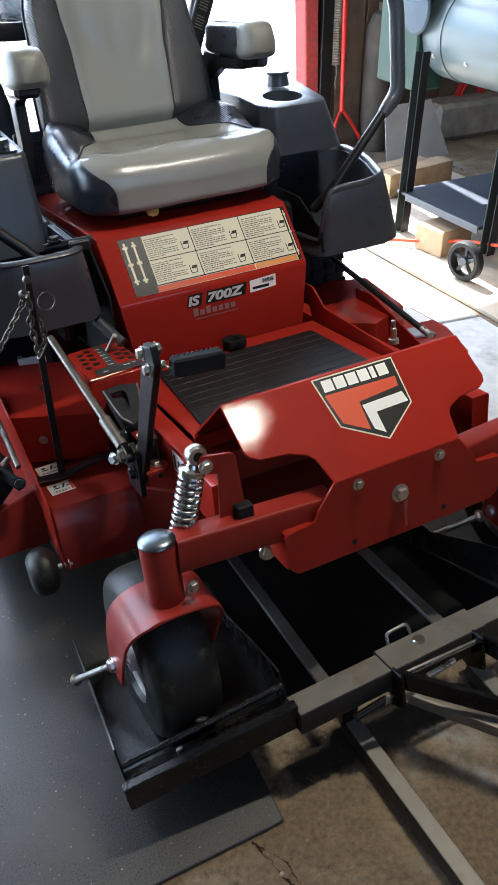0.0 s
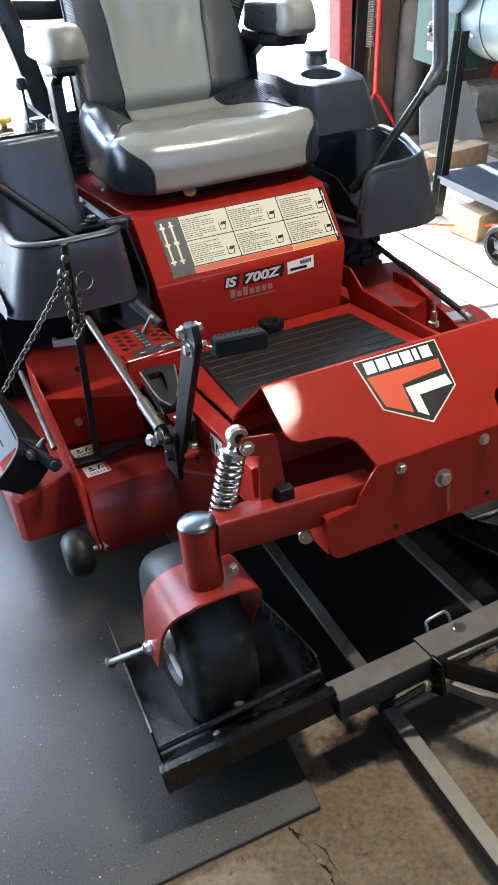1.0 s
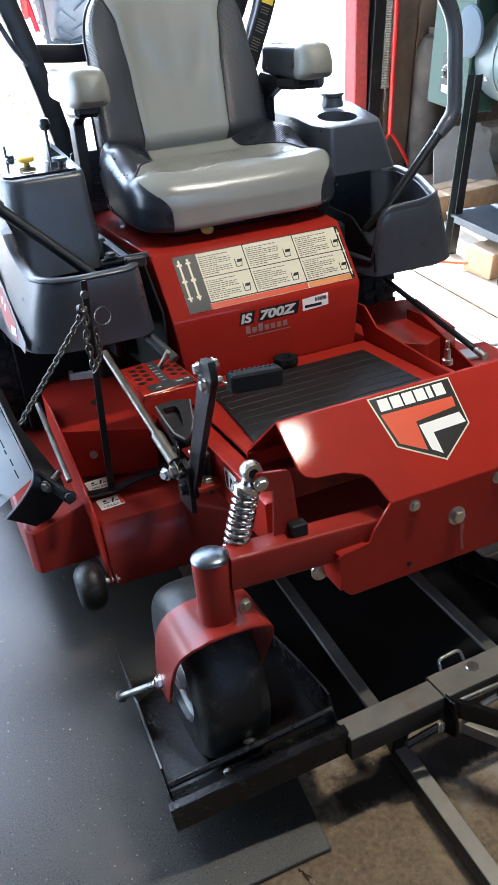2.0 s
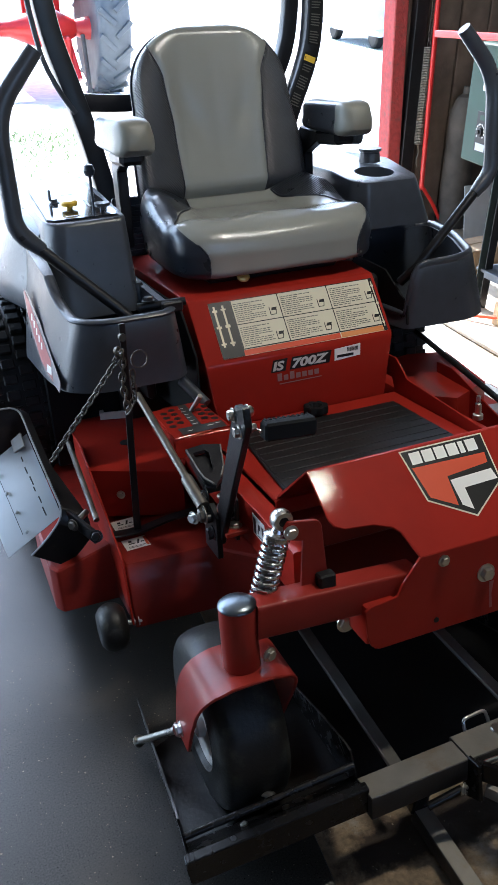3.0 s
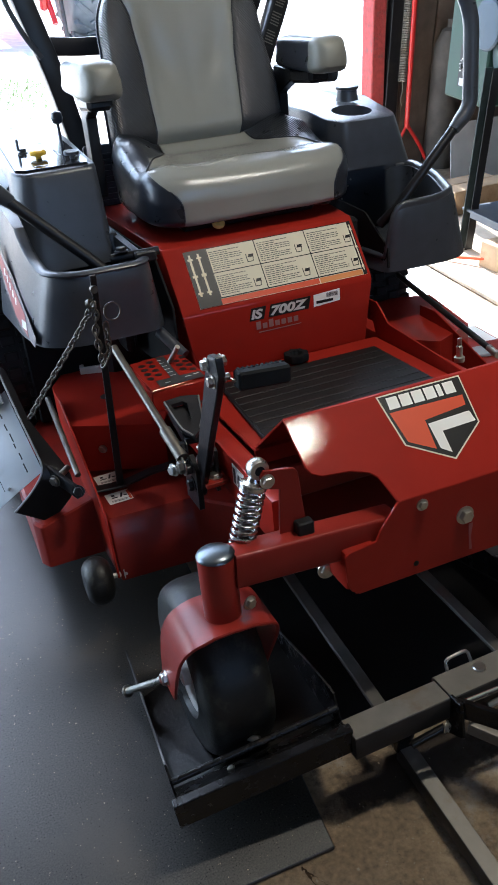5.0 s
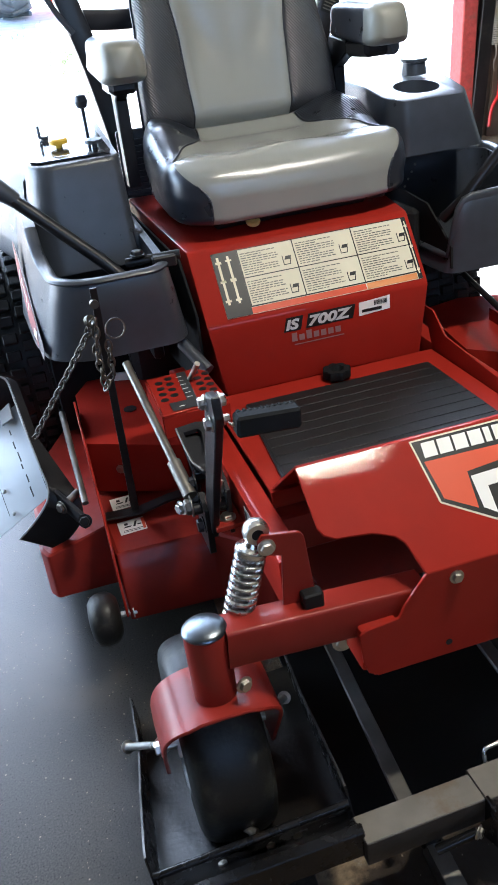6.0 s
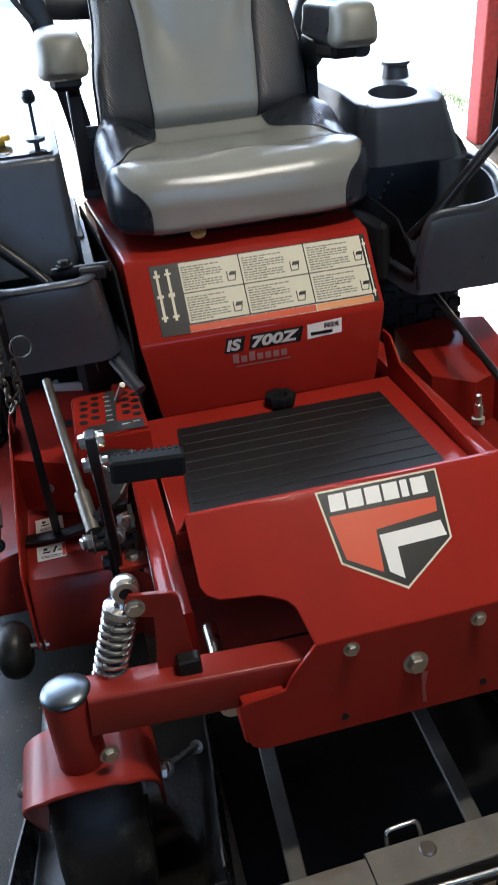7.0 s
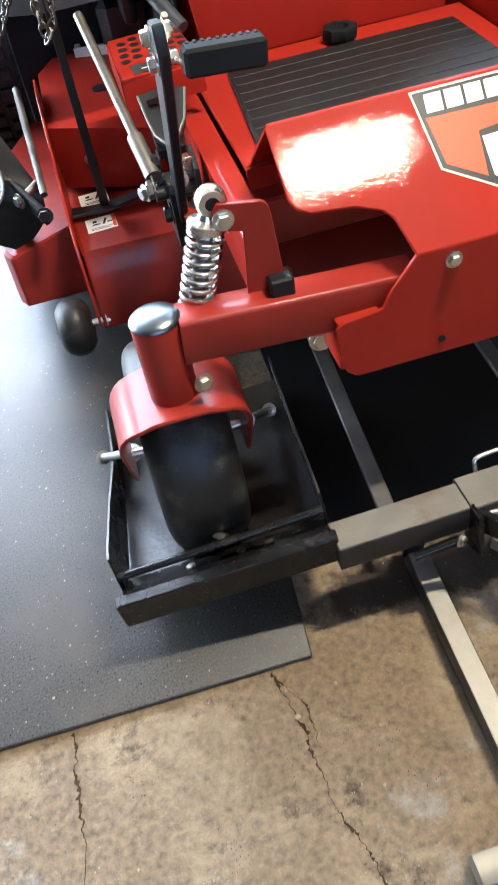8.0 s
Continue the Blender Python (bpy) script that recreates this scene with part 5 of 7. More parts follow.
# ---- mowing deck ----
def build_deck():
    out = [(-0.715, 0.98), (-0.715, 0.70), (-0.700, 0.672), (-0.565, 0.672), (-0.560, 0.555), (-0.36, 0.545), (-0.27, 0.44), (0.27, 0.44), (0.36, 0.545), (0.56, 0.555), (0.76, 0.70), (0.84, 0.90), (0.87, 1.12), (0.6, 1.24), (0, 1.32), (-0.6, 1.24)]
    low = [(x, y - (0.035 if y < 0.6 else 0.008)) for x, y in out]
    top = pod_ring(out, 0.403, 0.007)
    bm = loft([pod_ring(low, 0.262, 0.006), pod_ring(low, 0.266, 0.006), top, pod_ring([(x * 0.99, y + 0.004) for x, y in out], 0.408, 0.006)])
    for v in bm.verts:
        if v.co.x < -0.575 and v.co.z > 0.39:
            v.co.z -= 0.036 * ease((0.82 - v.co.y) / 0.14)
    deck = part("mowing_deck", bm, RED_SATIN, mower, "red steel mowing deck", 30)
    for s in (-1, 1):
        plan = [(-0.562, 0.845), (-0.355, 0.738), (-0.32, 0.80), (-0.32, 1.2), (-0.50, 1.2), (-0.558, 1.10)] if s < 0 else [(0.50, 0.80), (0.645, 0.866), (0.69, 1.135), (0.565, 1.173), (0.44, 1.15), (0.42, 0.87)]
        cover = slab([(x, y, 0.40) for x, y in plan], (0, 0, 0.13), 0.0005)
        for v in cover.verts:
            if v.co.z > 0.5:
                v.co.z += 0.02 * (v.co.y - 0.865) / 0.3
        cv = part("spindle_cover", cover, RED, deck, "red belt cover on the deck")
        part("cover_hole", lathe([(0.016, 0), (0.016, 0.001)], (s * (0.44 if s < 0 else 0.557), 0.96 if s < 0 else 1.005, 0.5375), (0, -0.06, 1), 16), LABEL_BLACK, cv)
        part("cover_bolt", hex_bolt((s * 0.50, 0.810 if s < 0 else 0.772, 0.462), (-0.46 if s < 0 else 0, -1, 0), 0.008, 0.006), ZINC, cv)
        # stripe plate rising along the deck's shoulder
        part("deck_rib", slab([(s * 0.563, 0.52, 0.27), (s * 0.563, 0.545, 0.43), (s * 0.563, 0.66, 0.478), (s * 0.563, 0.92, 0.572), (s * 0.563, 1.0, 0.572), (s * 0.563, 1.0, 0.40), (s * 0.563, 0.66, 0.38)], (s * 0.005, 0, 0), 0.001), RED, deck, "red rib plate along the deck")
        # anti-scalp wheel
        w = lathe([(0.0, -0.028), (0.020, -0.033), (0.038, -0.031), (0.050, -0.022), (0.056, -0.010), (0.057, 0.0), (0.056, 0.010), (0.050, 0.022), (0.038, 0.031), (0.020, 0.033), (0.0, 0.028)], (s * 0.612, 0.530, 0.275), (1, 0, 0), 30)
        wh = part("deck_wheel", w, CASTER_RUBBER, deck, "small black anti-scalp wheel", 60)
        ax = rod((s * 0.62, 0.530, 0.275), (s * 0.55, 0.530, 0.275), 0.006)
        hex_bolt((s * 0.552, 0.530, 0.275), (-s, 0, 0), 0.010, 0.008, True, ax)
        part("wheel_bolt", ax, ZINC, wh)
    # safety labels
    o, u, v = Vector((-0.545, 0.625, 0.4085)), Vector((1, 0, 0)), Vector((0, 1, 0))
    for dx, dy in ((0.006, -0.008), (0.004, 0.098)):
        lb = part("deck_label", flat(o + Vector((dx, dy, 0)), u, v, [(0, 0), (0.058, 0.003), (0.056, 0.055), (-0.002, 0.052)], 0.0006), LABEL_WHITE, deck, "white safety label")
        part("label_pictogram", quads(o + Vector((dx, dy, 0)), u, v, [(0.009, 0.024, 0.024, 0.029, 0.004), (0.012, 0.033, 0.020, 0.042), (0.030, 0.023, 0.035, 0.044, 0.006), (0.040, 0.026, 0.049, 0.031), (0.008, 0.012, 0.05, 0.014), (0.008, 0.007, 0.044, 0.009)], 0.0012), LABEL_BLACK, lb)
        if dy < 0:
            part("label_corner", quads(o + Vector((dx, dy, 0)), u, v, [(0.050, 0.006, 0.0565, 0.050)], 0.0012), LABEL_ORANGE, lb, "orange label edge")
    # right-hand deck parts seen between the pod and the nose
    part("white_patch", flat((0.77, 0.98, 0.409), (1, 0, 0), (0, 1, 0), [(0, 0), (0.065, -0.01), (0.085, 0.14), (0.02, 0.15)], 0.0006), LABEL_WHITE, deck, "white patch on the deck")
    stud = lathe([(0.013, 0), (0.013, 0.012), (0.008, 0.014), (0.008, 0.040), (0.0055, 0.042), (0.0055, 0.060), (0, 0.061)], (0.347, 0.50, 0.595), (0, 0, 1), 14)
    part("belt_guard", slab([(0.69, 0.87, 0.409), (0.76, 0.85, 0.409), (0.76, 0.93, 0.409), (0.70, 0.94, 0.409)], (0, 0, 0.01), 0.002), GREY_PAINT, deck, "blue-grey guard plate on the deck")
    part("deck_stud", stud, ZINC, deck, "zinc threaded stud")
    return deck


deck = build_deck()
# white strip in place of sunlit ground showing through below the pod
ground_strip = sweep([(-0.456, 1.31, 0.552), (-0.440, 1.26, 0.552), (-0.462, 1.14, 0.552), (-0.388, 1.12, 0.552)], rect(0.014, 0.03, 0.002, 1))
part("bright_ground_strip", ground_strip, LABEL_WHITE, mower, "white strip below the pod for bright ground seen beyond")


def build_controls():
    # black strap and chain on the deck, height quadrant, lift pedal and rod
    strap = slab([(-0.503, 0.684, 0.415), (-0.486, 0.684, 0.415), (-0.485, 0.565, 0.958), (-0.498, 0.565, 0.958)], (0, 0.006, 0), 0.001)
    part("deck_strap", strap, BLACK_STEEL, mower, "upright black flat steel strap")
    part("strap_foot", sweep([(-0.560, 0.684, 0.423), (-0.49, 0.680, 0.420), (-0.415, 0.69, 0.428), (-0.345, 0.676, 0.44)], rect(0.030, 0.006, 0.001, 1), up=(0, 0, 1)), BLACK_STEEL, mower, "black steel cross strap")
    q = [(-0.410, 0.745, 0.685), (-0.285, 0.755, 0.685), (-0.278, 0.565, 0.685), (-0.412, 0.55, 0.685)]
    qp = part("height_plate", slab(q[::-1], (0, 0, 0.005), 0.001), RED, mower, "red height plate punched with holes")
    for x, shift in ((-0.393, 0.0), (-0.371, 0.014), (-0.312, 0.014), (-0.292, 0.0)):
        for j in range(4):
            y = 0.622 + shift + j * 0.030
            if y < 0.735:
                part("plate_hole", lathe([(0.0085, 0), (0.0085, 0.0006)], (x + 0.05 * (y - 0.65), y, 0.6902), (0, 0, 1), 12), LABEL_BLACK, qp)
    part("height_scale", quads((-0.32, 0.56, 0.6905), (1, 0, 0), (0, 1, 0), [(-0.034, 0.040, -0.014, 0.185, 0.008), (-0.070, 0.0, 0.034, 0.040)], 0.0008), SCALE_GREY, qp, "dark grey scale label")
    part("scale_mark", quads((-0.32, 0.56, 0.6905), (1, 0, 0), (0, 1, 0), [(-0.031, 0.048 + k * 0.022, -0.019, 0.051 + k * 0.022) for k in range(6)] + [(-0.055, 0.012, -0.043, 0.016), (-0.005, 0.022, 0.010, 0.025), (0.016, 0.026, 0.028, 0.029)], 0.0018), LABEL_WHITE, qp)["kind"] = "stuff"
    part("plate_side", box(-0.414, -0.409, 0.556, 0.745, 0.640, 0.686, 0.001), RED, qp)
    pin = rod((-0.325, 0.70, 0.69), (-0.31, 0.665, 0.735), 0.006)
    part("height_pin", pin, ZINC, qp, "zinc height pin")
    part("plate_skirt", box(-0.412, -0.278, 0.553, 0.562, 0.64, 0.6848, 0.0004), RED, qp)
    # lift pedal
    side_view = [(0.182, 0.874), (0.175, 0.840), (0.202, 0.793), (0.276, 0.677), (0.345, 0.565), (0.385, 0.500), (0.425, 0.505), (0.342, 0.660), (0.272, 0.785), (0.236, 0.852), (0.222, 0.868)]
    lever = part("lift_lever", slab([(-0.384, y, z) for y, z in side_view], (0.014, 0, 0), 0.002), BLACK_STEEL, mower, "black lift pedal lever")
    for p, a, r in (((-0.385, 0.232, 0.846), (-1, 0, 0), 0.010), ((-0.385, 0.208, 0.822), (-1, 0, 0), 0.010), ((-0.369, 0.200, 0.860), (1, 0, 0), 0.010), ((-0.369, 0.188, 0.834), (1, 0, 0), 0.007)):
        part("pedal_bolt", hex_bolt(p, a, r, 0.010), ZINC, lever, "zinc pedal bolt")
    tab = slab([(-0.368, 0.160, 0.838), (-0.352, 0.150, 0.832), (-0.346, 0.152, 0.824), (-0.360, 0.166, 0.828)], (0, 0.004, 0.004), 0.001)
    part("pedal_tab", tab, ZINC, lever)
    m = Matrix.Translation((-0.306, 0.156, 0.831)) @ Matrix.Rotation(radians(4), 4, "Y")
    part("pedal", box(-0.054, 0.044, -0.015, 0.015, -0.015, 0.018, 0.004), PEDAL_RUBBER, lever, "black ribbed rubber pedal", m=m)
    for k in range(10):
        part("pedal_rib", slab([(-0.048 + k * 0.009, 0.006, 0.0175), (-0.0425 + k * 0.009, 0.006, 0.0175), (-0.0435 + k * 0.009, 0.006, 0.0190), (-0.047 + k * 0.009, 0.006, 0.0190)], (0, 0.008, 0), 0), PEDAL_RUBBER, lever, m=m)
    # tie rod and linkage
    r = rod((-0.449, 0.70, 0.755), (-0.408, 0.40, 0.592), 0.0085)
    rod((-0.418, 0.47, 0.630), (-0.408, 0.40, 0.592), 0.0135, r)
    hex_bolt((-0.412, 0.385, 0.580), (-1, 0, 0), 0.015, 0.012, True, r)
    part("tie_rod", r, DULL_STEEL, mower, "dull steel tie rod")
    yoke = bmesh.new()
    rim_out = [(-0.396, 0.535), (-0.354, 0.540), (-0.316, 0.530), (-0.334, 0.462), (-0.352, 0.431), (-0.372, 0.414), (-0.388, 0.440), (-0.392, 0.475)]
    rim_in = [(-0.384, 0.520), (-0.356, 0.522), (-0.350, 0.512), (-0.357, 0.470), (-0.363, 0.455), (-0.370, 0.452), (-0.378, 0.452), (-0.380, 0.476)]
    levels = [[[yoke.verts.new((x, y, 0.675 + 0.336 * (y - 0.56) + dz)) for x, y in ring] for ring in (rim_out, rim_in)] for dz in (0.0, -0.008)]
    (t0, t1), (b0, b1) = levels
    for k in range(8):
        q = (k + 1) % 8
        for quad in ((t0[k], t1[k], t1[q], t0[q]), (b0[q], b1[q], b1[k], b0[k]), (t0[q], b0[q], b0[k], t0[k]), (t1[k], b1[k], b1[q], t1[q])):
            yoke.faces.new(quad[::-1])
    # backing added so that the yoke's opening looks dark
    part("yoke_backing", slab([(-0.389, 0.43, 0.617), (-0.345, 0.43, 0.617), (-0.330, 0.53, 0.651), (-0.389, 0.53, 0.651)], (0, 0.008, -0.02), 0.002), BLACK_STEEL, mower, "black plate added behind the opening of the yoke")
    part("yoke", yoke, BLACK_STEEL, mower, "black forked link under the height plate")
    for edge in (((-0.395, 0.530), (-0.392, 0.475), (-0.388, 0.440), (-0.374, 0.416)), ((-0.318, 0.525), (-0.335, 0.462), (-0.352, 0.433))):
        part("linkage", sweep([(x, y, 0.677 + 0.336 * (y - 0.56)) for x, y in edge], rect(0.0035, 0.005, 0.001, 1)), BARE_STEEL, mower, "worn steel linkage edge")
    lk = slab([(-0.392, 0.46, 0.47), (-0.392, 0.38, 0.47), (-0.392, 0.37, 0.57), (-0.392, 0.41, 0.59), (-0.392, 0.45, 0.55)], (0.012, 0, 0), 0.001)
    for y, z in ((0.42, 0.605), (0.42, 0.575), (0.40, 0.525)):
        hex_bolt((-0.393, y, z), (-1, 0, 0), 0.013, 0.012, True, lk)
    for p, a, r in (((-0.352, 0.40, 0.600), (0.3, -1, 0.3), 0.012), ((-0.350, 0.405, 0.560), (0.3, -1, 0.2), 0.013), ((-0.372, 0.375, 0.590), (-0.2, -1, 0.2), 0.011), ((-0.425, 0.42, 0.560), (-1, -0.4, 0), 0.011), ((-0.345, 0.41, 0.525), (0.5, -1, 0), 0.012)):
        hb = hex_bolt(p, a, r, 0.010)
        rod(p, Vector(p) - Vector(a) * 0.03, r * 0.55, hb)
        part("linkage_bolt", hb, ZINC, mower, "zinc linkage bolt")
    part("link_spacer", rod((-0.41, 0.40, 0.562), (-0.345, 0.40, 0.562), 0.011), BLACK_STEEL, mower, "black link spacer")
    part("link_bar", slab([(-0.346, 0.47, 0.50), (-0.346, 0.385, 0.50), (-0.346, 0.375, 0.60), (-0.346, 0.42, 0.62), (-0.346, 0.45, 0.56)], (0.008, 0, 0), 0.001), BLACK_STEEL, mower, "black link bar")
    part("link_plate", lk, BLACK_STEEL, mower, "black link plate with bolts")
    part("side_bolt", hex_bolt((-0.350, 0.379, 0.541), (0, 0, 1), 0.012, 0.008), ZINC, mower)
    # tie rod on the other side
    r = rod((0.487, 1.0, 0.68), (0.452, 0.50, 0.594), 0.0082)
    part("tie_rod_end", rod((0.454, 0.525, 0.599), (0.451, 0.485, 0.592), 0.0095), ZINC, mower, "zinc tie rod clevis")
    part("tie_rod", r, BLACK_STEEL, mower, "dark tie rod")
    part("pod_lever", rod((-0.312, 0.80, 0.735), (-0.275, 0.735, 0.685), 0.014), BLACK_PLASTIC, mower, "black lever end below the pod")
    lat = box(-0.35, -0.30, 0.76, 0.80, 0.915, 0.94, 0.004)
    rod((-0.40, 0.80, 0.93), (-0.29, 0.775, 0.935), 0.010, lat)
    hex_bolt((-0.375, 0.79, 0.945), (0, 0, 1), 0.012, 0.01, True, lat)
    part("pivot_bracket", lat, BLACK_STEEL, mower, "black lever pivot")


build_controls()


def chain(points, parent, r=0.0022, size=0.021):
    pts = [Vector(p) for p in points]
    cum = [0]
    for a, b in zip(pts, pts[1:]):
        cum.append(cum[-1] + (b - a).length)
    n = int(cum[-1] / (size * 0.72))
    base = []
    for i in range(16):
        a = math.tau * i / 16
        base.append(Vector((size * 0.5 * math.cos(a) * (1.0 + 0.12 * abs(math.cos(a))), size * 0.30 * math.sin(a), 0)))
    sec = [(r * math.cos(q), r * math.sin(q)) for q in [math.tau * i / 6 for i in range(6)]]
    link = bmesh.new()
    rings = []
    for i, p in enumerate(base):
        d = (base[(i + 1) % 16] - base[i - 1]).normalized()
        side = Vector((0, 0, 1))
        out = d.cross(side)
        rings.append([p + out * s + side * t for s, t in sec])
    link.free()
    me = None
    for i in range(n):
        s = cum[-1] * (i + 0.5) / n
        j = max(k for k in range(len(cum)) if cum[k] <= s)
        j = min(j, len(pts) - 2)
        p = pts[j].lerp(pts[j + 1], (s - cum[j]) / max(1e-6, cum[j + 1] - cum[j]))
        d = pts[j + 1] - pts[j]
        m = Matrix.Translation(p) @ d.to_track_quat("X", "Z").to_matrix().to_4x4() @ Matrix.Rotation(math.pi / 2 * (i % 2) + 0.3, 4, "X")
        if me is None:
            ob = part("chain_link", loft(rings, None, False, True), DARK_CHAIN, parent)
            me = ob.data
        else:
            ob = new("chain_link", me)
            ob.parent = parent
        ob.matrix_basis = m
    return me


def build_chute():
    # the discharge flap at the deck's side, folded up, held by a chain
    o = part("discharge_flap", slab([(-0.697, 0.90, 0.637), (-0.834, 0.92, 0.547), (-0.800, 0.72, 0.410), (-0.668, 0.70, 0.497)], (0.004, -0.004, 0.004), 0.001), GREY_PAINT, mower, "grey discharge flap raised beside the deck")
    rim = fillet([(-0.86, 0.93, 0.705), (-0.700, 0.93, 0.703), (-0.681, 0.80, 0.602), (-0.660, 0.69, 0.505), (-0.701, 0.69, 0.456), (-0.748, 0.69, 0.418)], 0.03, 5)
    sections = []
    for p in [Vector(q) for q in rim]:
        depth = Vector((0.75, 0.0, -0.5)) * (0.022 + 0.078 * max(0.0, min(1.0, (0.60 - p.z) / 0.13)))
        sections.append([p, p + depth, p + depth + Vector((0.003, 0, 0.003)), p + Vector((0.003, 0, 0.003))])
    shell = loft(sections)
    part("flap_shell", shell, BLACK_STEEL, o, "black bent shell of the flap", 50)
    part("flap_back", slab([(-0.84, 0.945, 0.70), (-0.700, 0.945, 0.695), (-0.676, 0.94, 0.60), (-0.834, 0.945, 0.53)], (0.02, 0.006, -0.01), 0.001), BLACK_STEEL, o, "black back plate of the flap")
    part("flap_rim", sweep(rim, rect(0.0045, 0.0045, 0.001, 1)), GREY_PAINT, o, "pale worn rim")
    u, v = Vector((-0.137, 0.02, -0.09)).normalized(), Vector((0.033, -0.20, -0.137)).normalized()
    n = u.cross(v)
    n = n if n.z > 0 else -n
    corner = Vector((-0.697, 0.90, 0.637)) + n * 0.0078
    for k in range(4):
        p = corner + u * (0.105 - 0.004 * k) + v * (0.045 + 0.060 * k)
        part("flap_rivet", lathe([(0.005, -0.002), (0.0045, 0.001), (0.002, 0.002), (0, 0.002)], p, n, 10), GREY_PAINT, o)
    part("flap_seam", quads(corner, u, v, [(0.103, 0.02, 0.1045, 0.225)] + [(0.028 + 0.002 * (k % 2), 0.050 + 0.030 * k, 0.0315 + 0.002 * (k % 2), 0.064 + 0.030 * k + 0.006 * (k % 3)) for k in range(6)], 0.0005), BLACK_STEEL, o, "dark scored marks")
    part("flap_tab", slab([corner + u * a + v * b for a, b in ((0.004, -0.006), (0.036, -0.004), (0.040, 0.030), (0.008, 0.034))], n * 0.006, 0.001), GREY_PAINT, o, "pale bent tab")
    hinge = sweep([(-0.69, 0.77, 0.52), (-0.602, 0.622, 0.458)], rect(0.012, 0.032, 0.004, 2))
    hex_bolt((-0.604, 0.618, 0.466), (-0.3, -1, 0.4), 0.011, 0.01, True, hinge)
    part("flap_arm", hinge, BLACK_STEEL, mower, "black flap hinge arm")
    pin = rod((-0.645, 0.672, 0.480), (-0.605, 0.705, 0.490), 0.008)
    hex_bolt((-0.645, 0.672, 0.480), (-0.8, -0.6, 0), 0.011, 0.008, True, pin)
    part("flap_bolt", pin, DULL_STEEL, mower, "dull steel hinge bolt")
    part("flap_spring", rod((-0.599, 0.88, 0.602), (-0.595, 0.635, 0.497), 0.007), DULL_STEEL, mower, "dull steel hinge rod")
    ch = part("deck_chain", lathe([(0.0, 0), (0.008, 0), (0.008, 0.012), (0, 0.012)], (-0.495, 0.56, 0.93), (0, 1, 0), 12), DARK_CHAIN, mower, "steel chain hung from the strap to the flap")
    chain([(-0.505, 0.556, 0.905), (-0.516, 0.560, 0.882), (-0.566, 0.615, 0.795), (-0.618, 0.67, 0.708), (-0.664, 0.72, 0.628)], ch)
    chain([(-0.500, 0.550, 0.905), (-0.510, 0.55, 0.84), (-0.506, 0.55, 0.775), (-0.488, 0.552, 0.80), (-0.486, 0.552, 0.86)], ch)
    part("shackle", lathe([(0.007, -0.004), (0.011, -0.004), (0.011, 0.004), (0.007, 0.004)], (-0.510, 0.552, 0.905), (0.6, -0.6, 0.3), 16, None, True), DARK_CHAIN, ch)
    ring = lathe([(0.0165, -0.0014), (0.0195, -0.0014), (0.0195, 0.0014), (0.0165, 0.0014)], (-0.468, 0.552, 0.882), (0.2, -1, 0.1), 22, None, True)
    part("ring", ring, DARK_CHAIN, ch, "steel ring")


build_chute()


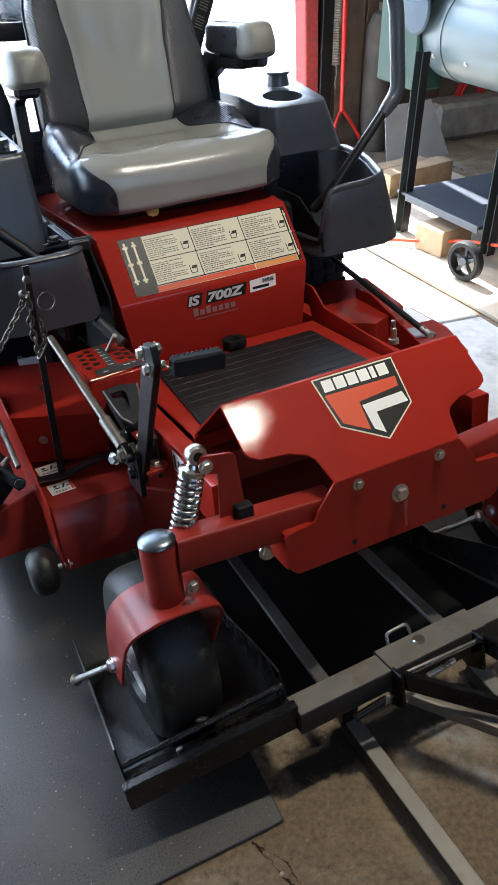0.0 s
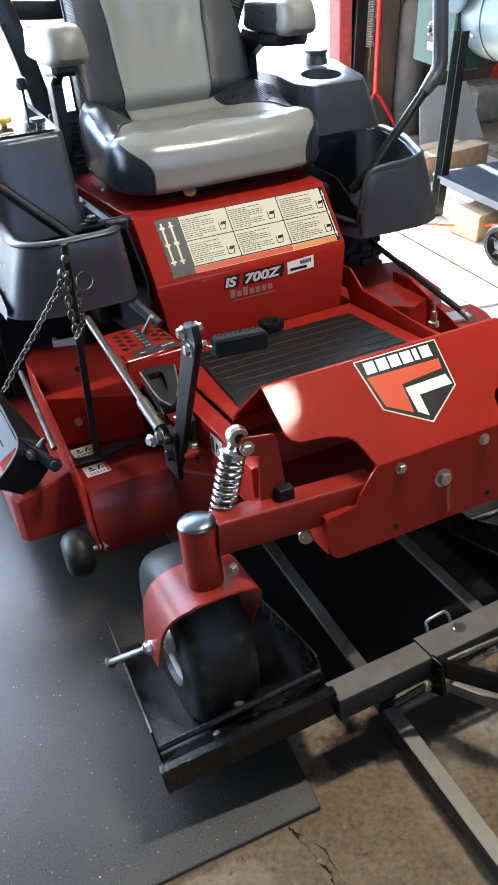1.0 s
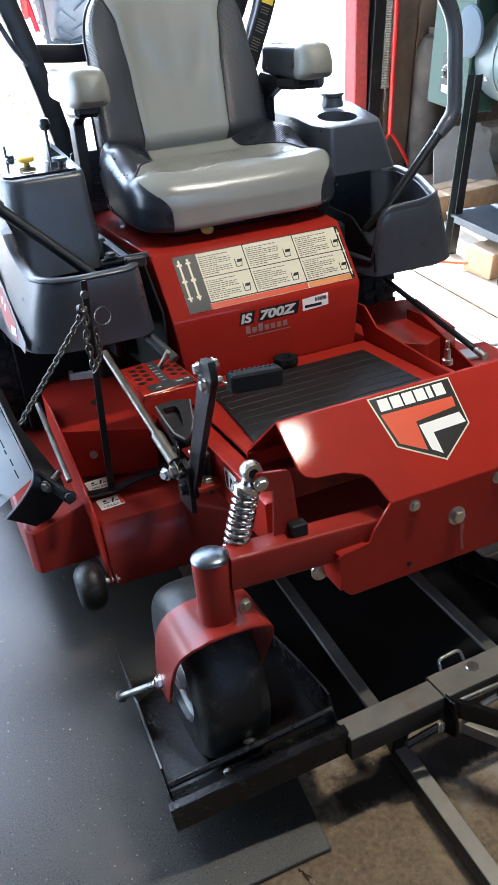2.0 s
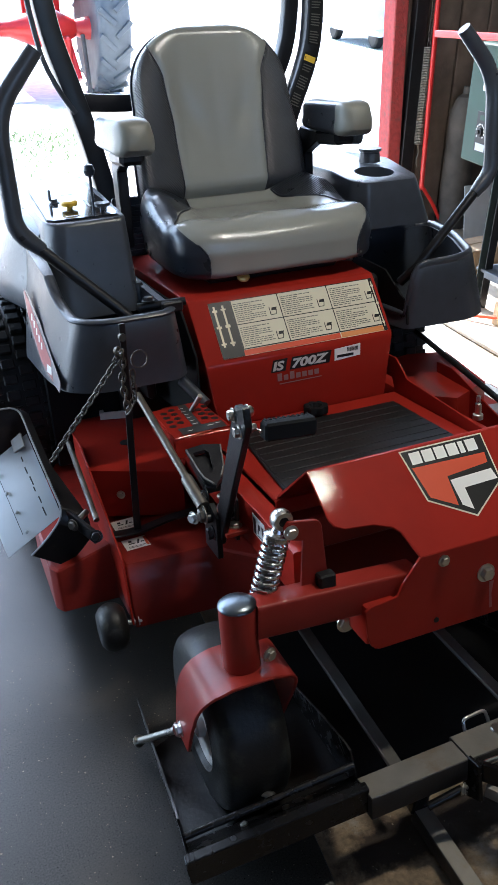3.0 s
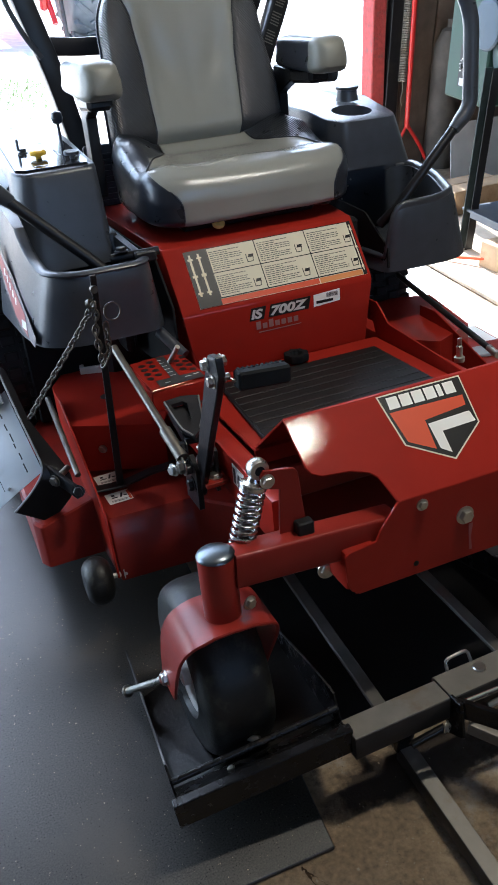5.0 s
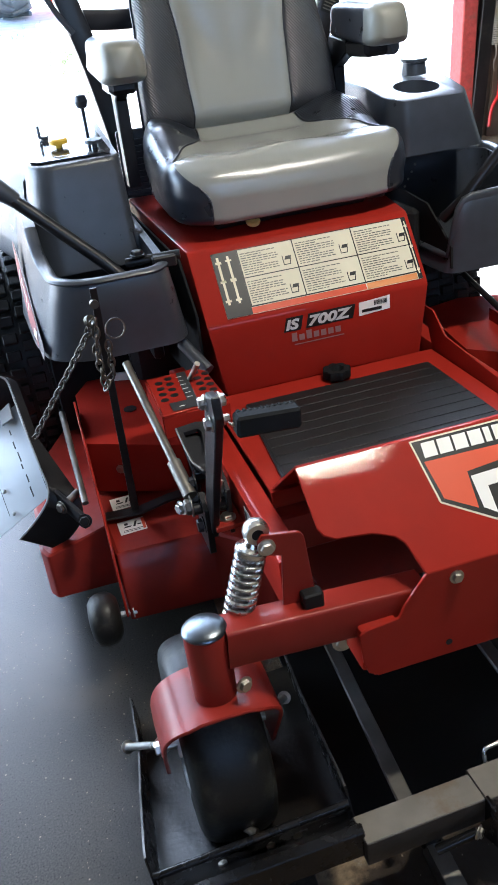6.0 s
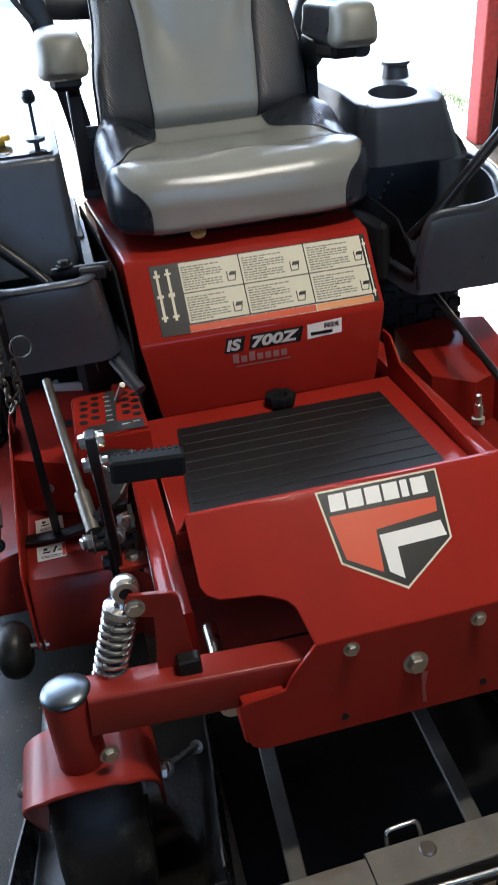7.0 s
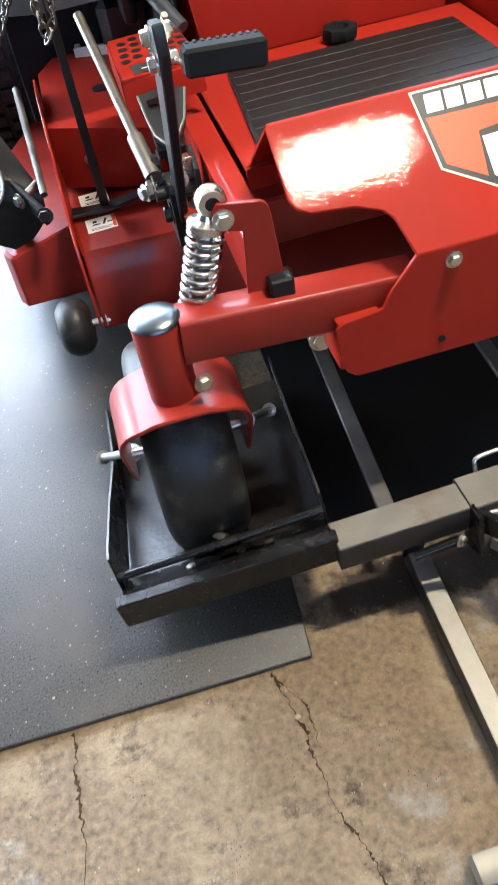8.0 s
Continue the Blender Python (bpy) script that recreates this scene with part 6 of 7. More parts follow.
# ---- the lift under the front wheels ----
def build_lift():
    lift = thing("mower_lift", "low black and bare steel mower lift with wheel trays", "lift", MOWER)
    # pale tops over dark sides carry the light from above in their colours
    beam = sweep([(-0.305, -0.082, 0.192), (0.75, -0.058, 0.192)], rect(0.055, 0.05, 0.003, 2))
    bm_ = part("beam", beam, SIDE_STEEL, lift, "square-tube cross beam with sides coloured dark for shade and grime")
    part("pale_top", sweep([(-0.304, -0.082, 0.2172), (0.75, -0.058, 0.2172)], rect(0.051, 0.0018, 0.0004, 1)), BARE_STEEL, bm_, "bare worn steel top, paler than the shaded sides")
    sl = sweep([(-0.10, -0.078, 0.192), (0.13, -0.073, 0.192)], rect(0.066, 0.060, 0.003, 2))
    s2 = part("sleeve", sl, SIDE_STEEL, lift, "wider steel sleeve with sides coloured dark for shade and grime")
    part("pale_top", sweep([(-0.099, -0.078, 0.2222), (0.129, -0.073, 0.2222)], rect(0.062, 0.0018, 0.0004, 1)), BARE_STEEL, s2, "bare worn steel top, paler than the shaded sides")
    part("button", lathe([(0.0, 0), (0.013, 0), (0.013, 0.003), (0.011, 0.005), (0, 0.005)], (-0.008, -0.068, 0.2225), (0, 0, 1), 20), ZINC, s2, "round zinc plug")
    part("handle", sweep(fillet([(-0.062, -0.045, 0.205), (-0.060, -0.03, 0.236), (-0.008, -0.028, 0.238), (-0.005, -0.044, 0.208)], 0.01, 4), 0.0035), ZINC, lift, "small bent-wire handle")
    for s in (-1, 1):
        x0, x1 = (-0.63, -0.30) if s < 0 else (0.30, 0.63)
        floor = slab([(x0, -0.10, 0.135), (x1, -0.10, 0.135), (x1, 0.40, 0.066), (x0, 0.40, 0.066)], (0, 0, 0.005))
        tilt = Matrix.Translation(((x0 + x1) / 2, -0.05, 0.19)) @ Matrix.Rotation(radians(5.6 * s), 4, "Y") @ Matrix.Rotation(radians(3.2 * s), 4, "Z") @ Matrix.Translation((-(x0 + x1) / 2, 0.082, -0.175))
        tray = part("wheel_tray", floor, TRAY_DIRT, lift, "black steel wheel tray", m=tilt)
        front = box(x0 - 0.008, x1 + 0.004, -0.118, -0.098, 0.142, 0.197, 0.002)
        part("tray_front", front, LIFT_BLACK, tray)
        part("tray_lip", slab([(x0, -0.10, 0.190), (x1, -0.10, 0.190), (x1, -0.04, 0.150), (x0, -0.04, 0.150)], (0, 0, 0.004), 0.001), LIFT_BLACK, tray)
        for k in (0.11, 0.19, 0.235):
            part("tray_bolt", lathe([(0.0075, 0), (0.0075, 0.003), (0.005, 0.0045), (0, 0.0045)], (x0 + k, -0.068, 0.173), (0, 0.5, 1), 14), BARE_STEEL, tray)
        part("tray_bar", rod((x0 + 0.004, -0.072, 0.206), (x1 - 0.004, -0.072, 0.214), 0.0065), LIFT_BLACK, tray, "round bar along the tray front")
        part("tray_pin", rod((x0 + 0.13, -0.01, 0.20), (x0 + 0.175, -0.055, 0.198), 0.007), ZINC, tray, "zinc pin")
        for x in (x0, x1):
            plate = slab([(x, -0.085, 0.150), (x, -0.062, 0.240), (x, -0.045, 0.240), (x, 0.08, 0.205), (x, 0.24, 0.150), (x, 0.365, 0.158), (x, 0.370, 0.145), (x, 0.365, 0.072)], (0.004 * (1 if x == x0 else -1), 0, 0), 0.0008)
            part("tray_side", plate, LIFT_BLACK, tray)
            edge = [(x, -0.062, 0.2405), (x, -0.045, 0.2408), (x, 0.08, 0.2058), (x, 0.24, 0.1508), (x, 0.365, 0.1588)]
            part("worn_edge", sweep([Vector(p) + Vector((0.002 * (1 if x == x0 else -1), 0, 0)) for p in edge], rect(0.0042, 0.0012, 0.0004, 1)), WORN_EDGE, tray, "worn plate edge")
        for e, x in ((-1, x0), (1, x1)):
            tie = rod((x - e * 0.070, 0.18, 0.245), (x + e * 0.000, 0.325, 0.118), 0.0075)
            way = Vector((e * 0.070, 0.145, -0.127))
            hex_bolt(Vector((x - e * 0.070, 0.18, 0.245)) + way * 0.05, -way, 0.012, 0.010, True, tie)
            hex_bolt(Vector((x - e * 0.004, 0.316, 0.126)), way, 0.010, 0.010, True, tie)
            part("tie_bolt", tie, ZINC, lift, "long zinc bolt between tray and fork")
    # two rails that run back under the mower, and the base frame on the floor
    part("rail", sweep([(-0.20, -0.04, 0.165), (-0.14, 0.95, 0.17)], rect(0.028, 0.010, 0.002, 1)), RAIL_STEEL, lift, "flat steel rail running back")
    part("rail", sweep([(0.10, -0.03, 0.165), (0.14, 0.95, 0.17)], rect(0.028, 0.010, 0.002, 1)), RAIL_STEEL, lift, "flat steel rail running back")
    level = MOWER.inverted()
    for s in (-1, 1):
        bt = part("base_tube", sweep([(s * 0.160, -0.03, 0.033), (s * 0.158, -0.455, 0.033)], rect(0.036, 0.036, 0.003, 2)), SIDE_STEEL, lift, "steel base tube on the floor with sides coloured dark for shade and grime", m=level)
        part("pale_top", sweep([(s * 0.160, -0.029, 0.0512), (s * 0.158, -0.454, 0.0512)], rect(0.032, 0.0018, 0.0004, 1)), BARE_STEEL, bt, "bare worn steel top, paler than the shaded sides")
        part("riser", sweep([(s * 0.165, -0.02, 0.045), (s * 0.165, -0.03, 0.17)], rect(0.036, 0.030, 0.003, 1), up=(0, 1, 0)), LIFT_BLACK, lift, m=level)
    part("base_cross", sweep([(-0.268, -0.497, 0.033), (0.268, -0.497, 0.033)], rect(0.042, 0.036, 0.003, 2)), BARE_STEEL, lift, "bare steel cross tube on the floor", m=level)
    part("hinge_pin", rod((-0.19, -0.112, 0.150), (-0.122, -0.118, 0.168), 0.008), LIFT_BLACK, lift, "black hinge tube")
    part("hinge_bolt", hex_bolt((-0.120, -0.121, 0.170), (0.6, -0.8, 0), 0.009, 0.007), ZINC, lift)
    for x in (-0.100, 0.095):
        part("hinge_ear", slab([(x, -0.09, 0.222), (x, -0.135, 0.226), (x, -0.145, 0.15), (x, -0.09, 0.12)], (0.008, 0, 0), 0.002), LIFT_BLACK, lift, "black hinge ear")
    for a, b2 in (((-0.095, -0.115, 0.205), (0.10, -0.31, 0.160)), ((0.105, -0.115, 0.205), (0.20, -0.35, 0.16))):
        part("jack_arm", sweep([a, b2], rect(0.012, 0.042, 0.002, 1)), LIFT_BLACK, lift, "black jack arm")
    part("jack_rod", rod((-0.085, -0.12, 0.213), (0.095, -0.12, 0.209), 0.0062), CHROME, lift, "chrome rod")
    part("jack_pin", rod((-0.026, -0.12, 0.178), (0.041, -0.12, 0.185), 0.0065), ZINC, lift, "short zinc pin")
    part("jack_body", sweep([(-0.058, -0.112, 0.138), (0.13, -0.40, 0.115)], rect(0.028, 0.026, 0.003, 2)), BARE_STEEL, lift, "square-tube jack body")


build_lift()


# ---- things on the floor ----
tagged(part("floor_mat", slab([(-3.2, -0.138, 0.0), (-0.376, -0.138, 0.0), (-0.364, 0.03, 0.0), (-0.36, 0.9, 0.0), (-0.36, 3.3, 0.0), (-3.2, 3.3, 0.0)], (0, 0, 0.010), 0.002), FLOOR_MAT, None), "dark grey rubber mat on the barn floor", "mat")
# added sheet, its black stands in for the shade under the mower
tagged(part("dark_underlay", slab([(-0.27, 0.06, 0.0), (1.05, 0.10, 0.0), (1.05, 1.5, 0.0), (-0.27, 1.5, 0.0)], (0, 0, 0.006), 0.001), MATTE_BLACK, None), "flat black sheet added to darken the floor under the mower", "sheet")


# ---- the heater on its cart ----
def build_heater():
    cart = thing("torpedo_heater", "green and grey torpedo heater on a wheeled cart", "heater")
    ax0, ax1 = Vector((1.925, 2.37, 0.905)), Vector((1.925, 1.30, 0.905))
    d = (ax1 - ax0).normalized()
    L = (ax1 - ax0).length
    shell = lathe([(0.18, 0), (0.203, 0.0), (0.205, 0.01), (0.205, L - 0.01), (0.200, L), (0.19, L), (0.19, 0.02), (0.18, 0.02)], ax0, d, 40)
    sh = part("barrel", shell, BARREL_PAINT, cart, "grey-blue painted steel barrel")
    part("barrel_band", lathe([(0.205, 0.0), (0.209, 0.0), (0.209, 0.02), (0.205, 0.02)], ax0 + d * 0.12, d, 40, None, True), BARREL_PAINT, sh)
    for k in (0.08, 0.3, 0.62):
        part("barrel_screw", hex_bolt(ax0 + d * k + Vector((-0.186, 0, -0.088)), (-0.9, 0, -0.43), 0.008, 0.005), ZINC, sh)
    # control cabinet
    m = pose(1.735, 2.53, 0, 0, 0, -5)
    cab = part("control_box", box(-0.02, 0.14, -0.17, 0.17, 0.66, 1.19, 0.008), GREEN_PAINT, cart, "dark green control cabinet", m=m)
    part("control_panel", box(-0.024, -0.0205, -0.055, 0.055, 0.72, 0.90, 0.001), LABEL_BLACK, cab, "black control plate")
    dial = lathe([(0.024, 0), (0.022, 0.008), (0.012, 0.010), (0.010, 0.018), (0, 0.018)], (-0.024, 0.015, 0.81), (-1, 0, 0), 20)
    part("dial", dial, LABEL_BLACK, cab, "black thermostat dial")
    ticks = bmesh.new()
    for k in range(11):
        a = radians(-130 + 26 * k)
        box(-0.0252, -0.0244, 0.015 + 0.034 * math.sin(a) - 0.003, 0.015 + 0.034 * math.sin(a) + 0.003, 0.81 + 0.034 * math.cos(a) - 0.003, 0.81 + 0.034 * math.cos(a) + 0.003, 0, ticks)
    part("dial_mark", ticks, LABEL_WHITE, cab)
    part("plate_label", box(-0.0252, -0.0242, -0.04, 0.04, 0.725, 0.758, 0), GREY_PAINT, cab)
    part("display", box(-0.0252, -0.0242, -0.028, 0.028, 0.862, 0.885, 0), GREEN_PAINT, cab)
    disc = lathe([(0.0, 0), (0.105, 0), (0.108, 0.004), (0.10, 0.012), (0, 0.02)], (-0.02, -0.14, 1.00), (-1, 0, 0), 32)
    part("round_badge", disc, material("badge_blue", (0.035, 0.055, 0.075), 0.55, spec=0.3), cab, "round dark glossy badge")
    part("paint_chip", box(-0.0215, -0.0204, -0.01, 0.045, 0.99, 1.09, 0.0005), LABEL_WHITE, cab, "torn white sticker")
    # red handle bar along the top
    part("handle_bar", sweep([(1.70, 2.97, 1.205), (1.68, 2.05, 1.235)], rect(0.04, 0.032, 0.006, 2)), RED_PLASTIC, cart, "red square handle bar")
    # frame: legs, shelf, wheels
    for x, y in ((1.675, 1.72), (1.655, 2.31), (2.27, 1.72), (2.27, 2.31)):
        z0 = 0.10 if y < 2 else 0.022
        inward = 0.02 if x < 1.9 else -0.02
        part("leg", sweep([(x, y, z0), (x + inward, y, 0.84)], rect(0.006, 0.045, 0.001, 1), up=(1, 0, 0)), LEG_PAINT, cart, "dark green angle-steel leg")
        part("leg_flange", slab([(x, y - 0.028, z0), (x + 0.042, y - 0.028, z0), (x + inward + 0.042, y - 0.028, 0.84), (x + inward, y - 0.028, 0.84)], (0, 0.005, 0)), BLACK_STEEL, cart)
    part("shelf", box(1.652, 2.33, 1.745, 2.345, 0.205, 0.22, 0.003), SLATE_PAINT, cart, "dark slate-blue steel shelf")
    part("shelf_edge", box(1.645, 1.6515, 1.745, 2.27, 0.188, 0.223, 0.002), SLATE_PAINT, cart)
    for x, y in ((1.545, 1.68), (2.32, 1.68)):
        w = lathe([(0.064, -0.022), (0.080, -0.022), (0.087, -0.014), (0.087, 0.014), (0.080, 0.022), (0.064, 0.022)], (x, y, 0.109), (1, 0.18, 0), 30, None, True)
        wheel = part("wheel", w, RUBBER, cart, "black spoked cart wheel")
        sp = lathe([(0.0, -0.02), (0.018, -0.02), (0.018, 0.02), (0.0, 0.02)], (x, y, 0.109), (1, 0.18, 0), 16)
        for k in range(5):
            a = math.tau * k / 5 + 0.3
            rod((x, y, 0.109), (x - 0.18 * 0.06 * math.cos(a), y + 0.066 * math.cos(a), 0.109 + 0.066 * math.sin(a)), 0.008, sp, 6)
        part("spokes", sp, BLACK_PLASTIC, wheel)


build_heater()


# ---- along the wall by the door ----
def plank(name, centre, size, turn, label, mat=WOOD):
    m = pose(*centre, 0, 0, turn)
    a, b, c = size
    ob = part(name, box(-a / 2, a / 2, -b / 2, b / 2, -c / 2, c / 2, 0.004), mat, None, m=m)
    return tagged(ob, label, "plank")


boards = thing("floor_boards", "pale weathered plywood sheets on the floor under the heater", "boards")
for k, (x, y, w, l, t) in enumerate(((1.985, 1.85, 1.15, 2.7, 1),)):
    part("sheet", box(-w / 2, w / 2, -l / 2, l / 2, 0, 0.018, 0.002), PLYWOOD, boards, m=pose(x, y, 0.004, 0, 0, t))
slabs = thing("concrete_apron", "pale broken concrete slabs beside the plywood", "slabs")
for pts in ([(0.55, 0.4), (1.36, 0.35), (1.385, 1.375), (0.75, 1.44), (0.5, 1.3)], [(0.76, 1.452), (1.385, 1.387), (1.385, 2.22), (0.92, 2.26), (0.46, 2.28), (0.45, 1.45)], [(0.92, 2.272), (1.385, 2.232), (1.31, 3.75), (0.5, 3.75), (0.45, 2.292)]):
    part("slab", slab([(x, y, 0.0) for x, y in pts], (0, 0, 0.012), 0.004), PALE_CONCRETE, slabs)
plank("wood_block", (1.70, 2.02, 0.082), (0.20, 0.17, 0.12), 8, "short rough timber block under the heater shelf")
plank("timber_beam", (2.14, 2.83, 0.075), (0.50, 0.11, 0.15), 9, "pale sawn timber lying by the wall")
plank("timber_beam", (2.08, 2.955, 0.07), (0.46, 0.10, 0.14), 9, "pale sawn timber lying by the wall")
tagged(part("metal_sheet", slab([(2.33, 3.36, 0.0), (2.82, 3.36, 0.0), (2.70, 3.45, 0.33), (2.345, 3.45, 0.32)], (0, 0.004, 0), 0.001), GALVANISED, None), "grey sheet-metal panel leaning against the wall", "panel")
tagged(part("foundation_wall", box(2.9, 4.2, DOOR_Y - 0.25, DOOR_Y, 0, 0.24, 0.03), STONE, None), "rough stone foundation ledge along the wall", "ledge")


def build_pitchfork():
    fork = thing("pitchfork", "red long-handled fork leaning beside the door", "fork")
    top, low = Vector((2.19, 3.76, 1.9)), Vector((2.225, 3.74, 0.25))
    part("handle", rod(top, low, 0.016), RED_PLASTIC, fork, "red painted handle")
    head = sweep(fillet([low + Vector((0, 0, 0.02)), low + Vector((-0.05, -0.01, -0.06)), low + Vector((-0.06, -0.02, -0.16))], 0.03), 0.010)
    part("tine", head, RED_PLASTIC, fork)
    part("tine", sweep(fillet([low + Vector((0, 0, 0.02)), low + Vector((0.09, -0.02, -0.10)), low + Vector((0.17, -0.03, -0.235))], 0.05), 0.012), RED_PLASTIC, fork)


build_pitchfork()


def build_spring():
    sp = thing("door_spring", "long grey coil spring hung on a chain by the door", "spring")
    pts = []
    turns = 62
    for i in range(turns * 10 + 1):
        a = math.tau * i / 10
        pts.append((2.19 + 0.026 * math.cos(a), 3.78 + 0.026 * math.sin(a), 0.52 + 0.56 * i / (turns * 10)))
    part("coil", sweep(pts, [(0.0042 * math.cos(q), 0.0042 * math.sin(q)) for q in [math.tau * i / 5 for i in range(5)]]), BARE_STEEL, sp, "grey wire coil")
    chain([(2.19, 3.78, 1.08), (2.195, 3.78, 1.50)], sp, 0.004, 0.04)
    part("hook", sweep(fillet([(2.19, 3.78, 0.52), (2.20, 3.78, 0.47), (2.185, 3.78, 0.42), (2.20, 3.78, 0.38)], 0.02), 0.004), BARE_STEEL, sp)


build_spring()
plank("door_jamb", (2.13, DOOR_Y - 0.03, DOOR_TOP / 2), (0.085, 0.06, DOOR_TOP), 0, "black painted door jamb board", BLACK_STEEL)
for k in range(9):
    x = 2.32 + 0.21 * k
    tagged(part("wall_board", box(-0.098, 0.098, -0.012, 0.012, 0.0, CEILING - 0.02, 0.003), DARK_WOOD, None, m=pose(x, DOOR_Y - 0.014, 0, 0, 0, 0)), "dark rough vertical barn board", "board", "boards of the barn wall")
coil_path = [(3.31 + (0.085 + 0.008 * (k % 5)) * math.cos(k * 0.5), 3.765 + 0.0009 * k, 0.25 + (0.085 + 0.008 * (k % 5)) * math.sin(k * 0.5)) for k in range(64)]
tagged(part("cable_coil", sweep(coil_path, 0.009), RED_PLASTIC, None), "coil of red cable hung low on the wall", "cable")
hose = sweep(fillet([(3.14, 3.805, 0.55), (3.05, 3.805, 0.44), (3.16, 3.805, 0.34), (3.36, 3.805, 0.37), (3.42, 3.805, 0.52), (3.28, 3.805, 0.60), (3.14, 3.805, 0.55)], 0.1, 6), 0.016)
tagged(part("hose", hose, BARE_STEEL, None), "coiled grey hose hanging on the wall", "hose")
jug = lathe([(0.0, 0), (0.09, 0), (0.095, 0.02), (0.095, 0.72), (0.06, 0.80), (0.03, 0.82), (0.03, 0.86), (0, 0.86)], (2.46, 3.70, 0.0), (0, 0, 1), 24)
tagged(part("canister", jug, RUSTY, None), "dull grey metal canister standing by the wall", "canister")
cord = sweep(fillet([(1.42, 2.30, 0.03), (1.62, 2.05, 0.06), (1.70, 1.80, 0.13), (1.68, 1.45, 0.20), (1.80, 1.2, 0.24)], 0.2, 6), 0.008)
tagged(part("orange_cord", cord, LABEL_ORANGE, None), "orange extension cord looped over the cart", "cord")


# ---- the yard outside ----
def build_tractor():
    tr = thing("tractor", "old red tractor parked in the yard", "tractor")

    def wheel(c, R0, w, lugs, dish):
        prof = []
        for k in range(13):
            a = math.pi * k / 12
            prof.append((R0 * 0.80 + R0 * 0.17 * math.sin(a) ** 0.5, -w * math.copysign(abs(math.cos(a)) ** 0.6, math.cos(a))))
        ty = lathe([(R0 * 0.66, -w * 0.8)] + prof + [(R0 * 0.66, w * 0.8)], c, (1, 0, 0), 48)
        t = part("tyre", ty, TYRE_BLUE, tr, "dusty grey lugged tractor tyre", 40)
        bar = block("tread_lug", (w * 1.25, R0 * 0.075, R0 * 0.075), 0.006, TYRE_BLUE)
        for k in range(lugs):
            for e in (-1, 1):
                a = math.tau * (k + 0.25 * e) / lugs
                lug = new("tread_lug", bar)
                lug.parent = t
                lug.matrix_basis = Matrix.Translation(c) @ Matrix.Rotation(a, 4, "X") @ Matrix.Translation((e * w * 0.48, 0, R0 * 0.965)) @ Matrix.Rotation(radians(e * 42), 4, "Z")
        part("rim", lathe([(0.0, -0.02), (R0 * 0.2, -0.02), (R0 * 0.45, 0.03), (R0 * 0.62, -0.05), (R0 * 0.67, -w * 0.7), (R0 * 0.67, w * 0.7), (R0 * 0.6, 0.05), (0, 0.06)], c, (1, 0, 0), 32), RED_PLASTIC, t, "red wheel disc")

    wheel((1.90, 11.0, 0.80), 0.80, 0.21, 17, 0.1)
    wheel((-0.10, 11.0, 0.80), 0.80, 0.22, 17, 0.1)
    part("axle_housing", lathe([(0.0, 0), (0.07, 0), (0.10, 0.6), (0.22, 0.95), (0.22, 1.2), (0.10, 1.45), (0.16, 1.72), (0, 1.74)], (0.10, 11.0, 0.78), (1, 0, 0), 20), RED_PLASTIC, tr)
    part("hood", box(0.95, 1.45, 11.3, 13.6, 0.8, 1.55, 0.08, None, 3), RED_PLASTIC, tr, "red hood")
    part("drawbar_frame", box(1.32, 1.42, 10.6, 11.0, 0.36, 0.70, 0.03), RED_PLASTIC, tr)
    part("lift_arm", rod((1.40, 10.8, 0.70), (1.46, 10.5, 0.22), 0.035), RED_PLASTIC, tr)
    part("lift_arm", rod((1.62, 10.9, 0.7), (1.58, 10.5, 0.05), 0.030), BARE_STEEL, tr)
    part("seat", box(1.0, 1.4, 10.8, 11.15, 1.25, 1.35, 0.04, None, 2), BLACK_PLASTIC, tr)


build_tractor()


def build_implement():
    im = thing("red_drum", "red steel drum implement lying in the yard", "implement")
    part("drum", lathe([(0.0, 0), (0.28, 0), (0.30, 0.02), (0.30, 1.28), (0.28, 1.3), (0, 1.3)], (-0.75, 11.6, 0.95), (1, 0, 0), 32), RED_PLASTIC, im, "red steel drum")
    part("frame", box(-0.6, 0.55, 11.5, 11.8, 0.5, 0.66, 0.02), RED_PLASTIC, im)
    for x in (-0.5, 0.45):
        part("stand", box(x - 0.04, x + 0.04, 11.55, 11.75, 0, 0.66, 0.01), RED_PLASTIC, im)


build_implement()


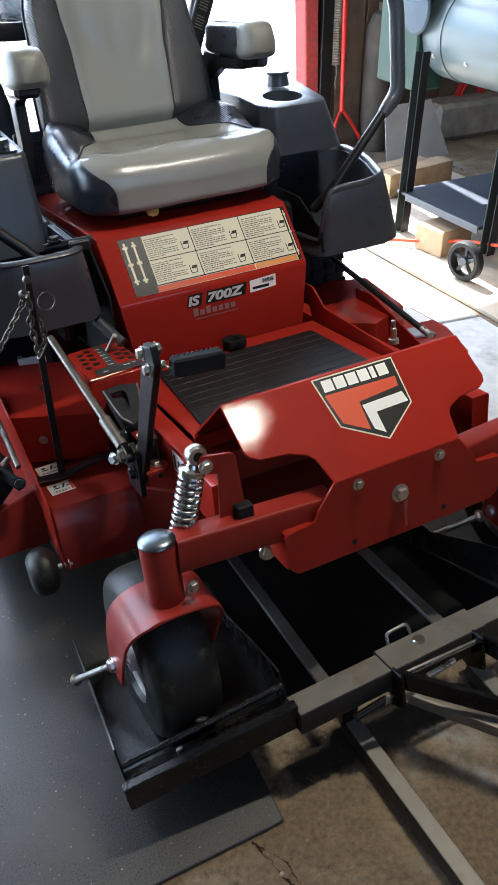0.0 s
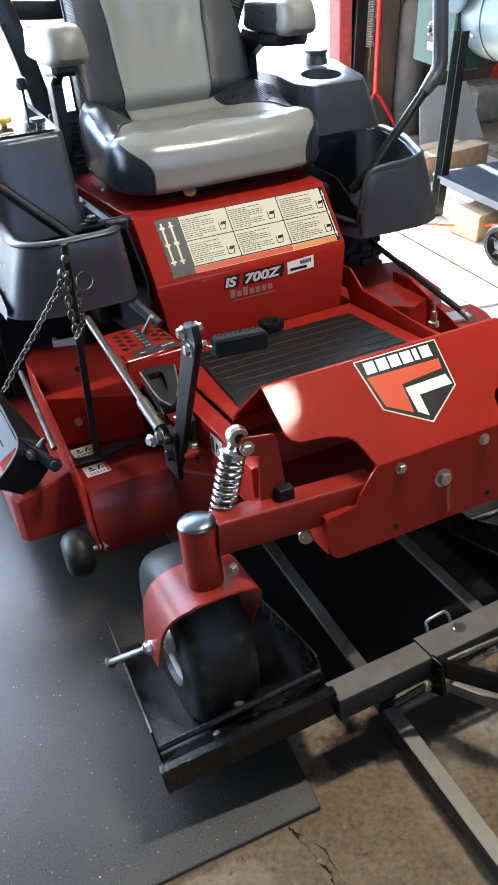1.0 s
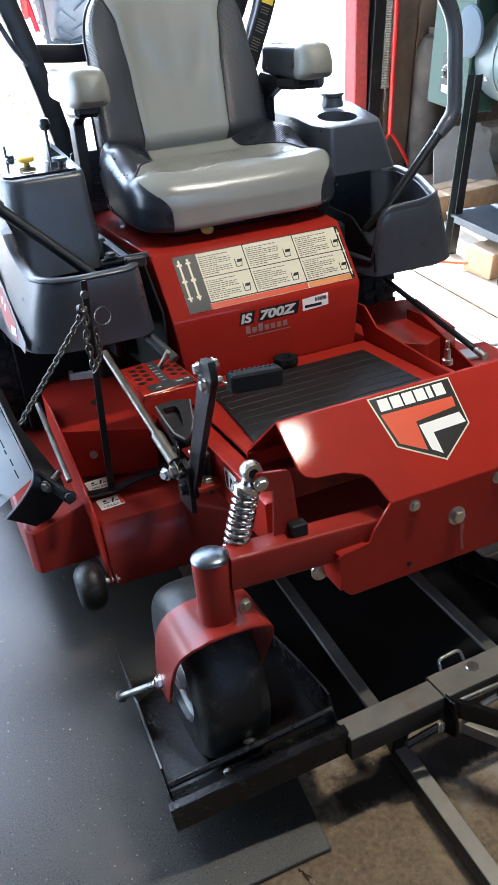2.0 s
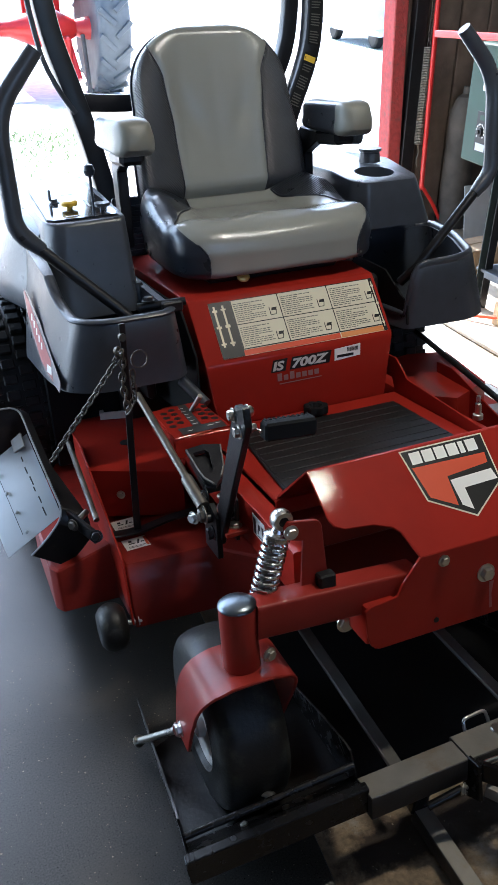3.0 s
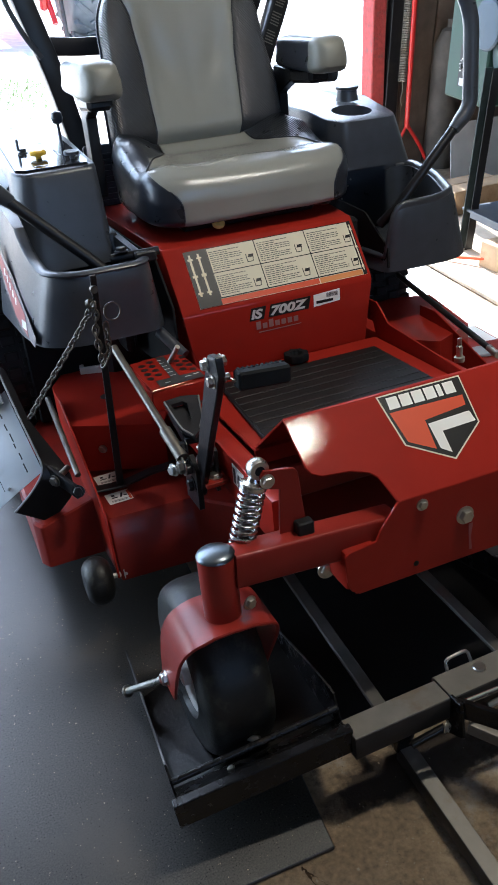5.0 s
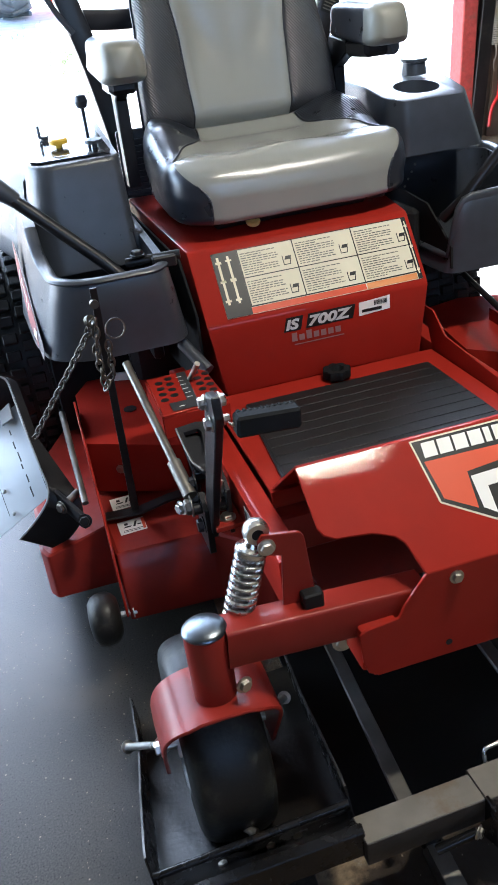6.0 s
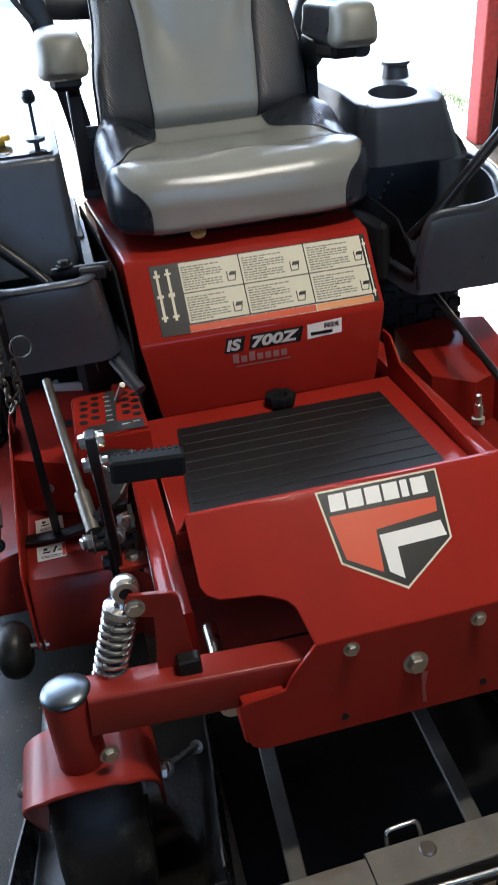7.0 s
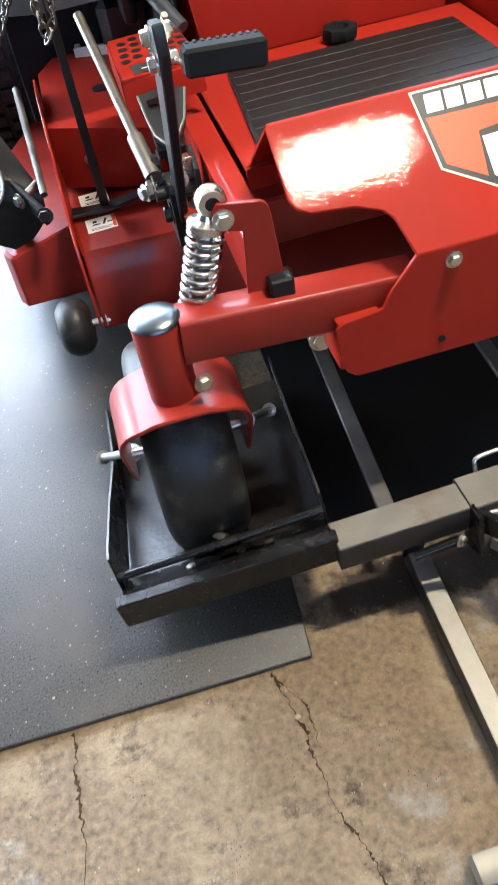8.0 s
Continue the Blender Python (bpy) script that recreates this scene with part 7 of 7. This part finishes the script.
def build_car():
    car = thing("parked_car", "pale blue car parked across the yard", "car", pose(10.21, 17.91, -0.012, 0, 0, 80.5))
    body = bmesh.new()
    side = [(0.24, 0.78), (0.34, 0.84), (0.52, 0.87), (0.70, 0.86), (0.84, 0.80), (0.96, 0.74)]
    rings = []
    for x, k, rise in ((-2.2, 0.72, 0.12), (-2.12, 0.86, 0.05), (-1.8, 0.96, 0.0), (-0.8, 1.0, 0.0), (0.8, 1.0, 0.0), (1.8, 0.96, 0.0), (2.12, 0.86, 0.05), (2.2, 0.72, 0.12)):
        half = [(x, k * w, z + rise * (1 if z < 0.5 else -1)) for z, w in side]
        rings.append(half + [(px, -py, pz) for px, py, pz in half[::-1]])
    loft(rings, body)
    part("body", body, CAR_BLUE, car, "pale blue car body")
    part("cabin", slab([(-1.3, -0.66, 0.95), (-0.75, -0.62, 1.42), (0.6, -0.62, 1.42), (1.25, -0.66, 0.95)], (0, 1.28, 0), 0.06, None, 2), GLASS_DARK, car, "dark glazed cabin")
    # the highlight band on the body's side, made as white strips
    for e in (-1, 1):
        part("sill_highlight", box(-1.95, 1.95, min(e * 0.83, e * 0.865), max(e * 0.83, e * 0.865), 0.335, 0.375, 0.008), LABEL_WHITE, car, "white strip for the highlight along the sill")
    for x in (-1.4, 1.4):
        for y in (-0.66, 0.66):
            part("wheel", lathe([(0.0, -0.1), (0.28, -0.1), (0.32, -0.07), (0.32, 0.07), (0.28, 0.1), (0, 0.1)], (x, y, 0.32), (0, 1, 0), 28), RUBBER, car, "black car wheel")


build_car()


def build_grass():
    rnd = random.Random(11)
    verts, faces = [], []
    for _ in range(9000):
        pick = rnd.random()
        if pick < 0.70:
            x, y = rnd.gauss(0.4, 0.55), rnd.gauss(7.6, 0.8)
        elif pick < 0.93:
            k = rnd.uniform(-3.0, 3.0)
            x, y = 9.15 + 0.165 * k + rnd.gauss(0, 0.22), 17.9 + 0.986 * k
        else:
            x, y = rnd.gauss(2.36, 0.10), rnd.gauss(4.8, 0.22)
        if y < 4.3:
            continue
        h, a, lean = rnd.uniform(0.008, 0.030), rnd.uniform(0, math.tau), rnd.uniform(-0.03, 0.03)
        w = rnd.uniform(0.002, 0.005)
        i = len(verts)
        verts += [(x - w * math.cos(a), y - w * math.sin(a), -0.012), (x + w * math.cos(a), y + w * math.sin(a), -0.012), (x + lean, y + lean, h)]
        faces.append((i, i + 1, i + 2))
    me = bpy.data.meshes.new("grass")
    me.from_pydata(verts, [], faces)
    me.materials.append(GRASS)
    tagged(new("grass", me), "sparse short green grass in the gravel", "grass", kind="stuff")


build_grass()


# ---- cracks, chips and stains in the barn floor ----
def build_cracks():
    rnd = random.Random(5)

    def ribbon(points, width):
        pts, drift = [], 0.0
        for (ax, ay), (bx, by) in zip(points, points[1:]):
            for k in range(26):
                t = k / 26
                drift = 0.8 * drift + rnd.gauss(0, 0.0011)
                pts.append((ax + (bx - ax) * t + drift + rnd.gauss(0, 0.0007), ay + (by - ay) * t + rnd.gauss(0, 0.0008)))
        b = bmesh.new()
        last = None
        for i, (x, y) in enumerate(pts):
            swell = 0.5 + 0.5 * math.sin(i * 0.23 + 2.0 * math.sin(i * 0.071))
            w = width * (0.10 + 0.85 * swell * rnd.random() ** 1.3)
            dx, dy = (pts[min(i + 1, len(pts) - 1)][0] - pts[max(i - 1, 0)][0], pts[min(i + 1, len(pts) - 1)][1] - pts[max(i - 1, 0)][1])
            n = math.hypot(dx, dy) or 1
            px, py = -dy / n * w, dx / n * w
            now = [b.verts.new((x + px, y + py, 0.0012)), b.verts.new((x - px, y - py, 0.0012))]
            if last:
                b.faces.new((last[0], last[1], now[1], now[0]))
            last = now
        return b

    for pts, w in (([(-0.444, -0.143), (-0.425, -0.249), (-0.416, -0.352), (-0.395, -0.412), (-0.383, -0.467), (-0.34, -0.7), (-0.36, -1.1)], 0.0042), ([(-0.445, -0.15), (-0.405, -0.21), (-0.41, -0.28)], 0.0025), ([(-0.766, -0.144), (-0.769, -0.23), (-0.773, -0.308), (-0.80, -0.5), (-0.78, -0.9)], 0.0052)):
        tagged(part("floor_crack", ribbon(pts, w), CRACK_DIRT, None), "jagged crack in the concrete filled with dark dirt", "crack", "cracks in the floor", "structure")
    verts, faces = [], []
    for _ in range(700):
        x, y = rnd.uniform(-1.1, 0.7), rnd.uniform(-1.0, 0.05)
        if x < -0.37 and y > -0.145:
            continue
        r, a = abs(rnd.gauss(0.0008, 0.0012)) + 0.0006, rnd.uniform(0, math.tau)
        k = rnd.uniform(0.3, 1.0)
        i = len(verts)
        for q in range(4):
            c, sn = math.cos(a + q * math.pi / 2), math.sin(a + q * math.pi / 2)
            verts.append((x + r * c * (1 if q % 2 else k), y + r * sn * (1 if q % 2 else k), 0.0005))
        verts.append((x, y, r * 0.7))
        faces += [(i + q, i + (q + 1) % 4, i + 4) for q in range(4)]
    me = bpy.data.meshes.new("chips")
    me.from_pydata(verts, [], faces)
    me.materials.append(CRUMBS)
    tagged(new("floor_chips", me), "pale grit and chips scattered on the concrete", "grit", kind="stuff")
    verts, faces = [], []
    for _ in range(3800):
        x, y = rnd.uniform(-1.5, -0.38), rnd.uniform(-0.13, 2.2)
        r, a = abs(rnd.gauss(0.0004, 0.0006)) + 0.0004, rnd.uniform(0, math.tau)
        i = len(verts)
        for q in range(4):
            verts.append((x + r * math.cos(a + q * math.pi / 2), y + r * math.sin(a + q * math.pi / 2), 0.0103))
        verts.append((x, y, 0.0105 + r * 0.7))
        faces += [(i + q, i + (q + 1) % 4, i + 4) for q in range(4)]
    me = bpy.data.meshes.new("mat_grit")
    me.from_pydata(verts, [], faces)
    me.materials.append(CRUMBS)
    tagged(new("mat_grit", me), "pale grit scattered on the rubber mat", "grit", kind="stuff")
    for x, y, r, l in ((-0.31, -0.27, 0.0035, 1.2), (-0.427, -0.222, 0.005, 1.1)):
        b = bmesh.new()
        bmesh.ops.create_icosphere(b, subdivisions=2, radius=r, matrix=Matrix.Translation((x, y, 0.002)) @ Matrix.Diagonal((l, 1, 0.5, 1)))
        tagged(part("pebble", b, CRUMBS, None), "small pale pebble on the concrete", "pebble")


build_cracks()
